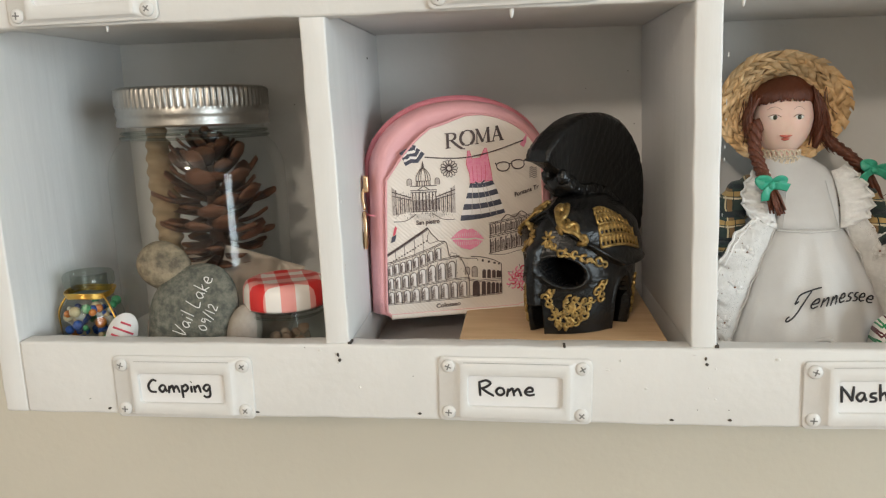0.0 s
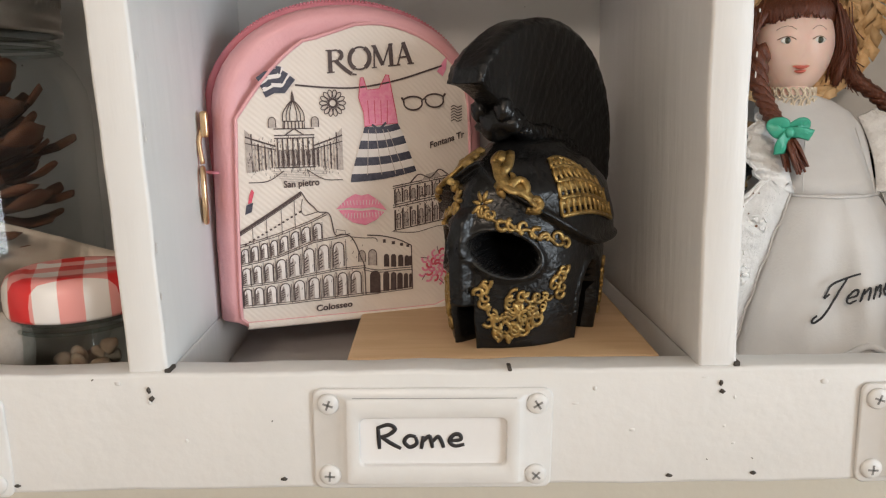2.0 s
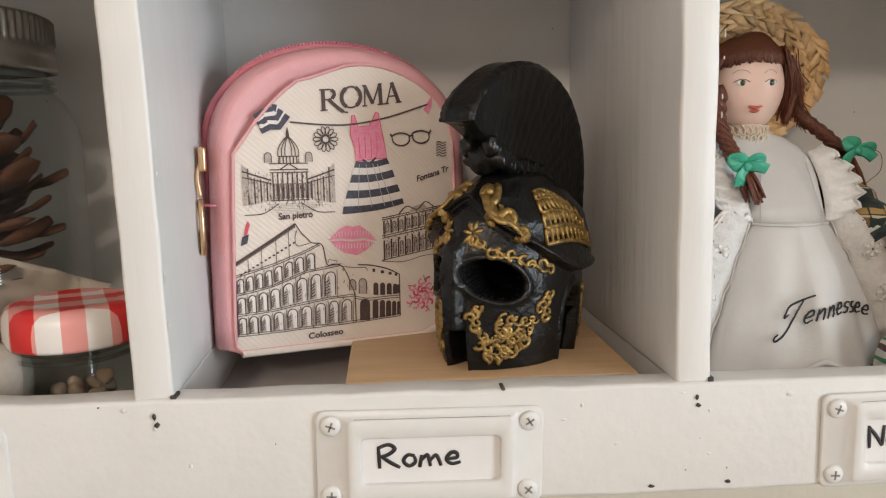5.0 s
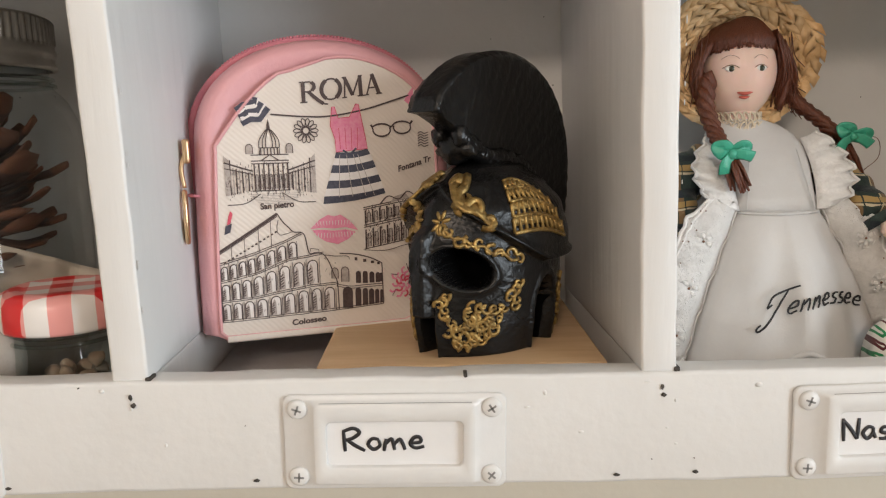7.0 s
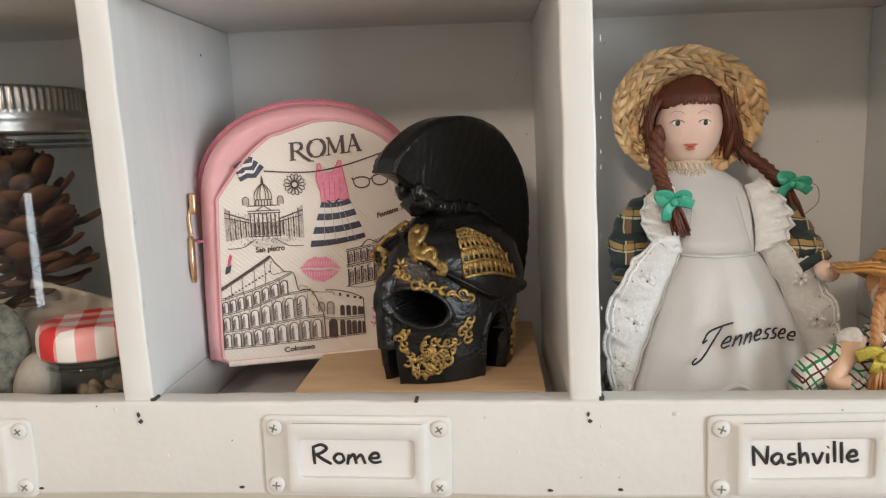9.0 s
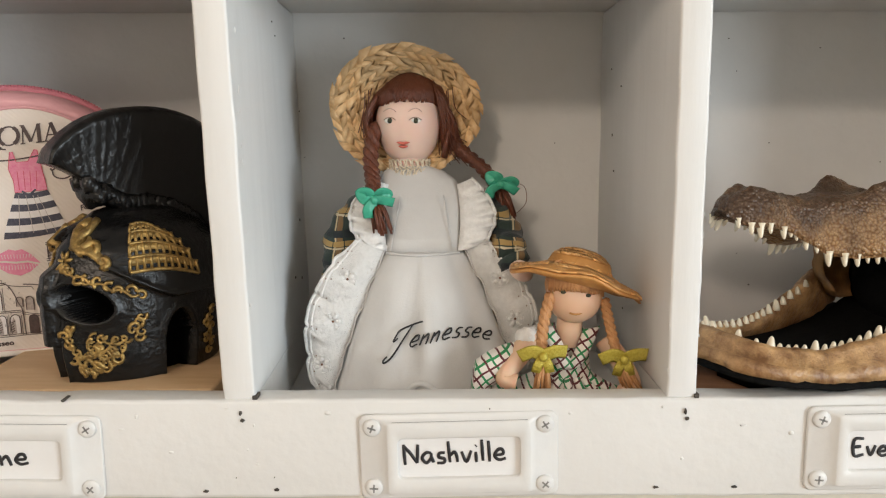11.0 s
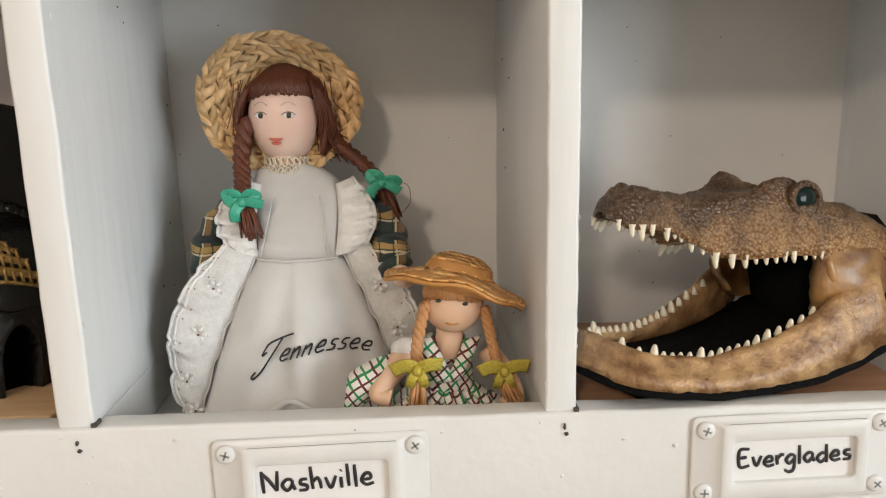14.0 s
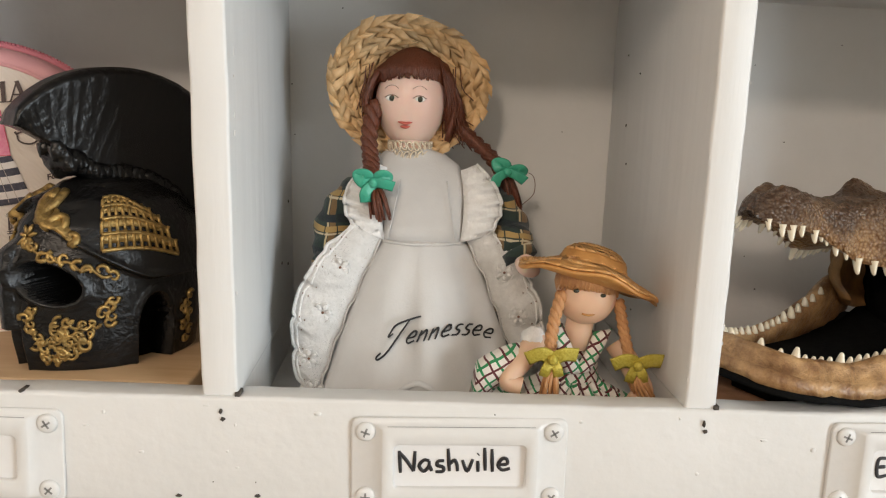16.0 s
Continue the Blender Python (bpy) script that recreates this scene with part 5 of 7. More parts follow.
# ---- dolls ----
def plaid(name, base, stripes, rough=0.8, turn=0.0):
    """Woven cloth: stripes are (axis, repeats per metre, start, width, colour)."""
    m = bpy.data.materials.new(name)
    m.use_nodes = True
    nt = m.node_tree
    b = nt.nodes["Principled BSDF"]
    b.inputs["Roughness"].default_value = rough
    b.inputs["Sheen Weight"].default_value = 0.2
    uv = nt.nodes.new("ShaderNodeTexCoord")
    no = node(m, "ShaderNodeTexNoise", Scale=45.0, Detail=2.0)
    nt.links.new(uv.outputs["Object"], no.inputs["Vector"])
    warp = nt.nodes.new("ShaderNodeVectorMath")
    warp.operation = "MULTIPLY_ADD"
    warp.inputs[1].default_value = (0.007, 0.007, 0.007)
    nt.links.new(no.outputs["Color"], warp.inputs[0])
    nt.links.new(uv.outputs["Object"], warp.inputs[2])
    turned = nt.nodes.new("ShaderNodeMapping")
    turned.inputs["Rotation"].default_value = (0, radians(turn), 0)
    nt.links.new(warp.outputs[0], turned.inputs[0])
    sep = nt.nodes.new("ShaderNodeSeparateXYZ")
    nt.links.new(turned.outputs[0], sep.inputs[0])
    last = None
    for axis, rep, start, width, colour in stripes:
        mu = nt.nodes.new("ShaderNodeMath")
        mu.operation = "MULTIPLY_ADD"
        mu.inputs[1].default_value, mu.inputs[2].default_value = rep, start
        nt.links.new(sep.outputs[axis], mu.inputs[0])
        fr = nt.nodes.new("ShaderNodeMath")
        fr.operation = "FRACT"
        nt.links.new(mu.outputs[0], fr.inputs[0])
        lt = nt.nodes.new("ShaderNodeMath")
        lt.operation = "LESS_THAN"
        lt.inputs[1].default_value = width
        nt.links.new(fr.outputs[0], lt.inputs[0])
        mix = nt.nodes.new("ShaderNodeMix")
        mix.data_type = "RGBA"
        mix.inputs["A"].default_value, mix.inputs["B"].default_value = rgb(base), rgb(colour)
        nt.links.new(lt.outputs[0], mix.inputs["Factor"])
        if last:
            nt.links.new(last, mix.inputs["A"])
        last = mix.outputs["Result"]
    nt.links.new(last, b.inputs["Base Color"])
    weave = node(m, "ShaderNodeTexNoise", Scale=1400.0)
    nt.links.new(uv.outputs["Object"], weave.inputs["Vector"])
    bp = nt.nodes.new("ShaderNodeBump")
    bp.inputs["Strength"].default_value, bp.inputs["Distance"].default_value = 0.5, 0.0006
    nt.links.new(weave.outputs["Fac"], bp.inputs["Height"])
    nt.links.new(bp.outputs[0], b.inputs["Normal"])
    return m


STRAW = material("woven_straw", (0.86, 0.60, 0.33), 0.42, (0.66, 0.38, 0.15), 130.0, 0.5, 0.5, 500.0)
isl = STRAW.node_tree
geo = isl.nodes.new("ShaderNodeNewGeometry")
hsv = isl.nodes.new("ShaderNodeHueSaturation")
mr = isl.nodes.new("ShaderNodeMapRange")
mr.inputs["To Min"].default_value, mr.inputs["To Max"].default_value = 0.74, 1.2
isl.links.new(geo.outputs["Random Per Island"], mr.inputs["Value"])
isl.links.new(mr.outputs[0], hsv.inputs["Value"])
old = isl.nodes["Principled BSDF"].inputs["Base Color"].links[0].from_socket
isl.links.new(old, hsv.inputs["Color"])
isl.links.new(hsv.outputs[0], isl.nodes["Principled BSDF"].inputs["Base Color"])
STRAW_ORANGE = material("orange_straw", (0.62, 0.31, 0.09), 0.45, (0.42, 0.18, 0.045), 70.0, 0.5, 0.4, 260.0)
PORCELAIN = material("bisque_porcelain", (0.86, 0.66, 0.56), 0.40, (0.83, 0.53, 0.44), 22.0, 0.3, sub=0.15)
PLASTIC_SKIN = material("soft_vinyl_skin", (0.78, 0.53, 0.37), 0.45, (0.74, 0.47, 0.31), 60.0, 0.4, sub=0.15)
HAIR = material("auburn_hair", (0.085, 0.022, 0.010), 0.34, (0.19, 0.055, 0.023), 400.0, 0.5, 0.6, 900.0, stretch=(3, 3, 0.3))
BLOND = material("reddish_blond_hair", (0.62, 0.33, 0.14), 0.38, (0.48, 0.21, 0.08), 400.0, 0.5, 0.6, 900.0, stretch=(3, 3, 0.3))
COTTON = material("white_cotton", (0.66, 0.65, 0.635), 0.85, (0.57, 0.56, 0.545), 22.0, 0.4, 0.12, 1100.0, sheen=0.1)
LACE = material("white_lace", (0.88, 0.87, 0.85), 0.85, (0.76, 0.75, 0.73), 420.0, 0.3, 0.9, 600.0, sheen=0.2)
def netted(m, share):
    """Opens small holes in a cloth, so that what lies behind shows through."""
    nt = m.node_tree
    co = nt.nodes.new("ShaderNodeTexCoord")
    cell = node(m, "ShaderNodeTexVoronoi", Scale=2400.0)
    nt.links.new(co.outputs["Object"], cell.inputs["Vector"])
    less = nt.nodes.new("ShaderNodeMath")
    less.operation = "LESS_THAN"
    less.inputs[1].default_value = share
    nt.links.new(cell.outputs["Distance"], less.inputs[0])
    clear, mix = nt.nodes.new("ShaderNodeBsdfTransparent"), nt.nodes.new("ShaderNodeMixShader")
    nt.links.new(less.outputs[0], mix.inputs[0])
    nt.links.new(nt.nodes["Principled BSDF"].outputs[0], mix.inputs[1])
    nt.links.new(clear.outputs[0], mix.inputs[2])
    nt.links.new(mix.outputs[0], nt.nodes["Material Output"].inputs[0])


NET = material("white_lace_net", (0.80, 0.79, 0.77), 0.85, (0.66, 0.65, 0.63), 300.0, 0.4, 0.5, 700.0)
netted(NET, 0.30)
CREAM_LACE = material("cream_lace_trim", (0.80, 0.70, 0.55), 0.7, (0.70, 0.60, 0.46), 300.0, 0.4, 0.4, 900.0)
RIBBON = material("green_ribbon", (0.05, 0.36, 0.24), 0.35, (0.05, 0.40, 0.25), 150.0, 0.5, 0.3, 900.0)
GOLD_RIBBON = material("gold_mesh_ribbon", (0.42, 0.33, 0.03), 0.4, (0.60, 0.50, 0.10), 900.0, 0.5, 0.6, 1200.0, metal=0.3)
DARK_PLAID = plaid("dark_tartan", (0.022, 0.040, 0.034), [(0, 80, 0.1, 0.26, (0.20, 0.12, 0.05)), (0, 80, 0.2, 0.07, (0.55, 0.46, 0.28)), (2, 70, 0.3, 0.24, (0.012, 0.02, 0.025)), (2, 70, 0.6, 0.18, (0.42, 0.28, 0.10)), (2, 70, 0.7, 0.06, (0.60, 0.52, 0.36)), (0, 160, 0.6, 0.08, (0.015, 0.03, 0.025))])
WHITE_PLAID = plaid("white_check_cloth", (0.78, 0.74, 0.68), [(0, 150, 0.15, 0.13, (0.02, 0.24, 0.08)), (2, 150, 0.15, 0.13, (0.02, 0.24, 0.08)), (0, 150, 0.62, 0.13, (0.11, 0.016, 0.02)), (2, 150, 0.62, 0.13, (0.11, 0.016, 0.02))], turn=32)
EYE_WHITE = material("painted_eye_white", (0.80, 0.77, 0.72), 0.3)
EYE_GREEN = material("painted_eye_iris", (0.05, 0.055, 0.03), 0.25, (0.02, 0.02, 0.015), 500.0)
LIP = material("painted_lips", (0.60, 0.13, 0.09), 0.4)
BROW = material("painted_brow", (0.20, 0.10, 0.06), 0.5)
THREAD = material("black_embroidery", (0.02, 0.02, 0.022), 0.7)


def one_mesh(name, bm, mats, base, label, category):
    bmesh.ops.translate(bm, verts=bm.verts, vec=-Vector(base))
    ob = part(name, bm, mats, None)
    ob.matrix_world = Matrix.Translation(base)
    return tagged(ob, label, category)


def braid(bm, pts, r, mi, lumps=7):
    path = spline(pts, 10)
    for strand in range(3):
        out = []
        for i, q in enumerate(path):
            a = strand * 2.094 + i / len(path) * lumps * math.pi
            out.append(q + Vector((math.cos(a) * r * 0.55, math.sin(a) * r * 0.4, math.sin(2 * a) * r * 0.2)))
        tube(bm, out, r * 0.68, 7, mi=mi)


def tuft(bm, a, b, r, mi, n=16, seed=1):
    rnd = random.Random(seed)
    a, b = Vector(a), Vector(b)
    for i in range(n):
        o = Vector((rnd.uniform(-1, 1), rnd.uniform(-1, 1), rnd.uniform(-0.4, 0.4))) * r
        tube(bm, [a + o * 0.3, a.lerp(b, 0.5) + o * 0.8, b + o], lambda s: r * 0.28 * (1 - 0.6 * s), 5, mi=mi)


def bow(bm, c, size, mi, turn=0.0, thick=0.16):
    """A flat ribbon bow: two loops, a long and a short tail, and the knot."""
    c = Vector(c)
    lines = ([(0, 0, 0), (-0.6, -0.35, 0.55), (-1.15, -0.15, 0.35), (-0.7, -0.35, -0.15), (0, 0, 0)], [(0, 0, 0), (0.5, -0.4, 0.75), (0.95, -0.2, 0.6), (0.5, -0.3, 0.1), (0, 0, 0)], [(0, -0.2, 0), (0.7, -0.45, 0.1), (1.5, -0.3, 0.05)], [(0, -0.2, -0.1), (-0.35, -0.4, -0.8), (-0.2, -0.2, -1.45)])
    for line in lines:
        tube(bm, spline([c + rot(0, turn, 0) @ (Vector(p) * size) for p in line], 6), size * 0.40, 8, thick, mi=mi, up=(0, 1, 0.35))
    blob(bm, c + Vector((0, -size * 0.3, 0)), (size * 0.32, size * 0.25, size * 0.36), segs=10, rings=8, rough=0.2, freq=300, mi=mi)


# the large porcelain doll
M = [COTTON, LACE, DARK_PLAID, PORCELAIN, HAIR, STRAW, CREAM_LACE, RIBBON, EYE_WHITE, EYE_GREEN, LIP, BROW, THREAD, NET]
bm = bmesh.new()
HX, HY, HZ = 0.1545, 0.0850, 1.5065


def skirt(theta, z, grow=0.0):
    """Apron skirt: theta 0 faces the front."""
    f = max(0.0, min(1.0, (1.4455 - z) / 0.072))
    rx, ry = 0.0195 + 0.0330 * f ** 0.8, 0.0150 + 0.0330 * f ** 0.75
    fold = (0.0018 * math.sin(theta * 7 + 0.6) + 0.0013 * math.sin(theta * 13 + 5 * z)) * f + 0.0016 * noise.noise(Vector((theta * 2.2, z * 38, 1)))
    cx, cy = 0.1610 + 0.001 * f, 0.0790 + 0.004 * f
    return Vector((cx + math.sin(theta) * (rx + fold + grow), cy - math.cos(theta) * (ry + fold + grow), z))


rings = [[skirt(2 * math.pi * i / 120, 1.4455 - 0.0718 * j / 30) for i in range(120)] for j in range(31)]
loft(bm, rings, mi=0)
for f in bm.faces:
    c = f.calc_center_median()
    if abs(math.atan2(c.x - 0.1635, 0.082 - c.y)) > 1.25:
        f.material_index = 2
# lace ruffles down both sides of the apron
for side in (-1, 1):
    rings = []
    for j in range(44):
        s = j / 43
        z = 1.4475 - 0.0735 * s
        th = side * ((1.02 if side < 0 else 1.20) + 0.02 * s)
        inner = skirt(th, z, 0.0008)
        wide = (0.005 + (0.0180 if side < 0 else 0.0140) * math.sin(math.pi * min(1, s * 0.75 + 0.22)) ** 1.2)
        wave = math.sin(s * 22 + side) * 0.0013 + 0.0004 * math.sin(s * 70)
        outv = Vector((side * 0.93, -0.16 + 0.45 * wave / 0.0022 * 0.2, 0.20))
        scallop = 0.0022 * abs(math.sin(s * 17)) ** 0.7
        ring = []
        for i in range(10):
            k = i / 9
            ring.append(inner + outv * (wide + scallop) * k + Vector((0, -0.0030 * math.sin(math.pi * k) + wave * k, 0.0015 * math.sin(k * 9 + s * 30))))
        ring += [q + Vector((0, 0.0009, 0)) for q in ring[::-1]]
        rings.append(ring)
    loft(bm, rings, mi=13)
    tube(bm, [r[9] for r in rings], 0.00085, 6, mi=1)
    tube(bm, [r[8] for r in rings], 0.0006, 6, mi=1)
    tube(bm, [r[0] + Vector((0, -0.0004, 0)) for r in rings], 0.0005, 6, mi=0)
    for j, k in ((9, 5), (21, 4), (33, 5), (40, 3)):
        q = rings[j][k]
        for i in range(6):
            a = i * 1.047 + j
            blob(bm, q + Vector((0.0026 * math.cos(a), -0.0007, 0.0026 * math.sin(a))), (0.0013, 0.0004, 0.0009), rot(0, -math.degrees(a), 0), 8, 6, mi=1)
            tube(bm, [q + Vector((0.0042 * math.cos(a + t), -0.0006, 0.0042 * math.sin(a + t))) for t in (-0.3, 0, 0.3)], 0.0003, 5, mi=1)
        blob(bm, q + Vector((0, -0.0008, 0)), (0.0006, 0.0004, 0.0006), segs=8, rings=6, mi=11)
    for j in range(3, 43, 4):
        for k in (7, 8):
            q = rings[j][k] + Vector((0, 0.0, 0.0009 * (k - 7)))
            blob(bm, q + Vector((0, -0.0003, 0)), (0.0003, 0.0003, 0.0004), segs=6, rings=4, mi=11)
# waist seam, hem tuck
tube(bm, [skirt(-1.0 + 2.0 * i / 20, 1.4445, 0.0006) for i in range(21)], 0.0007, 6, mi=0)
tube(bm, spline([skirt(-0.55, 1.377, 0.0015), skirt(-0.25, 1.383, 0.003), skirt(-0.02, 1.3905, 0.0042), skirt(0.18, 1.385, 0.003), skirt(0.35, 1.379, 0.002)], 8), 0.0013, 8, mi=0)
# bodice
rings = []
for z, cx, rx, ry, cy in ((1.4440, 0.1610, 0.0190, 0.0150, 0.0790), (1.4520, 0.1612, 0.0192, 0.0140, 0.0825), (1.4640, 0.1612, 0.0200, 0.0130, 0.0890), (1.4720, 0.1600, 0.0212, 0.0118, 0.0940), (1.4780, 0.1580, 0.0195, 0.0105, 0.0975), (1.4825, 0.1560, 0.0150, 0.0085, 0.1000), (1.4850, 0.1550, 0.0080, 0.0080, 0.1005)):
    rings.append([(cx + rx * math.copysign(abs(math.sin(a)) ** 0.7, math.sin(a)), cy - ry * math.copysign(abs(math.cos(a)) ** 0.6, math.cos(a)), z) for a in [2 * math.pi * i / 40 for i in range(40)]])
loft(bm, rings, mi=0)
# bib seams
for side in (-1, 1):
    tube(bm, [(0.1608 + side * (0.0150 - 0.0015 * k), 0.0660 + 0.0038 * k, 1.4460 + 0.0085 * k) for k in range(4)], 0.0003, 6, mi=0)
# sleeves, hands
for side, pts, r in ((-1, [(0.1390, 0.0960, 1.4680), (0.1285, 0.0930, 1.4600), (0.1205, 0.0860, 1.4470), (0.1200, 0.0760, 1.4330)], 0.0090), (1, [(0.1830, 0.0960, 1.4680), (0.1930, 0.0930, 1.4610), (0.2010, 0.0840, 1.4510), (0.2040, 0.0690, 1.4420)], 0.0090)):
    path = spline(pts, 8)
    rows = []
    n0 = len(bm.verts)
    tube(bm, path, lambda s: r * (0.82 + 0.3 * math.sin(math.pi * s) + 0.09 * math.sin(s * 30)), 18, mi=2)
    e = path[-1]
    tube(bm, [e, e + Vector((side * 0.002, -0.002, -0.0035))], 0.0080, 14, mi=2)
blob(bm, (0.2080, 0.0610, 1.4370), (0.0062, 0.0050, 0.0048), rot(0, 35, 0), 14, 10, mi=3)
# shoulder frills
for side in (-1, 1):
    rings = []
    for j in range(26):
        s = j / 25
        p = Vector((0.1610 + side * (0.0170 + 0.0015 * math.sin(math.pi * s)), 0.0712 + 0.018 * (1 - s) ** 1.3, 1.4760 - 0.0310 * s))
        wide = 0.0150 * math.sin(math.pi * (0.22 + 0.66 * (1 - s))) + 0.002
        wave = 0.0028 * math.sin(s * 33 + side) + 0.0008 * math.sin(s * 71)
        ring = [p + Vector((side * wide * k, -0.0020 - 0.002 * math.sin(math.pi * k) + wave * k, 0.003 * k)) for k in (0, 0.2, 0.4, 0.6, 0.8, 1.0)]
        ring += [q + Vector((0, 0.0009, 0)) for q in ring[::-1]]
        rings.append(ring)
    loft(bm, rings, mi=1)
    tube(bm, [r[5] for r in rings], 0.0008, 6, mi=1)
# head
n_head = len(bm.verts)
rings = []
for j in range(17):
    a = math.pi * j / 16
    z = HZ + 0.0210 * math.cos(a)
    k = math.sin(a) * (1.0 if a < 1.6 else 1 - 0.12 * ((a - 1.6) / 1.54))
    rings.append([(HX + 0.0162 * k * math.sin(b), HY - 0.0150 * k * math.cos(b), z) for b in [2 * math.pi * i / 32 for i in range(32)]] if 0 < j < 16 else [(HX + 0.0006 * math.sin(b), HY - 0.0006 * math.cos(b), z) for b in [2 * math.pi * i / 32 for i in range(32)]])
loft(bm, rings, mi=3)


def on_face(dx, dz, off=0.0):
    """A point on the face, turned a little to one side."""
    x, z = dx - 0.0022, dz
    k = math.sqrt(max(0.0, 1 - (z / 0.021) ** 2 - (x / 0.0162) ** 2))
    return Vector((HX + x, HY - 0.0150 * k - off, HZ + z))


blob(bm, on_face(0, -0.0036, -0.0012), (0.0014, 0.0009, 0.0022), segs=12, rings=8, mi=3)
for dx in (-0.0064, 0.0060):
    blob(bm, on_face(dx, 0.0014, -0.0002), (0.0025, 0.0006, 0.0013), segs=14, rings=8, mi=8)
    blob(bm, on_face(dx + 0.0002, 0.0014, 0.0001), (0.0013, 0.0005, 0.0013), segs=12, rings=8, mi=9)
    tube(bm, [on_face(dx + t * 0.0030, 0.0030 - 0.0013 * t * t, 0.0001) for t in (-1, -0.5, 0, 0.5, 1)], 0.00017, 5, mi=11)
    tube(bm, [on_face(dx + t * 0.0032, 0.0072 - 0.0016 * t * t, 0.0000) for t in (-1, -0.5, 0, 0.5, 1)], 0.00009, 5, mi=11)
tube(bm, [on_face(t * 0.0032, -0.0090 - 0.0003 * math.cos(t * 3), 0.0000) for t in (-1, -0.6, -0.2, 0.2, 0.6, 1)], lambda s: 0.0013 * math.sin(0.25 + 2.65 * s), 8, 0.6, mi=10)
tube(bm, [on_face(t * 0.0022, -0.0106 - 0.0003 * (1 - t * t), 0.0000) for t in (-1, -0.6, -0.2, 0.2, 0.6, 1)], lambda s: 0.0013 * math.sin(0.25 + 2.65 * s), 8, 0.6, mi=10)
tube(bm, [(0.1545, 0.0850, 1.492), (0.1548, 0.0850, 1.478)], 0.0085, 16, mi=3)
# hair
rings = []
blob(bm, (0.1560, 0.0925, 1.5125), (0.0205, 0.0150, 0.0185), segs=28, rings=18, rough=0.06, freq=300, mi=4)
rnd = random.Random(8)
for i in range(100):
    t = -1 + 2 * i / 99
    top = Vector((HX + 0.0105 * t + 0.001, 0.0850 - 0.004 * (1 - t * t), 1.5305 - 0.0045 * t * t))
    mid = Vector((HX + 0.0160 * t, 0.0730 + 0.0090 * t * t, 1.5230 - 0.003 * t * t))
    end = Vector((HX + 0.0166 * t - 0.0006, 0.0712 + 0.0125 * t * t, 1.5176 - 0.0034 * t * t + rnd.uniform(-0.0012, 0.0012)))
    tube(bm, spline([top, mid, end], 5), lambda s: 0.00075 * (1 - 0.45 * s), 5, mi=4)
for side in (-1, 1):
    for i in range(12):
        a = i / 11
        tube(bm, spline([(HX + side * 0.0150, 0.079 + 0.008 * a, 1.520), (HX + side * (0.0200 + 0.001 * math.sin(i)), 0.078 + 0.010 * a, 1.508), (HX + side * (0.0170 + 0.003 * a * (side > 0)), 0.080 + 0.009 * a, 1.494 - 0.004 * rnd.random())], 5), 0.0014, 6, mi=4)
for i in range(46):
    side = rnd.choice((-1, 1))
    x, y, z = HX + side * rnd.uniform(0.0150, 0.0215), rnd.uniform(0.076, 0.092), rnd.uniform(1.505, 1.525)
    tube(bm, spline([(x, y, z), (x + side * rnd.uniform(-0.001, 0.003), y - 0.001, z - 0.010), (x + side * rnd.uniform(-0.002, 0.004) + (0.006 if side > 0 else 0), y, z - rnd.uniform(0.014, 0.021))], 4), 0.00022, 4, mi=4)
for i in range(150):
    a, b = rnd.uniform(0, 1), rnd.uniform(-0.004, 0.006)
    wild = rnd.uniform(-0.0022, 0.0022)
    end = rnd.uniform(1.488, 1.500)
    tube(bm, spline([(HX + 0.0125 + 0.005 * a, 0.0810 + b, 1.5190 + 0.006 * (1 - a)), (HX + 0.0160 + 0.006 * a + wild * 0.5, 0.0800 + b, 1.5080), (HX + 0.0160 + 0.007 * a + wild, 0.0820 + b, 1.5000), (HX + 0.0175 + 0.007 * a + wild * 1.6, 0.0850 + b, end)], 5), lambda s: 0.00046 * (1 - 0.5 * s), 5, mi=4)
braid(bm, [(0.1385, 0.0790, 1.5060), (0.1365, 0.0740, 1.4920), (0.1378, 0.0670, 1.4800), (0.1392, 0.0600, 1.4710)], 0.0034, 4, 6)
braid(bm, [(0.1715, 0.0830, 1.5040), (0.1800, 0.0830, 1.4940), (0.1900, 0.0800, 1.4850), (0.1975, 0.0760, 1.4745)], 0.0036, 4, 6)
tuft(bm, (0.1400, 0.0560, 1.4690), (0.1435, 0.0505, 1.4545), 0.0042, 4, 26, 2)
tuft(bm, (0.1985, 0.0750, 1.4740), (0.2030, 0.0730, 1.4580), 0.0045, 4, 26, 3)
tube(bm, spline([(0.204, 0.070, 1.476), (0.2100, 0.068, 1.474), (0.2110, 0.068, 1.466), (0.206, 0.070, 1.460)], 6), 0.00016, 5, mi=4)
bow(bm, (0.1398, 0.0535, 1.4690), 0.0060, 7, 10)
bow(bm, (0.1985, 0.0685, 1.4755), 0.0060, 7, 30)
# lace collar of small loops
for row, (r, z) in enumerate(((0.0100, 1.4868), (0.0112, 1.4818))):
    for i in range(22):
        a = 2 * math.pi * i / 22 + row * 0.14
        c = Vector((0.1548 + r * math.sin(a), 0.0850 - r * math.cos(a), z))
        t = Vector((math.cos(a), math.sin(a), 0))
        lean = 0.5 if row else -0.5
        tube(bm, [c + t * (0.0012 * math.cos(b) + lean * 0.0012 * math.sin(b)) + Vector((0, 0, 0.0024 * math.sin(b))) for b in np.linspace(0, 2 * math.pi, 11)], 0.0005, 5, mi=6)
bm.verts.ensure_lookup_table()
for v in bm.verts[n_head:]:
    v.co = Vector((HX, HY, HZ)) + (v.co - Vector((HX, HY, HZ))) * 1.04 + Vector((-0.0008, 0.0165, 0.0028 - 0.0032 * step(v.co.z, 1.470, 1.492)))
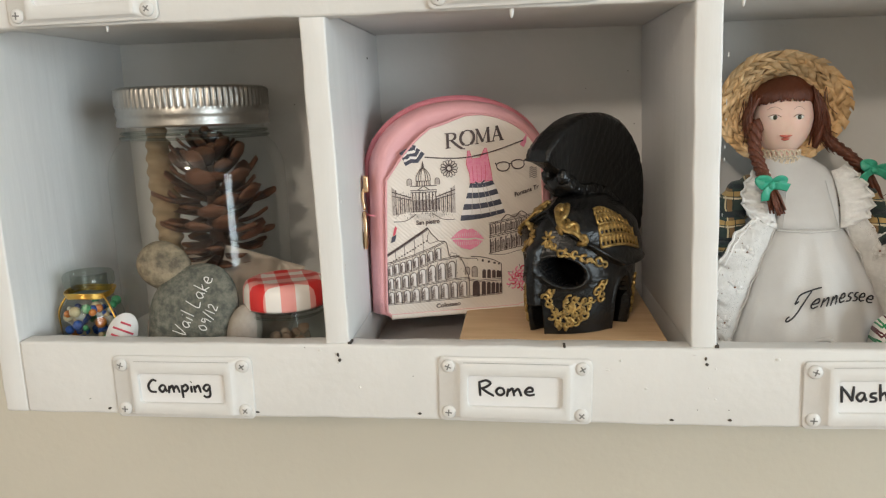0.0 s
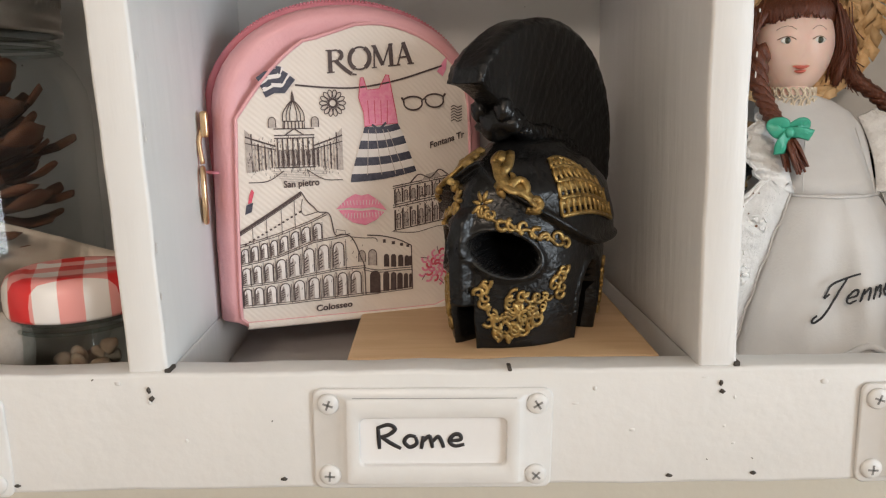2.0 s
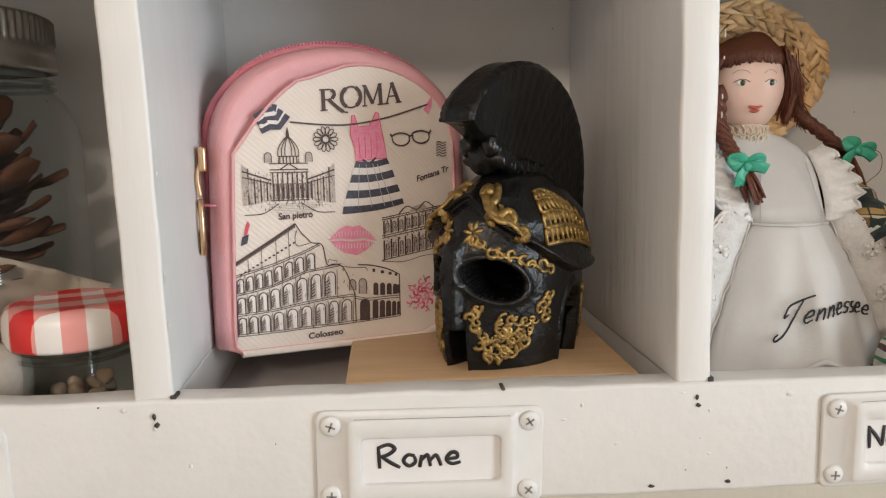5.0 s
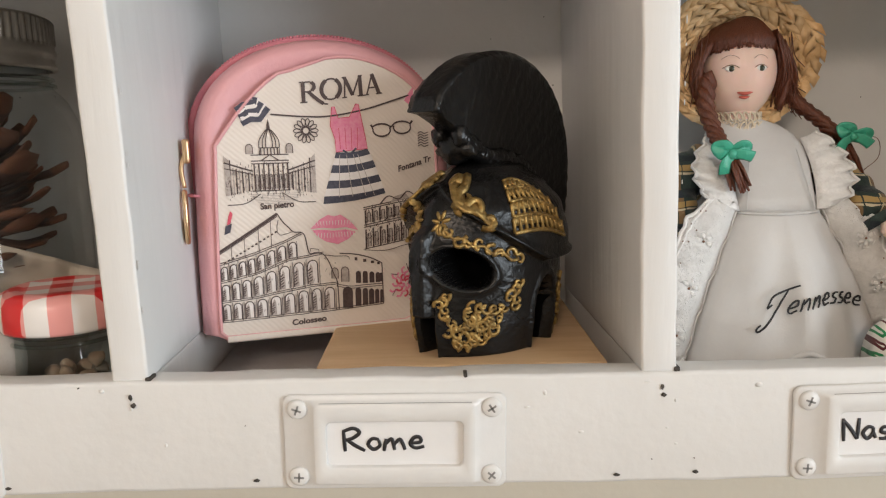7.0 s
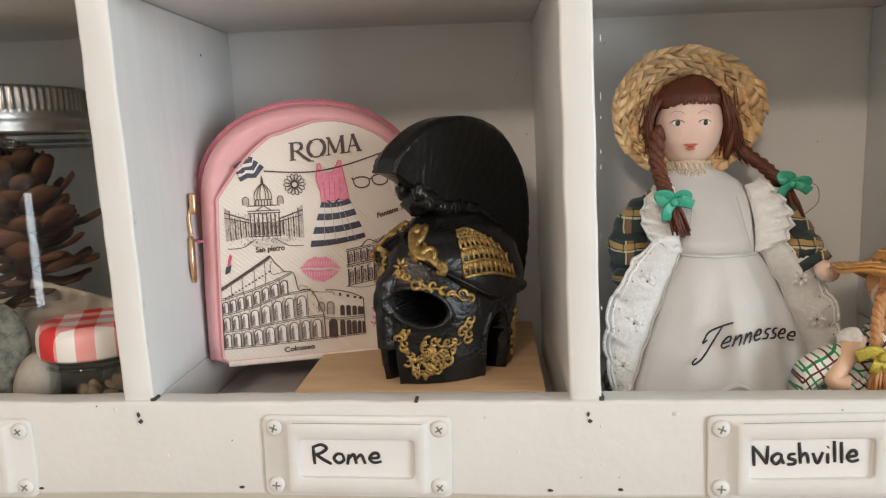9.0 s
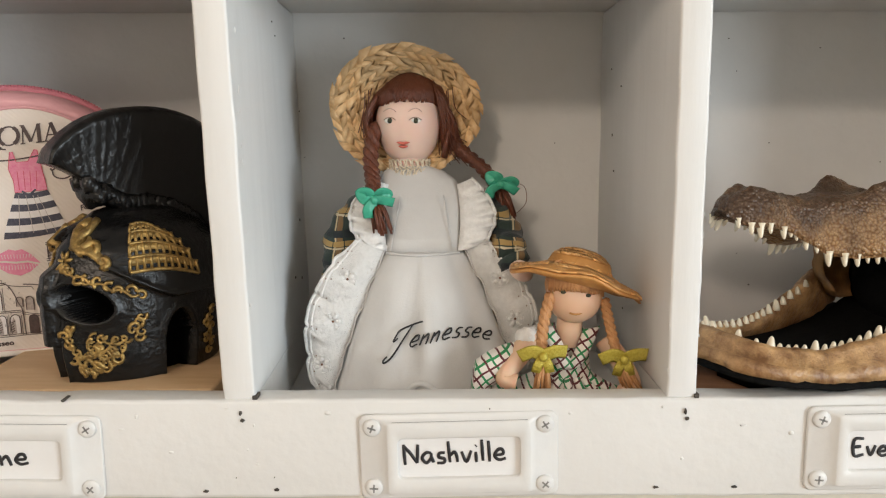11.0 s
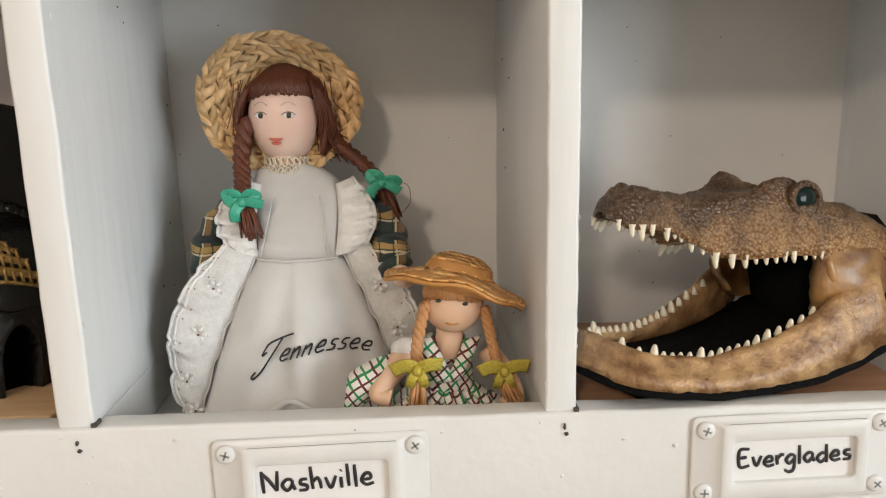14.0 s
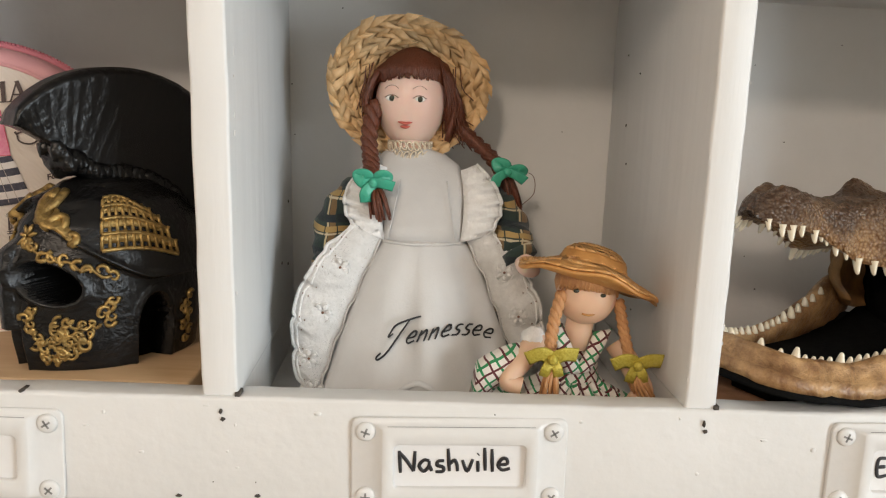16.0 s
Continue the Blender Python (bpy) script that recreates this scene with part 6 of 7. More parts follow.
# straw hat: brim of plaited strips round the head, with a crown behind
HC, HT = Vector((0.1520, 0.1085, 1.5135)), rot(3, 4, 0) @ rot(90, 0, 0)


def on_brim(r, a, lift=0.0):
    k = 1 + 0.02 * math.sin(3 * a + 1)
    flare = 0.50 * (r - 0.018) + 0.0010 * math.sin(5 * a)
    return HC + HT @ Vector((r * k * math.cos(a) * 1.0, r * k * math.sin(a) * 0.86, flare + lift))


n = 72
loft(bm, [[on_brim(r, 2 * math.pi * i / n, l) for i in range(n)] for r, l in ((0.0165, -0.001), (0.024, -0.001), (0.032, -0.001), (0.0378, -0.001), (0.0378, -0.0022), (0.0165, -0.0022))], cap0=False, cap1=False, mi=5)
for ring, (r0, r1, cnt) in enumerate(((0.0160, 0.0218, 22), (0.0205, 0.0272, 26), (0.0258, 0.0328, 30), (0.0313, 0.0388, 34))):
    for i in range(cnt):
        for half in (0, 1):
            a0 = 2 * math.pi * (i + 0.5 * half) / cnt
            da = 2 * math.pi / cnt
            ra, rb = (r0, (r0 + r1) / 2 + 0.0008) if half else (r1, (r0 + r1) / 2 - 0.0008)
            lift = 0.0003 + 0.0004 * rnd.random() + 0.0003 * ring
            a0 += da * rnd.uniform(-0.14, 0.14)
            w = da * rnd.uniform(0.80, 1.06)
            tilt = da * rnd.uniform(0.85, 1.05)
            ra, rb = ra + rnd.uniform(-0.0008, 0.0008), rb + rnd.uniform(-0.0012, 0.0012)
            q = [on_brim(ra, a0, lift), on_brim(ra, a0 + w, lift + 0.0002), on_brim(rb, a0 + w + tilt, lift + 0.0003), on_brim(rb, a0 + tilt, lift + 0.0002)]
            vs = [bm.verts.new(p) for p in q] + [bm.verts.new(p + HT @ Vector((0, 0, -0.0005))) for p in q]
            for idx in ((0, 1, 2, 3), (7, 6, 5, 4), (0, 4, 5, 1), (1, 5, 6, 2), (2, 6, 7, 3), (3, 7, 4, 0)):
                bm.faces.new([vs[x] for x in idx]).material_index = 5
blob(bm, HC + Vector((0.001, 0.0105, 0.002)), (0.020, 0.0105, 0.019), segs=24, rings=14, rough=0.05, freq=300, mi=5)
# embroidered word across the apron


def on_apron(u, v):
    x, z = 0.1490 + u * 0.950, 1.4018 + v * 0.83
    best = min((skirt(t, z, 0.0009) for t in np.linspace(-1.3, 1.3, 90)), key=lambda p: abs(p.x - x))
    return Vector((x, best.y, z)), Vector((0, 1, 0))


written(bm, "Tennessee", 0.0061, 0.00048, on_apron, shear=0.52, gap=0.04, rise=lambda u: 0.573 * u - 11.1 * u * u, mi=12, jitter=0.0, flat=0.6)
one_mesh("porcelain_doll", bm, M, (0.161, 0.078, 1.3735), "auburn-haired porcelain doll in white apron and straw hat", "doll")

# the small doll in a checked dress
STRAW_STRIP = STRAW.copy()
STRAW_STRIP.name = "orange_straw_strip"
for n in STRAW_STRIP.node_tree.nodes:
    if n.bl_idname == "ShaderNodeValToRGB":
        n.color_ramp.elements[0].color, n.color_ramp.elements[1].color = (0.86, 0.50, 0.20, 1), (0.70, 0.35, 0.11, 1)
M2 = [WHITE_PLAID, PLASTIC_SKIN, BLOND, STRAW_ORANGE, GOLD_RIBBON, EYE_GREEN, LIP, LACE, STRAW_STRIP]
bm = bmesh.new()


def dress(theta, f):
    """Body and spread skirt: f 0 at the neck, 1 at the hem."""
    z = 1.4150 - 0.0405 * f
    wide = 0.0085 + 0.0030 * min(1, f / 0.35) + 0.0300 * step(f, 0.45, 1.0)
    deep = 0.0075 + 0.0150 * step(f, 0.35, 1.0)
    fold = (0.0018 * math.sin(theta * 9) + 0.0012 * math.sin(theta * 5 + f * 6)) * step(f, 0.35, 0.9)
    return Vector((0.2320 - 0.009 * step(f, 0.5, 1) * (1 if math.sin(theta) < 0 else 0.2) + (wide + fold) * math.sin(theta), 0.0420 - (deep + fold) * math.cos(theta), z))


loft(bm, [[dress(2 * math.pi * i / 72, j / 24) for i in range(72)] for j in range(25)], mi=0)
# gathers and lapels
for side in (-1, 1):
    rings = []
    for j in range(12):
        s = j / 11
        p = Vector((0.2325 + side * (0.0100 - 0.0085 * s), 0.0335 - 0.0035 * math.sin(math.pi * s * 0.7), 1.4165 - 0.0175 * s))
        rings.append([p + Vector((o * side, y, 0.001 * side * o / 0.004)) for o, y in ((-0.0035, 0.0006), (0, -0.0012), (0.0036, 0.0), (0.0036, 0.0012), (0, 0.0006), (-0.0035, 0.0016))])
    loft(bm, rings, mi=0)
for i in range(7):
    t = -0.8 + i * 0.27
    tube(bm, spline([dress(t, 0.52) + Vector((0, -0.001, 0)), dress(t * 1.15, 0.7) + Vector((0, -0.0016, 0)), dress(t * 1.2, 0.98) + Vector((0, -0.001, 0))], 6), lambda s: 0.0016 + 0.0016 * s, 8, mi=0)
rings = []
for j in range(10):
    s = j / 9
    c = Vector((0.2110 - 0.0215 * s, 0.0335 - 0.003 * s, 1.4040 - 0.0085 * s * s))
    rings.append([c + Vector((0.0015 * math.sin(a), 0.007 * math.cos(a), (0.0065 + 0.005 * s) * math.sin(a) - 0.004 * s)) for a in [2 * math.pi * k / 18 for k in range(18)]])
loft(bm, rings, mi=0)
# head, neck, arms, legs
blob(bm, (0.2345, 0.0345, 1.4308), (0.0122, 0.0112, 0.0118), segs=24, rings=16, mi=1)
tube(bm, [(0.2335, 0.0375, 1.421), (0.2325, 0.0375, 1.408)], 0.0058, 12, mi=1)
tube(bm, spline([(0.2170, 0.0355, 1.4125), (0.2090, 0.0300, 1.4040), (0.2030, 0.0250, 1.3965), (0.2085, 0.0235, 1.3950)], 8), lambda s: 0.0042 + 0.0008 * math.sin(s * 6), 12, mi=1)
tube(bm, spline([(0.2490, 0.0380, 1.4100), (0.2550, 0.0330, 1.4020), (0.2590, 0.0280, 1.3930), (0.2560, 0.0250, 1.3890)], 8), 0.0046, 12, mi=1)
blob(bm, (0.2140, 0.0345, 1.4120), (0.0052, 0.0050, 0.0050), segs=14, rings=10, mi=7, rough=0.2, freq=400)
for dx in (-0.0055, 0.0050):
    blob(bm, (0.2335 + dx, 0.0345 - 0.0112 * math.sqrt(1 - ((dx - 0.001) / 0.0122) ** 2 - 0.03), 1.4340 - dx * 0.12), (0.0012, 0.0007, 0.0008), segs=10, rings=8, mi=5)
tube(bm, [(0.2335 + t * 0.0026, 0.0246 + 0.0006 * t * t, 1.4250 + 0.0006 * t * t) for t in (-1, -0.5, 0, 0.5, 1)], 0.0005, 6, mi=3)
# hair
blob(bm, (0.2355, 0.0390, 1.4350), (0.0134, 0.0110, 0.0115), segs=20, rings=14, mi=2, rough=0.05, freq=400)
for i in range(60):
    t = -1 + 2 * i / 59
    tube(bm, spline([(0.2350 + 0.009 * t, 0.031, 1.4455 - 0.002 * t), (0.2348 + 0.0112 * t, 0.0232 + 0.007 * t * t, 1.4420 - 0.0015 * t), (0.2345 + 0.0118 * t, 0.0229 + 0.0085 * t * t, 1.4358 - 0.0012 * t - 0.003 * t * t + 0.0008 * math.sin(i * 2.3))], 5), 0.0005, 5, mi=2)
braid(bm, [(0.2235, 0.0300, 1.4330), (0.2205, 0.0265, 1.4230), (0.2190, 0.0235, 1.4130), (0.2195, 0.0215, 1.4060)], 0.0023, 2, 7)
braid(bm, [(0.2470, 0.0310, 1.4300), (0.2490, 0.0290, 1.4200), (0.2510, 0.0265, 1.4110), (0.2525, 0.0245, 1.4050)], 0.0021, 2, 7)
tuft(bm, (0.2195, 0.0210, 1.4050), (0.2185, 0.0200, 1.3910), 0.0036, 2, 20, 4)
tuft(bm, (0.2535, 0.0240, 1.4030), (0.2590, 0.0225, 1.3920), 0.0038, 2, 20, 5)
for c, turn in (((0.2190, 0.0185, 1.4085), -12), ((0.2540, 0.0215, 1.4060), -5)):
    c = Vector(c)
    for side in (-1, 1):
        tube(bm, spline([c, c + Vector((side * 0.0045, -0.0008, 0.0022)), c + Vector((side * 0.0100, 0.0004, 0.0008 - side * 0.0005 + 0.0016 * side))], 6), 0.0031, 8, 0.09, mi=4, up=(0, 1, 0.2))
        tube(bm, [c, c + Vector((side * 0.0022, -0.0004, -0.0038)), c + Vector((side * 0.0030, 0, -0.0072))], 0.0021, 8, 0.10, mi=4, up=(0, 1, 0))
    blob(bm, c + Vector((0, -0.001, 0)), (0.0020, 0.0016, 0.0022), segs=10, rings=8, mi=4)
# straw hat, tipped
HC2, HT2 = Vector((0.2365, 0.0385, 1.4388)), rot(-9, 15, 0) @ Matrix.Diagonal((1.06, 1.06, 0.86))
prof = [(0.0278, -0.0022), (0.0284, -0.0014), (0.0276, -0.0002), (0.022, 0.0014), (0.0155, 0.0028), (0.0140, 0.0050), (0.0128, 0.0088), (0.0095, 0.0120), (0.0050, 0.0136), (0.0006, 0.0140)]
n = 60
loft(bm, [[HC2 + HT2 @ Vector((r * (1 + 0.03 * math.sin(4 * a)) * math.cos(a), r * 0.86 * math.sin(a), z + (0.0012 * math.sin(3 * a + 0.7) - 0.0035 * math.cos(a) ** 2 + 0.0010 * math.sin(7 * a)) * (r / 0.03) ** 2 + 0.0004 * math.sin(r * 2600 + a * 2))) for a in [2 * math.pi * i / n for i in range(n)]] for r, z in prof], mi=3)
loft(bm, [[HC2 + HT2 @ Vector((r * (1 + 0.03 * math.sin(4 * a)) * math.cos(a), r * 0.86 * math.sin(a), z + (0.0012 * math.sin(3 * a + 0.7) - 0.0035 * math.cos(a) ** 2 + 0.0010 * math.sin(7 * a)) * (r / 0.03) ** 2)) for a in [2 * math.pi * i / n for i in range(n)]] for r, z in ((0.0278, -0.0022), (0.022, -0.0002), (0.013, 0.0004))], cap0=False, mi=3)
for k in range(7):
    r = 0.0162 + k * 0.0018
    tube(bm, [HC2 + HT2 @ Vector((r * (1 + 0.03 * math.sin(4 * a)) * math.cos(a), r * 0.86 * math.sin(a), 0.0030 - (r - 0.0155) * 0.22 + (0.0012 * math.sin(3 * a + 0.7) - 0.0035 * math.cos(a) ** 2 + 0.0010 * math.sin(7 * a)) * (r / 0.03) ** 2)) for a in np.linspace(0, 2 * math.pi, 61)], 0.0007, 5, mi=3)
for ring, (r0, r1, cnt) in enumerate(((0.005, 0.0105, 12), (0.0095, 0.0140, 16), (0.0145, 0.0215, 24), (0.0205, 0.0285, 28))):
    for i in range(cnt):
        for half in (0, 1):
            a0 = 2 * math.pi * (i + 0.5 * half) / cnt
            da = 2 * math.pi / cnt
            ra, rb = (r0, (r0 + r1) / 2 + 0.0006) if half else (r1, (r0 + r1) / 2 - 0.0006)
            w = da * rnd.uniform(0.84, 0.96)

            def on_hat(r, a, lift):
                zz = np.interp(r, [0.0006, 0.005, 0.0095, 0.0128, 0.0140, 0.0155, 0.022, 0.0276], [0.0140, 0.0136, 0.0120, 0.0088, 0.0050, 0.0028, 0.0014, -0.0002])
                return HC2 + HT2 @ Vector((r * (1 + 0.03 * math.sin(4 * a)) * math.cos(a), r * 0.86 * math.sin(a), zz + lift + (0.0012 * math.sin(3 * a + 0.7) - 0.0035 * math.cos(a) ** 2 + 0.0010 * math.sin(7 * a)) * (r / 0.03) ** 2))

            lift = 0.0006 + 0.0002 * rnd.random()
            q = [on_hat(ra, a0, lift), on_hat(ra, a0 + w, lift), on_hat(rb, a0 + w + da, lift + 0.0002), on_hat(rb, a0 + da, lift + 0.0001)]
            vs = [bm.verts.new(p) for p in q] + [bm.verts.new(p + HT2 @ Vector((0, 0, -0.0006))) for p in q]
            for idx in ((0, 1, 2, 3), (7, 6, 5, 4), (0, 4, 5, 1), (1, 5, 6, 2), (2, 6, 7, 3), (3, 7, 4, 0)):
                bm.faces.new([vs[x] for x in idx]).material_index = 8
one_mesh("small_doll", bm, M2, (0.232, 0.042, 1.3735), "small braided doll in checked dress and orange straw hat", "doll").location.x -= 0.0060

# ---- camping keepsakes ----
def thin_glass(name, tint, gloss=1.0):
    m = bpy.data.materials.new(name)
    m.use_nodes = True
    nt = m.node_tree
    nt.nodes.remove(nt.nodes["Principled BSDF"])
    tr, gl, lw, mr, mx = (nt.nodes.new(k) for k in ("ShaderNodeBsdfTransparent", "ShaderNodeBsdfGlossy", "ShaderNodeLayerWeight", "ShaderNodeMapRange", "ShaderNodeMixShader"))
    tr.inputs[0].default_value = rgb(tint)
    gl.inputs["Roughness"].default_value = 0.03
    pw = nt.nodes.new("ShaderNodeMath")
    pw.operation = "POWER"
    pw.inputs[1].default_value = 4.0
    nt.links.new(lw.outputs["Facing"], pw.inputs[0])
    mr.inputs["To Min"].default_value, mr.inputs["To Max"].default_value = 0.045, 0.5
    nt.links.new(pw.outputs[0], mr.inputs["Value"])
    nt.links.new(mr.outputs[0], mx.inputs[0])
    nt.links.new(tr.outputs[0], mx.inputs[1])
    nt.links.new(gl.outputs[0], mx.inputs[2])
    nt.links.new(mx.outputs[0], nt.nodes["Material Output"].inputs[0])
    return m


CLEAR = thin_glass("clear_jar_glass", (0.93, 0.94, 0.935))
CLEAR_THICK = thin_glass("thick_jar_glass", (0.80, 0.83, 0.81))
TIN = material("brushed_tin_lid", (0.44, 0.425, 0.40), 0.36, (0.33, 0.32, 0.30), 90.0, 0.4, 0.15, 300.0, metal=1.0)
CONE = material("pine_cone_scale", (0.080, 0.029, 0.015), 0.6, (0.042, 0.017, 0.010), 120.0, 0.5, 0.5, 300.0)
CONE_TIP = material("pale_cone_tip", (0.19, 0.075, 0.034), 0.6, (0.12, 0.046, 0.022), 200.0, 0.5, 0.5, 300.0)
COB = material("dry_tan_cone", (0.40, 0.29, 0.17), 0.7, (0.26, 0.17, 0.09), 160.0, 0.5, 0.5, 300.0)
GREY_STONE = material("dark_grey_stone", (0.075, 0.082, 0.068), 0.8, (0.19, 0.185, 0.15), 260.0, 0.6, 1.0, 420.0)
TAN_STONE = material("speckled_tan_stone", (0.30, 0.25, 0.17), 0.75, (0.10, 0.085, 0.06), 130.0, 0.5, 0.7, 400.0)
PALE_STONE = material("pale_grey_stone", (0.38, 0.34, 0.29), 0.75, (0.25, 0.21, 0.18), 60.0, 0.5, 0.5, 300.0)
PAPER = material("crumpled_paper", (0.62, 0.55, 0.47), 0.8, (0.52, 0.45, 0.37), 50.0, 0.4, 0.4, 200.0)
CHALK = material("white_paint_pen", (0.72, 0.72, 0.70), 0.6)
GOLD_WIRE = material("gold_wire", (0.72, 0.47, 0.12), 0.3, metal=1.0)

for m in (CONE, CONE_TIP, GREY_STONE, TAN_STONE):
    for n in m.node_tree.nodes:
        if n.bl_idname == "ShaderNodeValToRGB":
            n.color_ramp.elements[0].position, n.color_ramp.elements[1].position = 0.38, 0.64

# large jar
JX, JY = -0.2040, 0.0800
jar = thing("storage_jar", pose(JX, JY, FLOOR) @ Matrix.Diagonal((1, 1, 0.973, 1)), "clear jar with ribbed tin screw lid holding pine cones", "jar")


def jar_ring(r, z, k=3.0, n=64):
    k = 2 + (k - 2) * 0.35
    out = []
    for i in range(n):
        a = 2 * math.pi * i / n
        c, s = math.cos(a), math.sin(a)
        d = (abs(c) ** k + abs(s) ** k) ** (-1 / k)
        out.append((r * d * c, r * 0.93 * d * s, z))
    return out


bm = bmesh.new()
loft(bm, [jar_ring(r, z, k) for r, z, k in ((0.044, 0.0004, 3), (0.049, 0.002, 3), (0.0515, 0.008, 3), (0.0520, 0.030, 3), (0.0520, 0.112, 3), (0.0510, 0.120, 2.8), (0.0475, 0.129, 2.5), (0.0435, 0.134, 2.1), (0.0420, 0.138, 2), (0.0420, 0.148, 2), (0.0420, 0.160, 2))], cap1=False)
part("glass_body", bm, CLEAR, jar, "clear moulded jar body")
bm = bmesh.new()
for z, r in ((0.1385, 0.0432), (0.1355, 0.0440)):
    tube(bm, [(r * math.cos(a), 0.97 * r * math.sin(a), z) for a in np.linspace(0, 2 * math.pi, 49)], 0.0009, 6)
part("neck_ring", bm, CLEAR_THICK, jar)
bm = bmesh.new()
n = 400
prof = [(0.0432, 0.1425, 0), (0.0452, 0.1425, 0), (0.0456, 0.1440, 0), (0.0446, 0.1465, 0), (0.0452, 0.1490, 0), (0.0456, 0.1505, 0), (0.0450, 0.1525, 0), (0.0450, 0.1540, 0), (0.0450, 0.1545, 1), (0.0450, 0.1640, 1), (0.0446, 0.1652, 0), (0.0425, 0.1662, 0), (0.0405, 0.1655, 0), (0.0395, 0.1648, 0), (0.002, 0.1652, 0)]
loft(bm, [[((r + (0.0006 * math.cos(80 * 2 * math.pi * i / n) if rib else 0)) * math.cos(2 * math.pi * i / n), (r + (0.0006 * math.cos(80 * 2 * math.pi * i / n) if rib else 0)) * math.sin(2 * math.pi * i / n), z) for i in range(n)] for r, z, rib in prof], cap0=False)
part("screw_lid", bm, TIN, jar, "ribbed tin screw lid")

# pine cone standing in the jar


def cone_thing(name, m, height, radius, count, mats, label, flare, category):
    top = thing(name, m, label, category)
    bm = bmesh.new()
    tube(bm, [(0, 0, 0.004), (0, 0, height * 0.5), (0, 0, height * 0.95)], lambda s: radius * (0.24 - 0.18 * s), 10)
    part("core", bm, mats[0], top)
    bm = bmesh.new()
    rows = [(0.0, 0, 0), (0.3, 0.09, 0.00), (0.62, 0.17, 0.01), (0.84, 0.22, 0.08), (1.0, 0.19, 0.20)]
    ring = []
    for x, w, lift in rows[1:]:
        ring.append([(x, -w, lift), (x, -w * 0.4, lift + 0.05), (x, w * 0.4, lift + 0.05), (x, w, lift), (x, w * 0.4, lift - 0.08), (x, -w * 0.4, lift - 0.08)])
    ring.append([(1.06, y * 0.4, z + 0.04) for _, y, z in ring[-1]])
    loft(bm, ring)
    for f in bm.faces:
        if f.calc_center_median().x > 0.8:
            f.material_index = 1
    me = mesh_of("scale", bm, mats)
    rnd = random.Random(count)
    for i in range(count):
        s = i / count
        a = i * 2.39996
        r = radius * (math.sin(math.pi * (0.20 + 0.72 * s)) ** 0.9) * rnd.uniform(0.78, 1.15)
        ob = new("scale", me)
        ob.parent = top
        pitch = flare[0] + (flare[1] - flare[0]) * s + rnd.uniform(-13, 13)
        ob.matrix_basis = Matrix.Translation((0, 0, height * (0.06 + 0.84 * s))) @ rot(0, 0, math.degrees(a)).to_4x4() @ rot(0, -pitch, 0).to_4x4() @ Matrix.Diagonal((r, r * rnd.uniform(0.9, 1.5), r * rnd.uniform(0.5, 0.9), 1))
    return top


cone_thing("pine_cone", pose(-0.1920, 0.0780, FLOOR + 0.050, 4, -3, 20), 0.088, 0.0325, 92, [CONE, CONE_TIP], "open brown pine cone standing inside the jar", (-16, 46), "pine cone")
bm = bmesh.new()
rings = []
for j in range(60):
    s = j / 59
    r = 0.0088 * math.sin(math.pi * (0.13 + 0.78 * s)) ** 0.5
    rings.append([((r + 0.0012 * math.sin(s * 62)) * math.cos(a), (r + 0.0012 * math.sin(s * 62 + a)) * math.sin(a), 0.085 * s) for a in [2 * math.pi * i / 18 for i in range(18)]])
loft(bm, rings)
ob = part("narrow_cone", bm, COB, None)
ob.matrix_world = pose(-0.2285, 0.0830, FLOOR + 0.056, 0, 0, 0) @ pose(0, 0, 0, -3, -4, 0)
tagged(ob, "long tan ribbed cone standing inside the jar", "cone")
bm = bmesh.new()
bmesh.ops.create_grid(bm, x_segments=26, y_segments=20, size=0.5, matrix=Matrix.Diagonal((0.050, 0.056, 1, 1)))
r = bmesh.ops.extrude_face_region(bm, geom=bm.faces[:])
bmesh.ops.translate(bm, vec=(0, 0, 0.0006), verts=[g for g in r["geom"] if isinstance(g, bmesh.types.BMVert)])
for v in bm.verts:
    q = v.co.copy()
    v.co.z += 0.010 * noise.noise(Vector((q.x * 45, q.y * 45, 2))) + 0.003 * noise.noise(Vector((q.x * 140, q.y * 140, 5)))
bmesh.ops.rotate(bm, verts=bm.verts, matrix=rot(72, 18, 12))
ob = part("paper", bm, PAPER, None)
ob.matrix_world = Matrix.Translation((-0.1690, 0.0640, FLOOR + 0.031))
tagged(ob, "crumpled cream paper at the bottom of the jar", "paper")
bm = bmesh.new()
bmesh.ops.create_grid(bm, x_segments=20, y_segments=20, size=0.5, matrix=Matrix.Diagonal((0.042, 0.060, 1, 1)))
r = bmesh.ops.extrude_face_region(bm, geom=bm.faces[:])
bmesh.ops.translate(bm, vec=(0, 0, 0.0006), verts=[g for g in r["geom"] if isinstance(g, bmesh.types.BMVert)])
for v in bm.verts:
    v.co.z += 0.007 * noise.noise(Vector((v.co.x * 50, v.co.y * 50, 7)))
bmesh.ops.rotate(bm, verts=bm.verts, matrix=rot(80, -6, -8))
ob = part("paper", bm, PAPER, None)
ob.matrix_world = Matrix.Translation((-0.2250, 0.0900, FLOOR + 0.032))
tagged(ob, "folded cream paper inside the clear jar", "paper")


def stone(name, c, size, turn, mat, label, rough=0.25, freq=35.0):
    bm = bmesh.new()
    blob(bm, (0, 0, 0), size, turn, 44, 30, rough, freq, seed=c[0] * 100)
    ob = part(name, bm, mat, None)
    ob.matrix_world = Matrix.Translation(c)
    return tagged(ob, label, "stone")


st = stone("stone", (-0.1910, 0.0255, 1.4035), (0.0245, 0.0105, 0.0335), rot(-8, 28, 0), GREY_STONE, "dark grey flat stone with white handwriting, standing against jar", 0.16)
bm = bmesh.new()


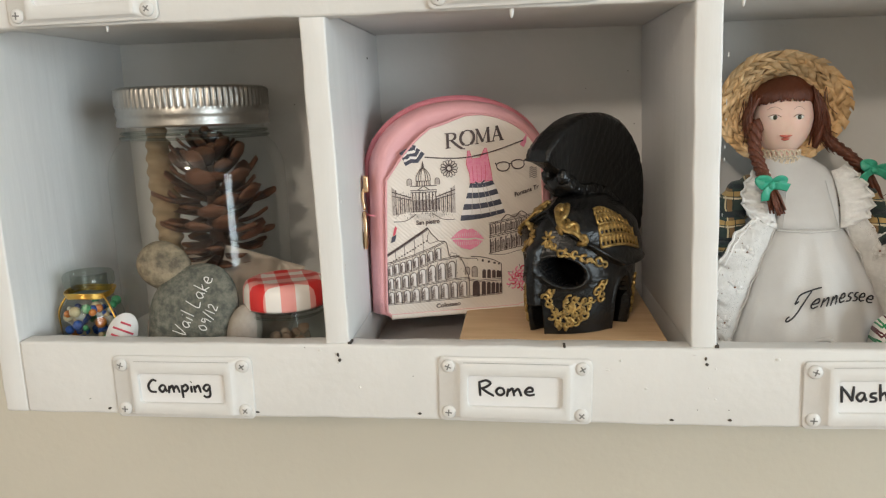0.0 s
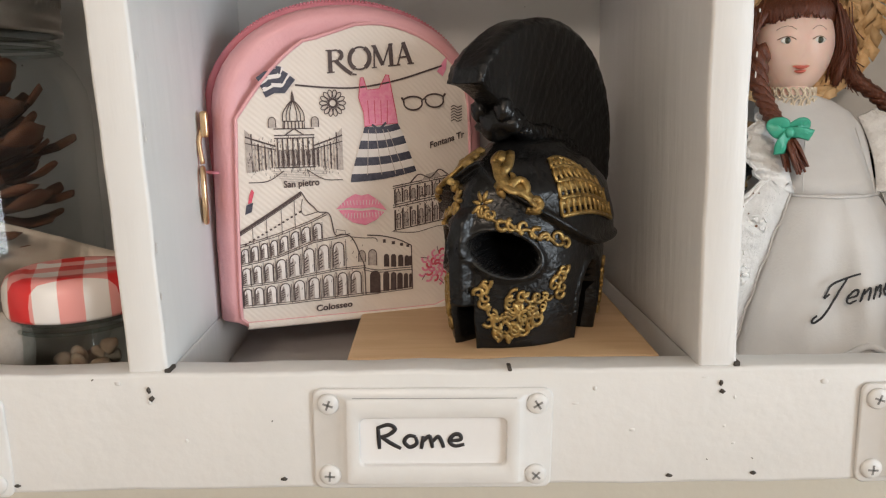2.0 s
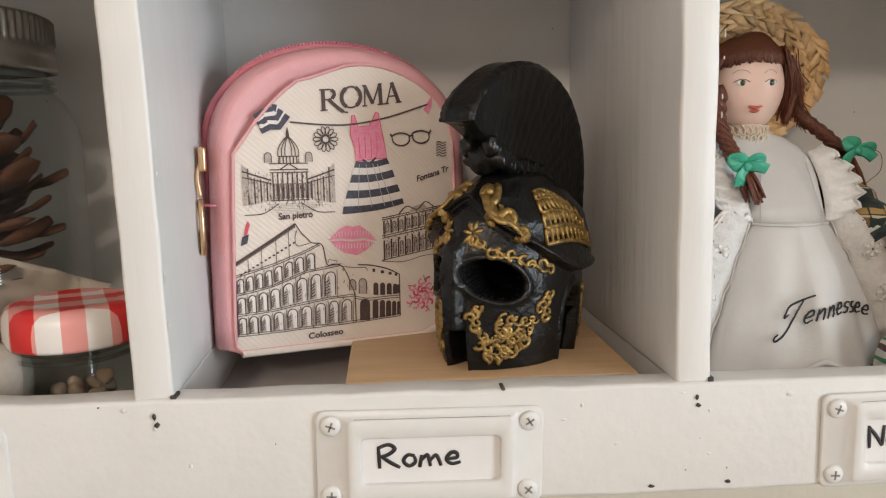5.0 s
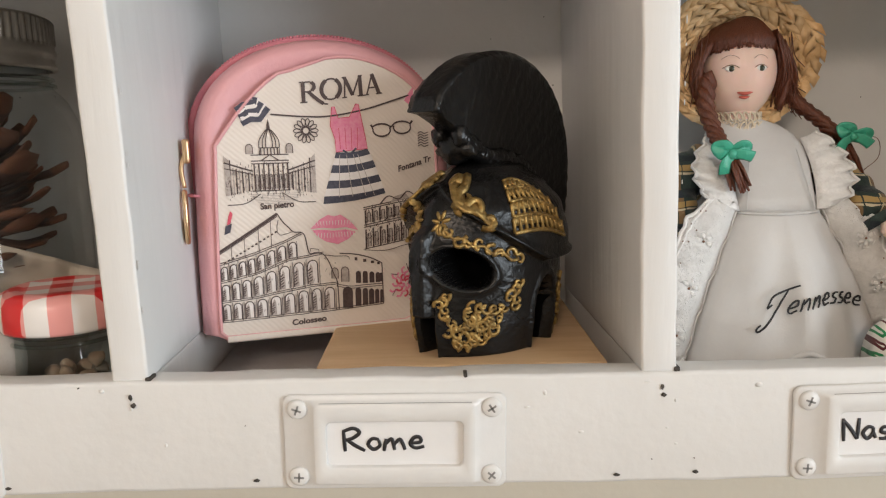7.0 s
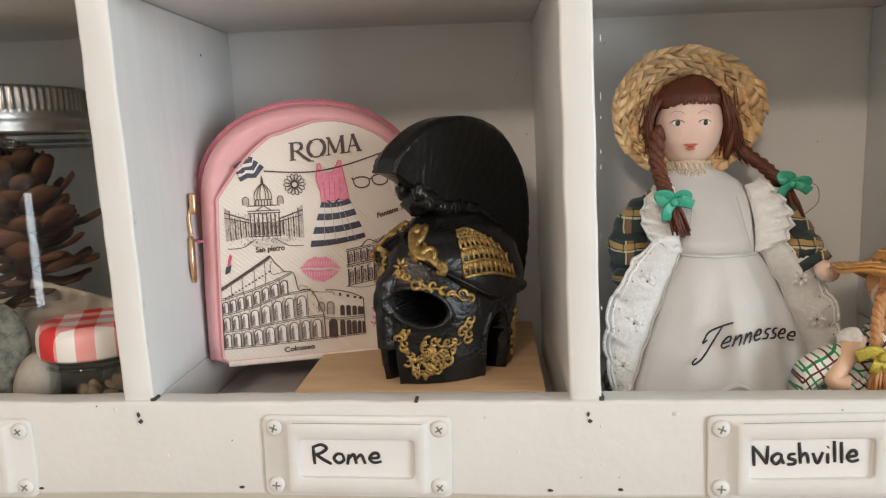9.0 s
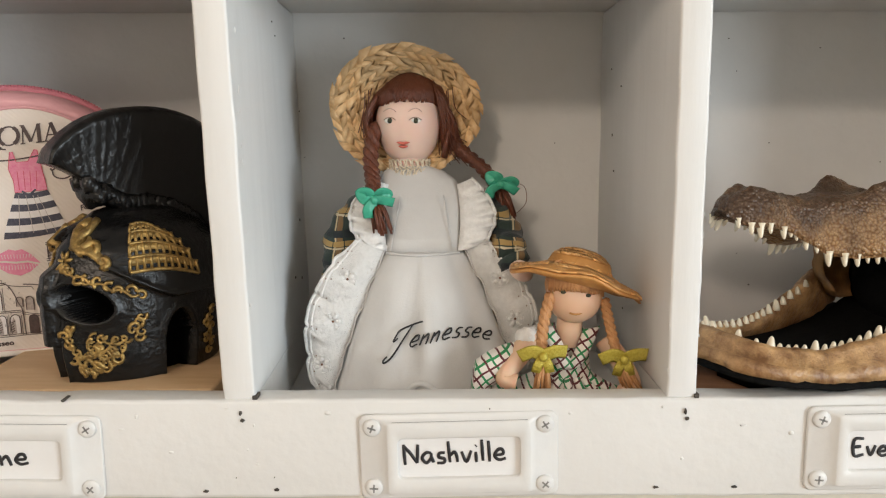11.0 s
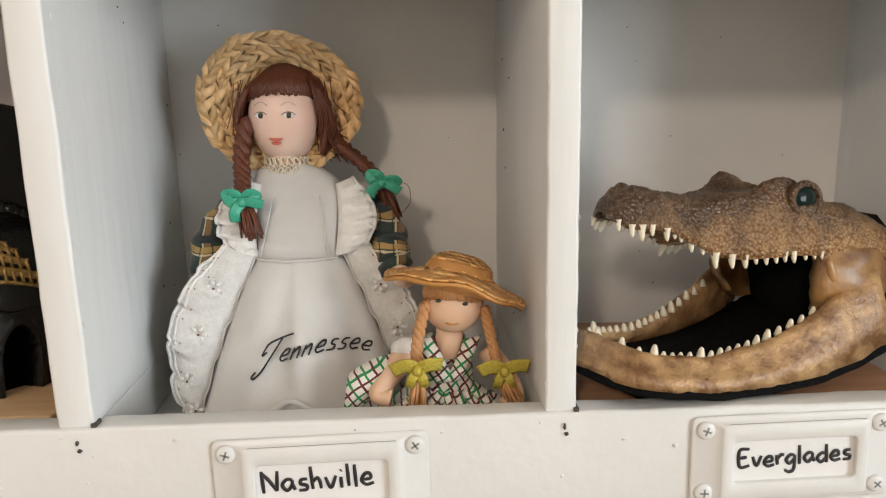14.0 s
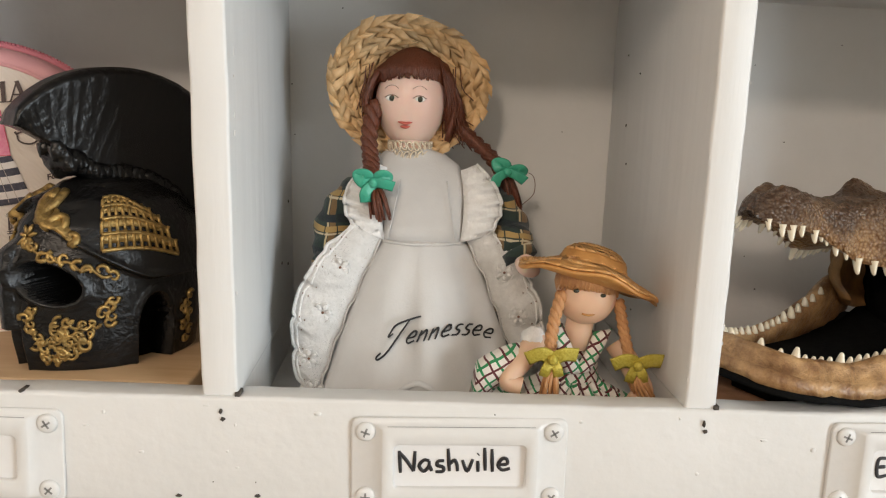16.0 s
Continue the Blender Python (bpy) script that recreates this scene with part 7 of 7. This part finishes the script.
def on_stone(u, v):
    turn = radians(63)
    x, z = u * math.cos(turn) - v * math.sin(turn), u * math.sin(turn) + v * math.cos(turn)
    return Vector((x + 0.0005, -0.0132 + 8 * (x * x) + 3 * z * z + 0.10 * z, z - 0.0075)), Vector((0, 1, 0))


written(bm, "Vail Lake", 0.0052, 0.00038, on_stone, gap=0.05)
part("writing", bm, CHALK, st, "white paint pen handwriting")
bm = bmesh.new()
written(bm, "09/12", 0.0046, 0.00035, lambda u, v: on_stone(u + 0.008, v - 0.0095), gap=0.05)
part("writing", bm, CHALK, st, "white paint pen handwriting")
stone("stone", (-0.2080, 0.0310, 1.4335), (0.0165, 0.0110, 0.0140), rot(0, 20, 0), TAN_STONE, "rounded speckled tan stone resting beside the jar", 0.18)
stone("stone", (-0.2120, 0.0360, 1.3895), (0.0120, 0.0095, 0.0185), rot(0, -10, 0), PALE_STONE, "pale grey stone standing on the shelf", 0.2)
stone("stone", (-0.1610, 0.0250, 1.3925), (0.0100, 0.0095, 0.0190), rot(0, 8, 0), PALE_STONE, "small pale stone standing beside jars", 0.2)

# small jar with a checked lid
GINGHAM = plaid("red_gingham_print", (0.80, 0.76, 0.72), [(0, 62, 0.28, 0.5, (0.78, 0.33, 0.30)), (1, 62, 0.20, 0.5, (0.78, 0.33, 0.30))], 0.3)
nt = GINGHAM.node_tree
nt.nodes["Principled BSDF"].inputs["Sheen Weight"].default_value = 0
for n in [n for n in nt.nodes if n.bl_idname == "ShaderNodeBump"]:
    nt.nodes.remove(n)
less = [n for n in nt.nodes if n.bl_idname == "ShaderNodeMath" and n.operation == "LESS_THAN"]
for n in [n for n in nt.nodes if n.bl_idname == "ShaderNodeVectorMath"]:
    n.inputs[1].default_value = (0.001, 0.001, 0.001)
both = nt.nodes.new("ShaderNodeMath")
both.operation = "MULTIPLY"
nt.links.new(less[0].outputs[0], both.inputs[0])
nt.links.new(less[1].outputs[0], both.inputs[1])
mix = nt.nodes.new("ShaderNodeMix")
mix.data_type = "RGBA"
mix.inputs["B"].default_value = (0.66, 0.028, 0.028, 1)
nt.links.new(nt.nodes["Principled BSDF"].inputs["Base Color"].links[0].from_socket, mix.inputs["A"])
nt.links.new(both.outputs[0], mix.inputs["Factor"])
nt.links.new(mix.outputs["Result"], nt.nodes["Principled BSDF"].inputs["Base Color"])

sj = thing("jam_jar", pose(-0.1395, 0.0400, FLOOR, 0, 0, 24), "small glass jar with red gingham lid holding shells", "jar")
bm = bmesh.new()
lathe(bm, [(0.016, 0.0004), (0.0205, 0.002), (0.0222, 0.007), (0.0225, 0.022), (0.0218, 0.030), (0.0205, 0.035), (0.0205, 0.044)], 48, cap1=False)
part("glass_body", bm, CLEAR_THICK, sj, "thick clear glass body")
bm = bmesh.new()
for z, r in ((0.0345, 0.0215), (0.0315, 0.0222)):
    tube(bm, [(r * math.cos(a), r * math.sin(a), z) for a in np.linspace(0, 2 * math.pi, 41)], 0.0009, 6)
part("thread_ring", bm, CLEAR_THICK, sj)
bm = bmesh.new()
lathe(bm, [(0.0222, 0.0360), (0.0240, 0.0358), (0.0246, 0.0370), (0.0246, 0.0425), (0.0242, 0.0465), (0.0228, 0.0495), (0.0200, 0.0508), (0.0170, 0.0510), (0.0155, 0.0505), (0.001, 0.0507)], 56)
part("screw_lid", bm, GINGHAM, sj, "red and white gingham lid")
SHELL = material("pale_shell", (0.62, 0.52, 0.42), 0.4, (0.42, 0.24, 0.15), 130.0, 0.5)
rnd = random.Random(9)
for i in range(15):
    bm = bmesh.new()
    a, r = rnd.uniform(0, 6.28), 0.014 * math.sqrt(rnd.random())
    blob(bm, (r * math.cos(a), r * math.sin(a), 0.004 + 0.016 * rnd.random()), (rnd.uniform(0.003, 0.006), rnd.uniform(0.002, 0.004), rnd.uniform(0.0015, 0.003)), rot(rnd.uniform(0, 180), rnd.uniform(0, 180), 0), 12, 8, 0.3, 300, seed=i)
    part("shell", bm, SHELL if i % 4 else PALE_STONE, sj)

# little bottle of beads with a tag
bt = thing("bead_bottle", pose(-0.2590, 0.0360, FLOOR), "tiny clear bottle of coloured beads with gold wire and tag", "bottle")
bm = bmesh.new()
lathe(bm, [(0.012, 0.0004), (0.0165, 0.002), (0.0175, 0.008), (0.0175, 0.028), (0.0160, 0.035), (0.0125, 0.040), (0.0118, 0.0425), (0.0118, 0.047), (0.0138, 0.0475), (0.0142, 0.0495), (0.0142, 0.0535), (0.0132, 0.0550), (0.0105, 0.0552), (0.0100, 0.0535), (0.0100, 0.044)], 40, cap1=False)
part("glass_body", bm, CLEAR_THICK, bt)
BEADS = [material("bead_" + n, c, 0.3) for n, c in (("blue", (0.03, 0.10, 0.42)), ("white", (0.75, 0.72, 0.66)), ("orange", (0.65, 0.20, 0.03)), ("cream", (0.72, 0.58, 0.36)), ("green", (0.05, 0.28, 0.12)), ("navy", (0.015, 0.03, 0.15)))]
bead_meshes = []
for m in BEADS:
    bm = bmesh.new()
    bmesh.ops.create_uvsphere(bm, u_segments=10, v_segments=7, radius=1)
    bead_meshes.append(mesh_of("bead", bm, m))
for i in range(120):
    a, r, z = rnd.uniform(0, 6.28), 0.0142 * math.sqrt(rnd.uniform(0.2, 1)), 0.004 + 0.032 * i / 120
    size = rnd.uniform(0.0016, 0.0034)
    ob = new("bead", bead_meshes[(i * 7 + int(a * 1.5)) % 6])
    ob.parent = bt
    ob.matrix_basis = Matrix.Translation((r * math.cos(a), r * math.sin(a), z)) @ Matrix.Diagonal((size, size, size, 1))
bm = bmesh.new()
for k in range(4):
    tube(bm, [((0.0128 + 0.0004 * k) * math.cos(a), (0.0128 + 0.0004 * k) * math.sin(a), 0.0415 + 0.0009 * k + 0.0006 * math.sin(3 * a)) for a in np.linspace(0, 2 * math.pi, 33)], 0.0006, 6)
tube(bm, spline([(0.012, -0.006, 0.042), (0.017, -0.010, 0.038), (0.0215, -0.012, 0.030)], 6), 0.0006, 6)
tube(bm, spline([(-0.013, -0.003, 0.042), (-0.0175, -0.006, 0.032), (-0.0182, -0.004, 0.018)], 6), 0.0006, 6)
part("wire", bm, GOLD_WIRE, bt, "twisted gold wire")
bm = bmesh.new()
ring = [(0.0085 * math.cos(a), 0.0125 * math.sin(a)) for a in np.linspace(0, 2 * math.pi, 24, endpoint=False)]
loft(bm, [[(x, 0, z) for x, z in ring], [(x, 0.0006, z) for x, z in ring]])
tg = part("paper_tag", bm, CARD, bt, "oval white paper tag")
tg.matrix_basis = pose(0.0255, -0.0140, 0.0215, -12, 24, 10)
bm = bmesh.new()
for k, (x0, x1) in enumerate(((-0.003, 0.003), (-0.006, 0.006), (-0.0055, 0.0058), (-0.004, 0.004))):
    tube(bm, [(x0, -0.0002, 0.006 - 0.0042 * k), (x1, -0.0002, 0.006 - 0.0042 * k)], 0.00065, 6, 0.3, (0, 1, 0))
part("writing", bm, PRINT_RED, tg)
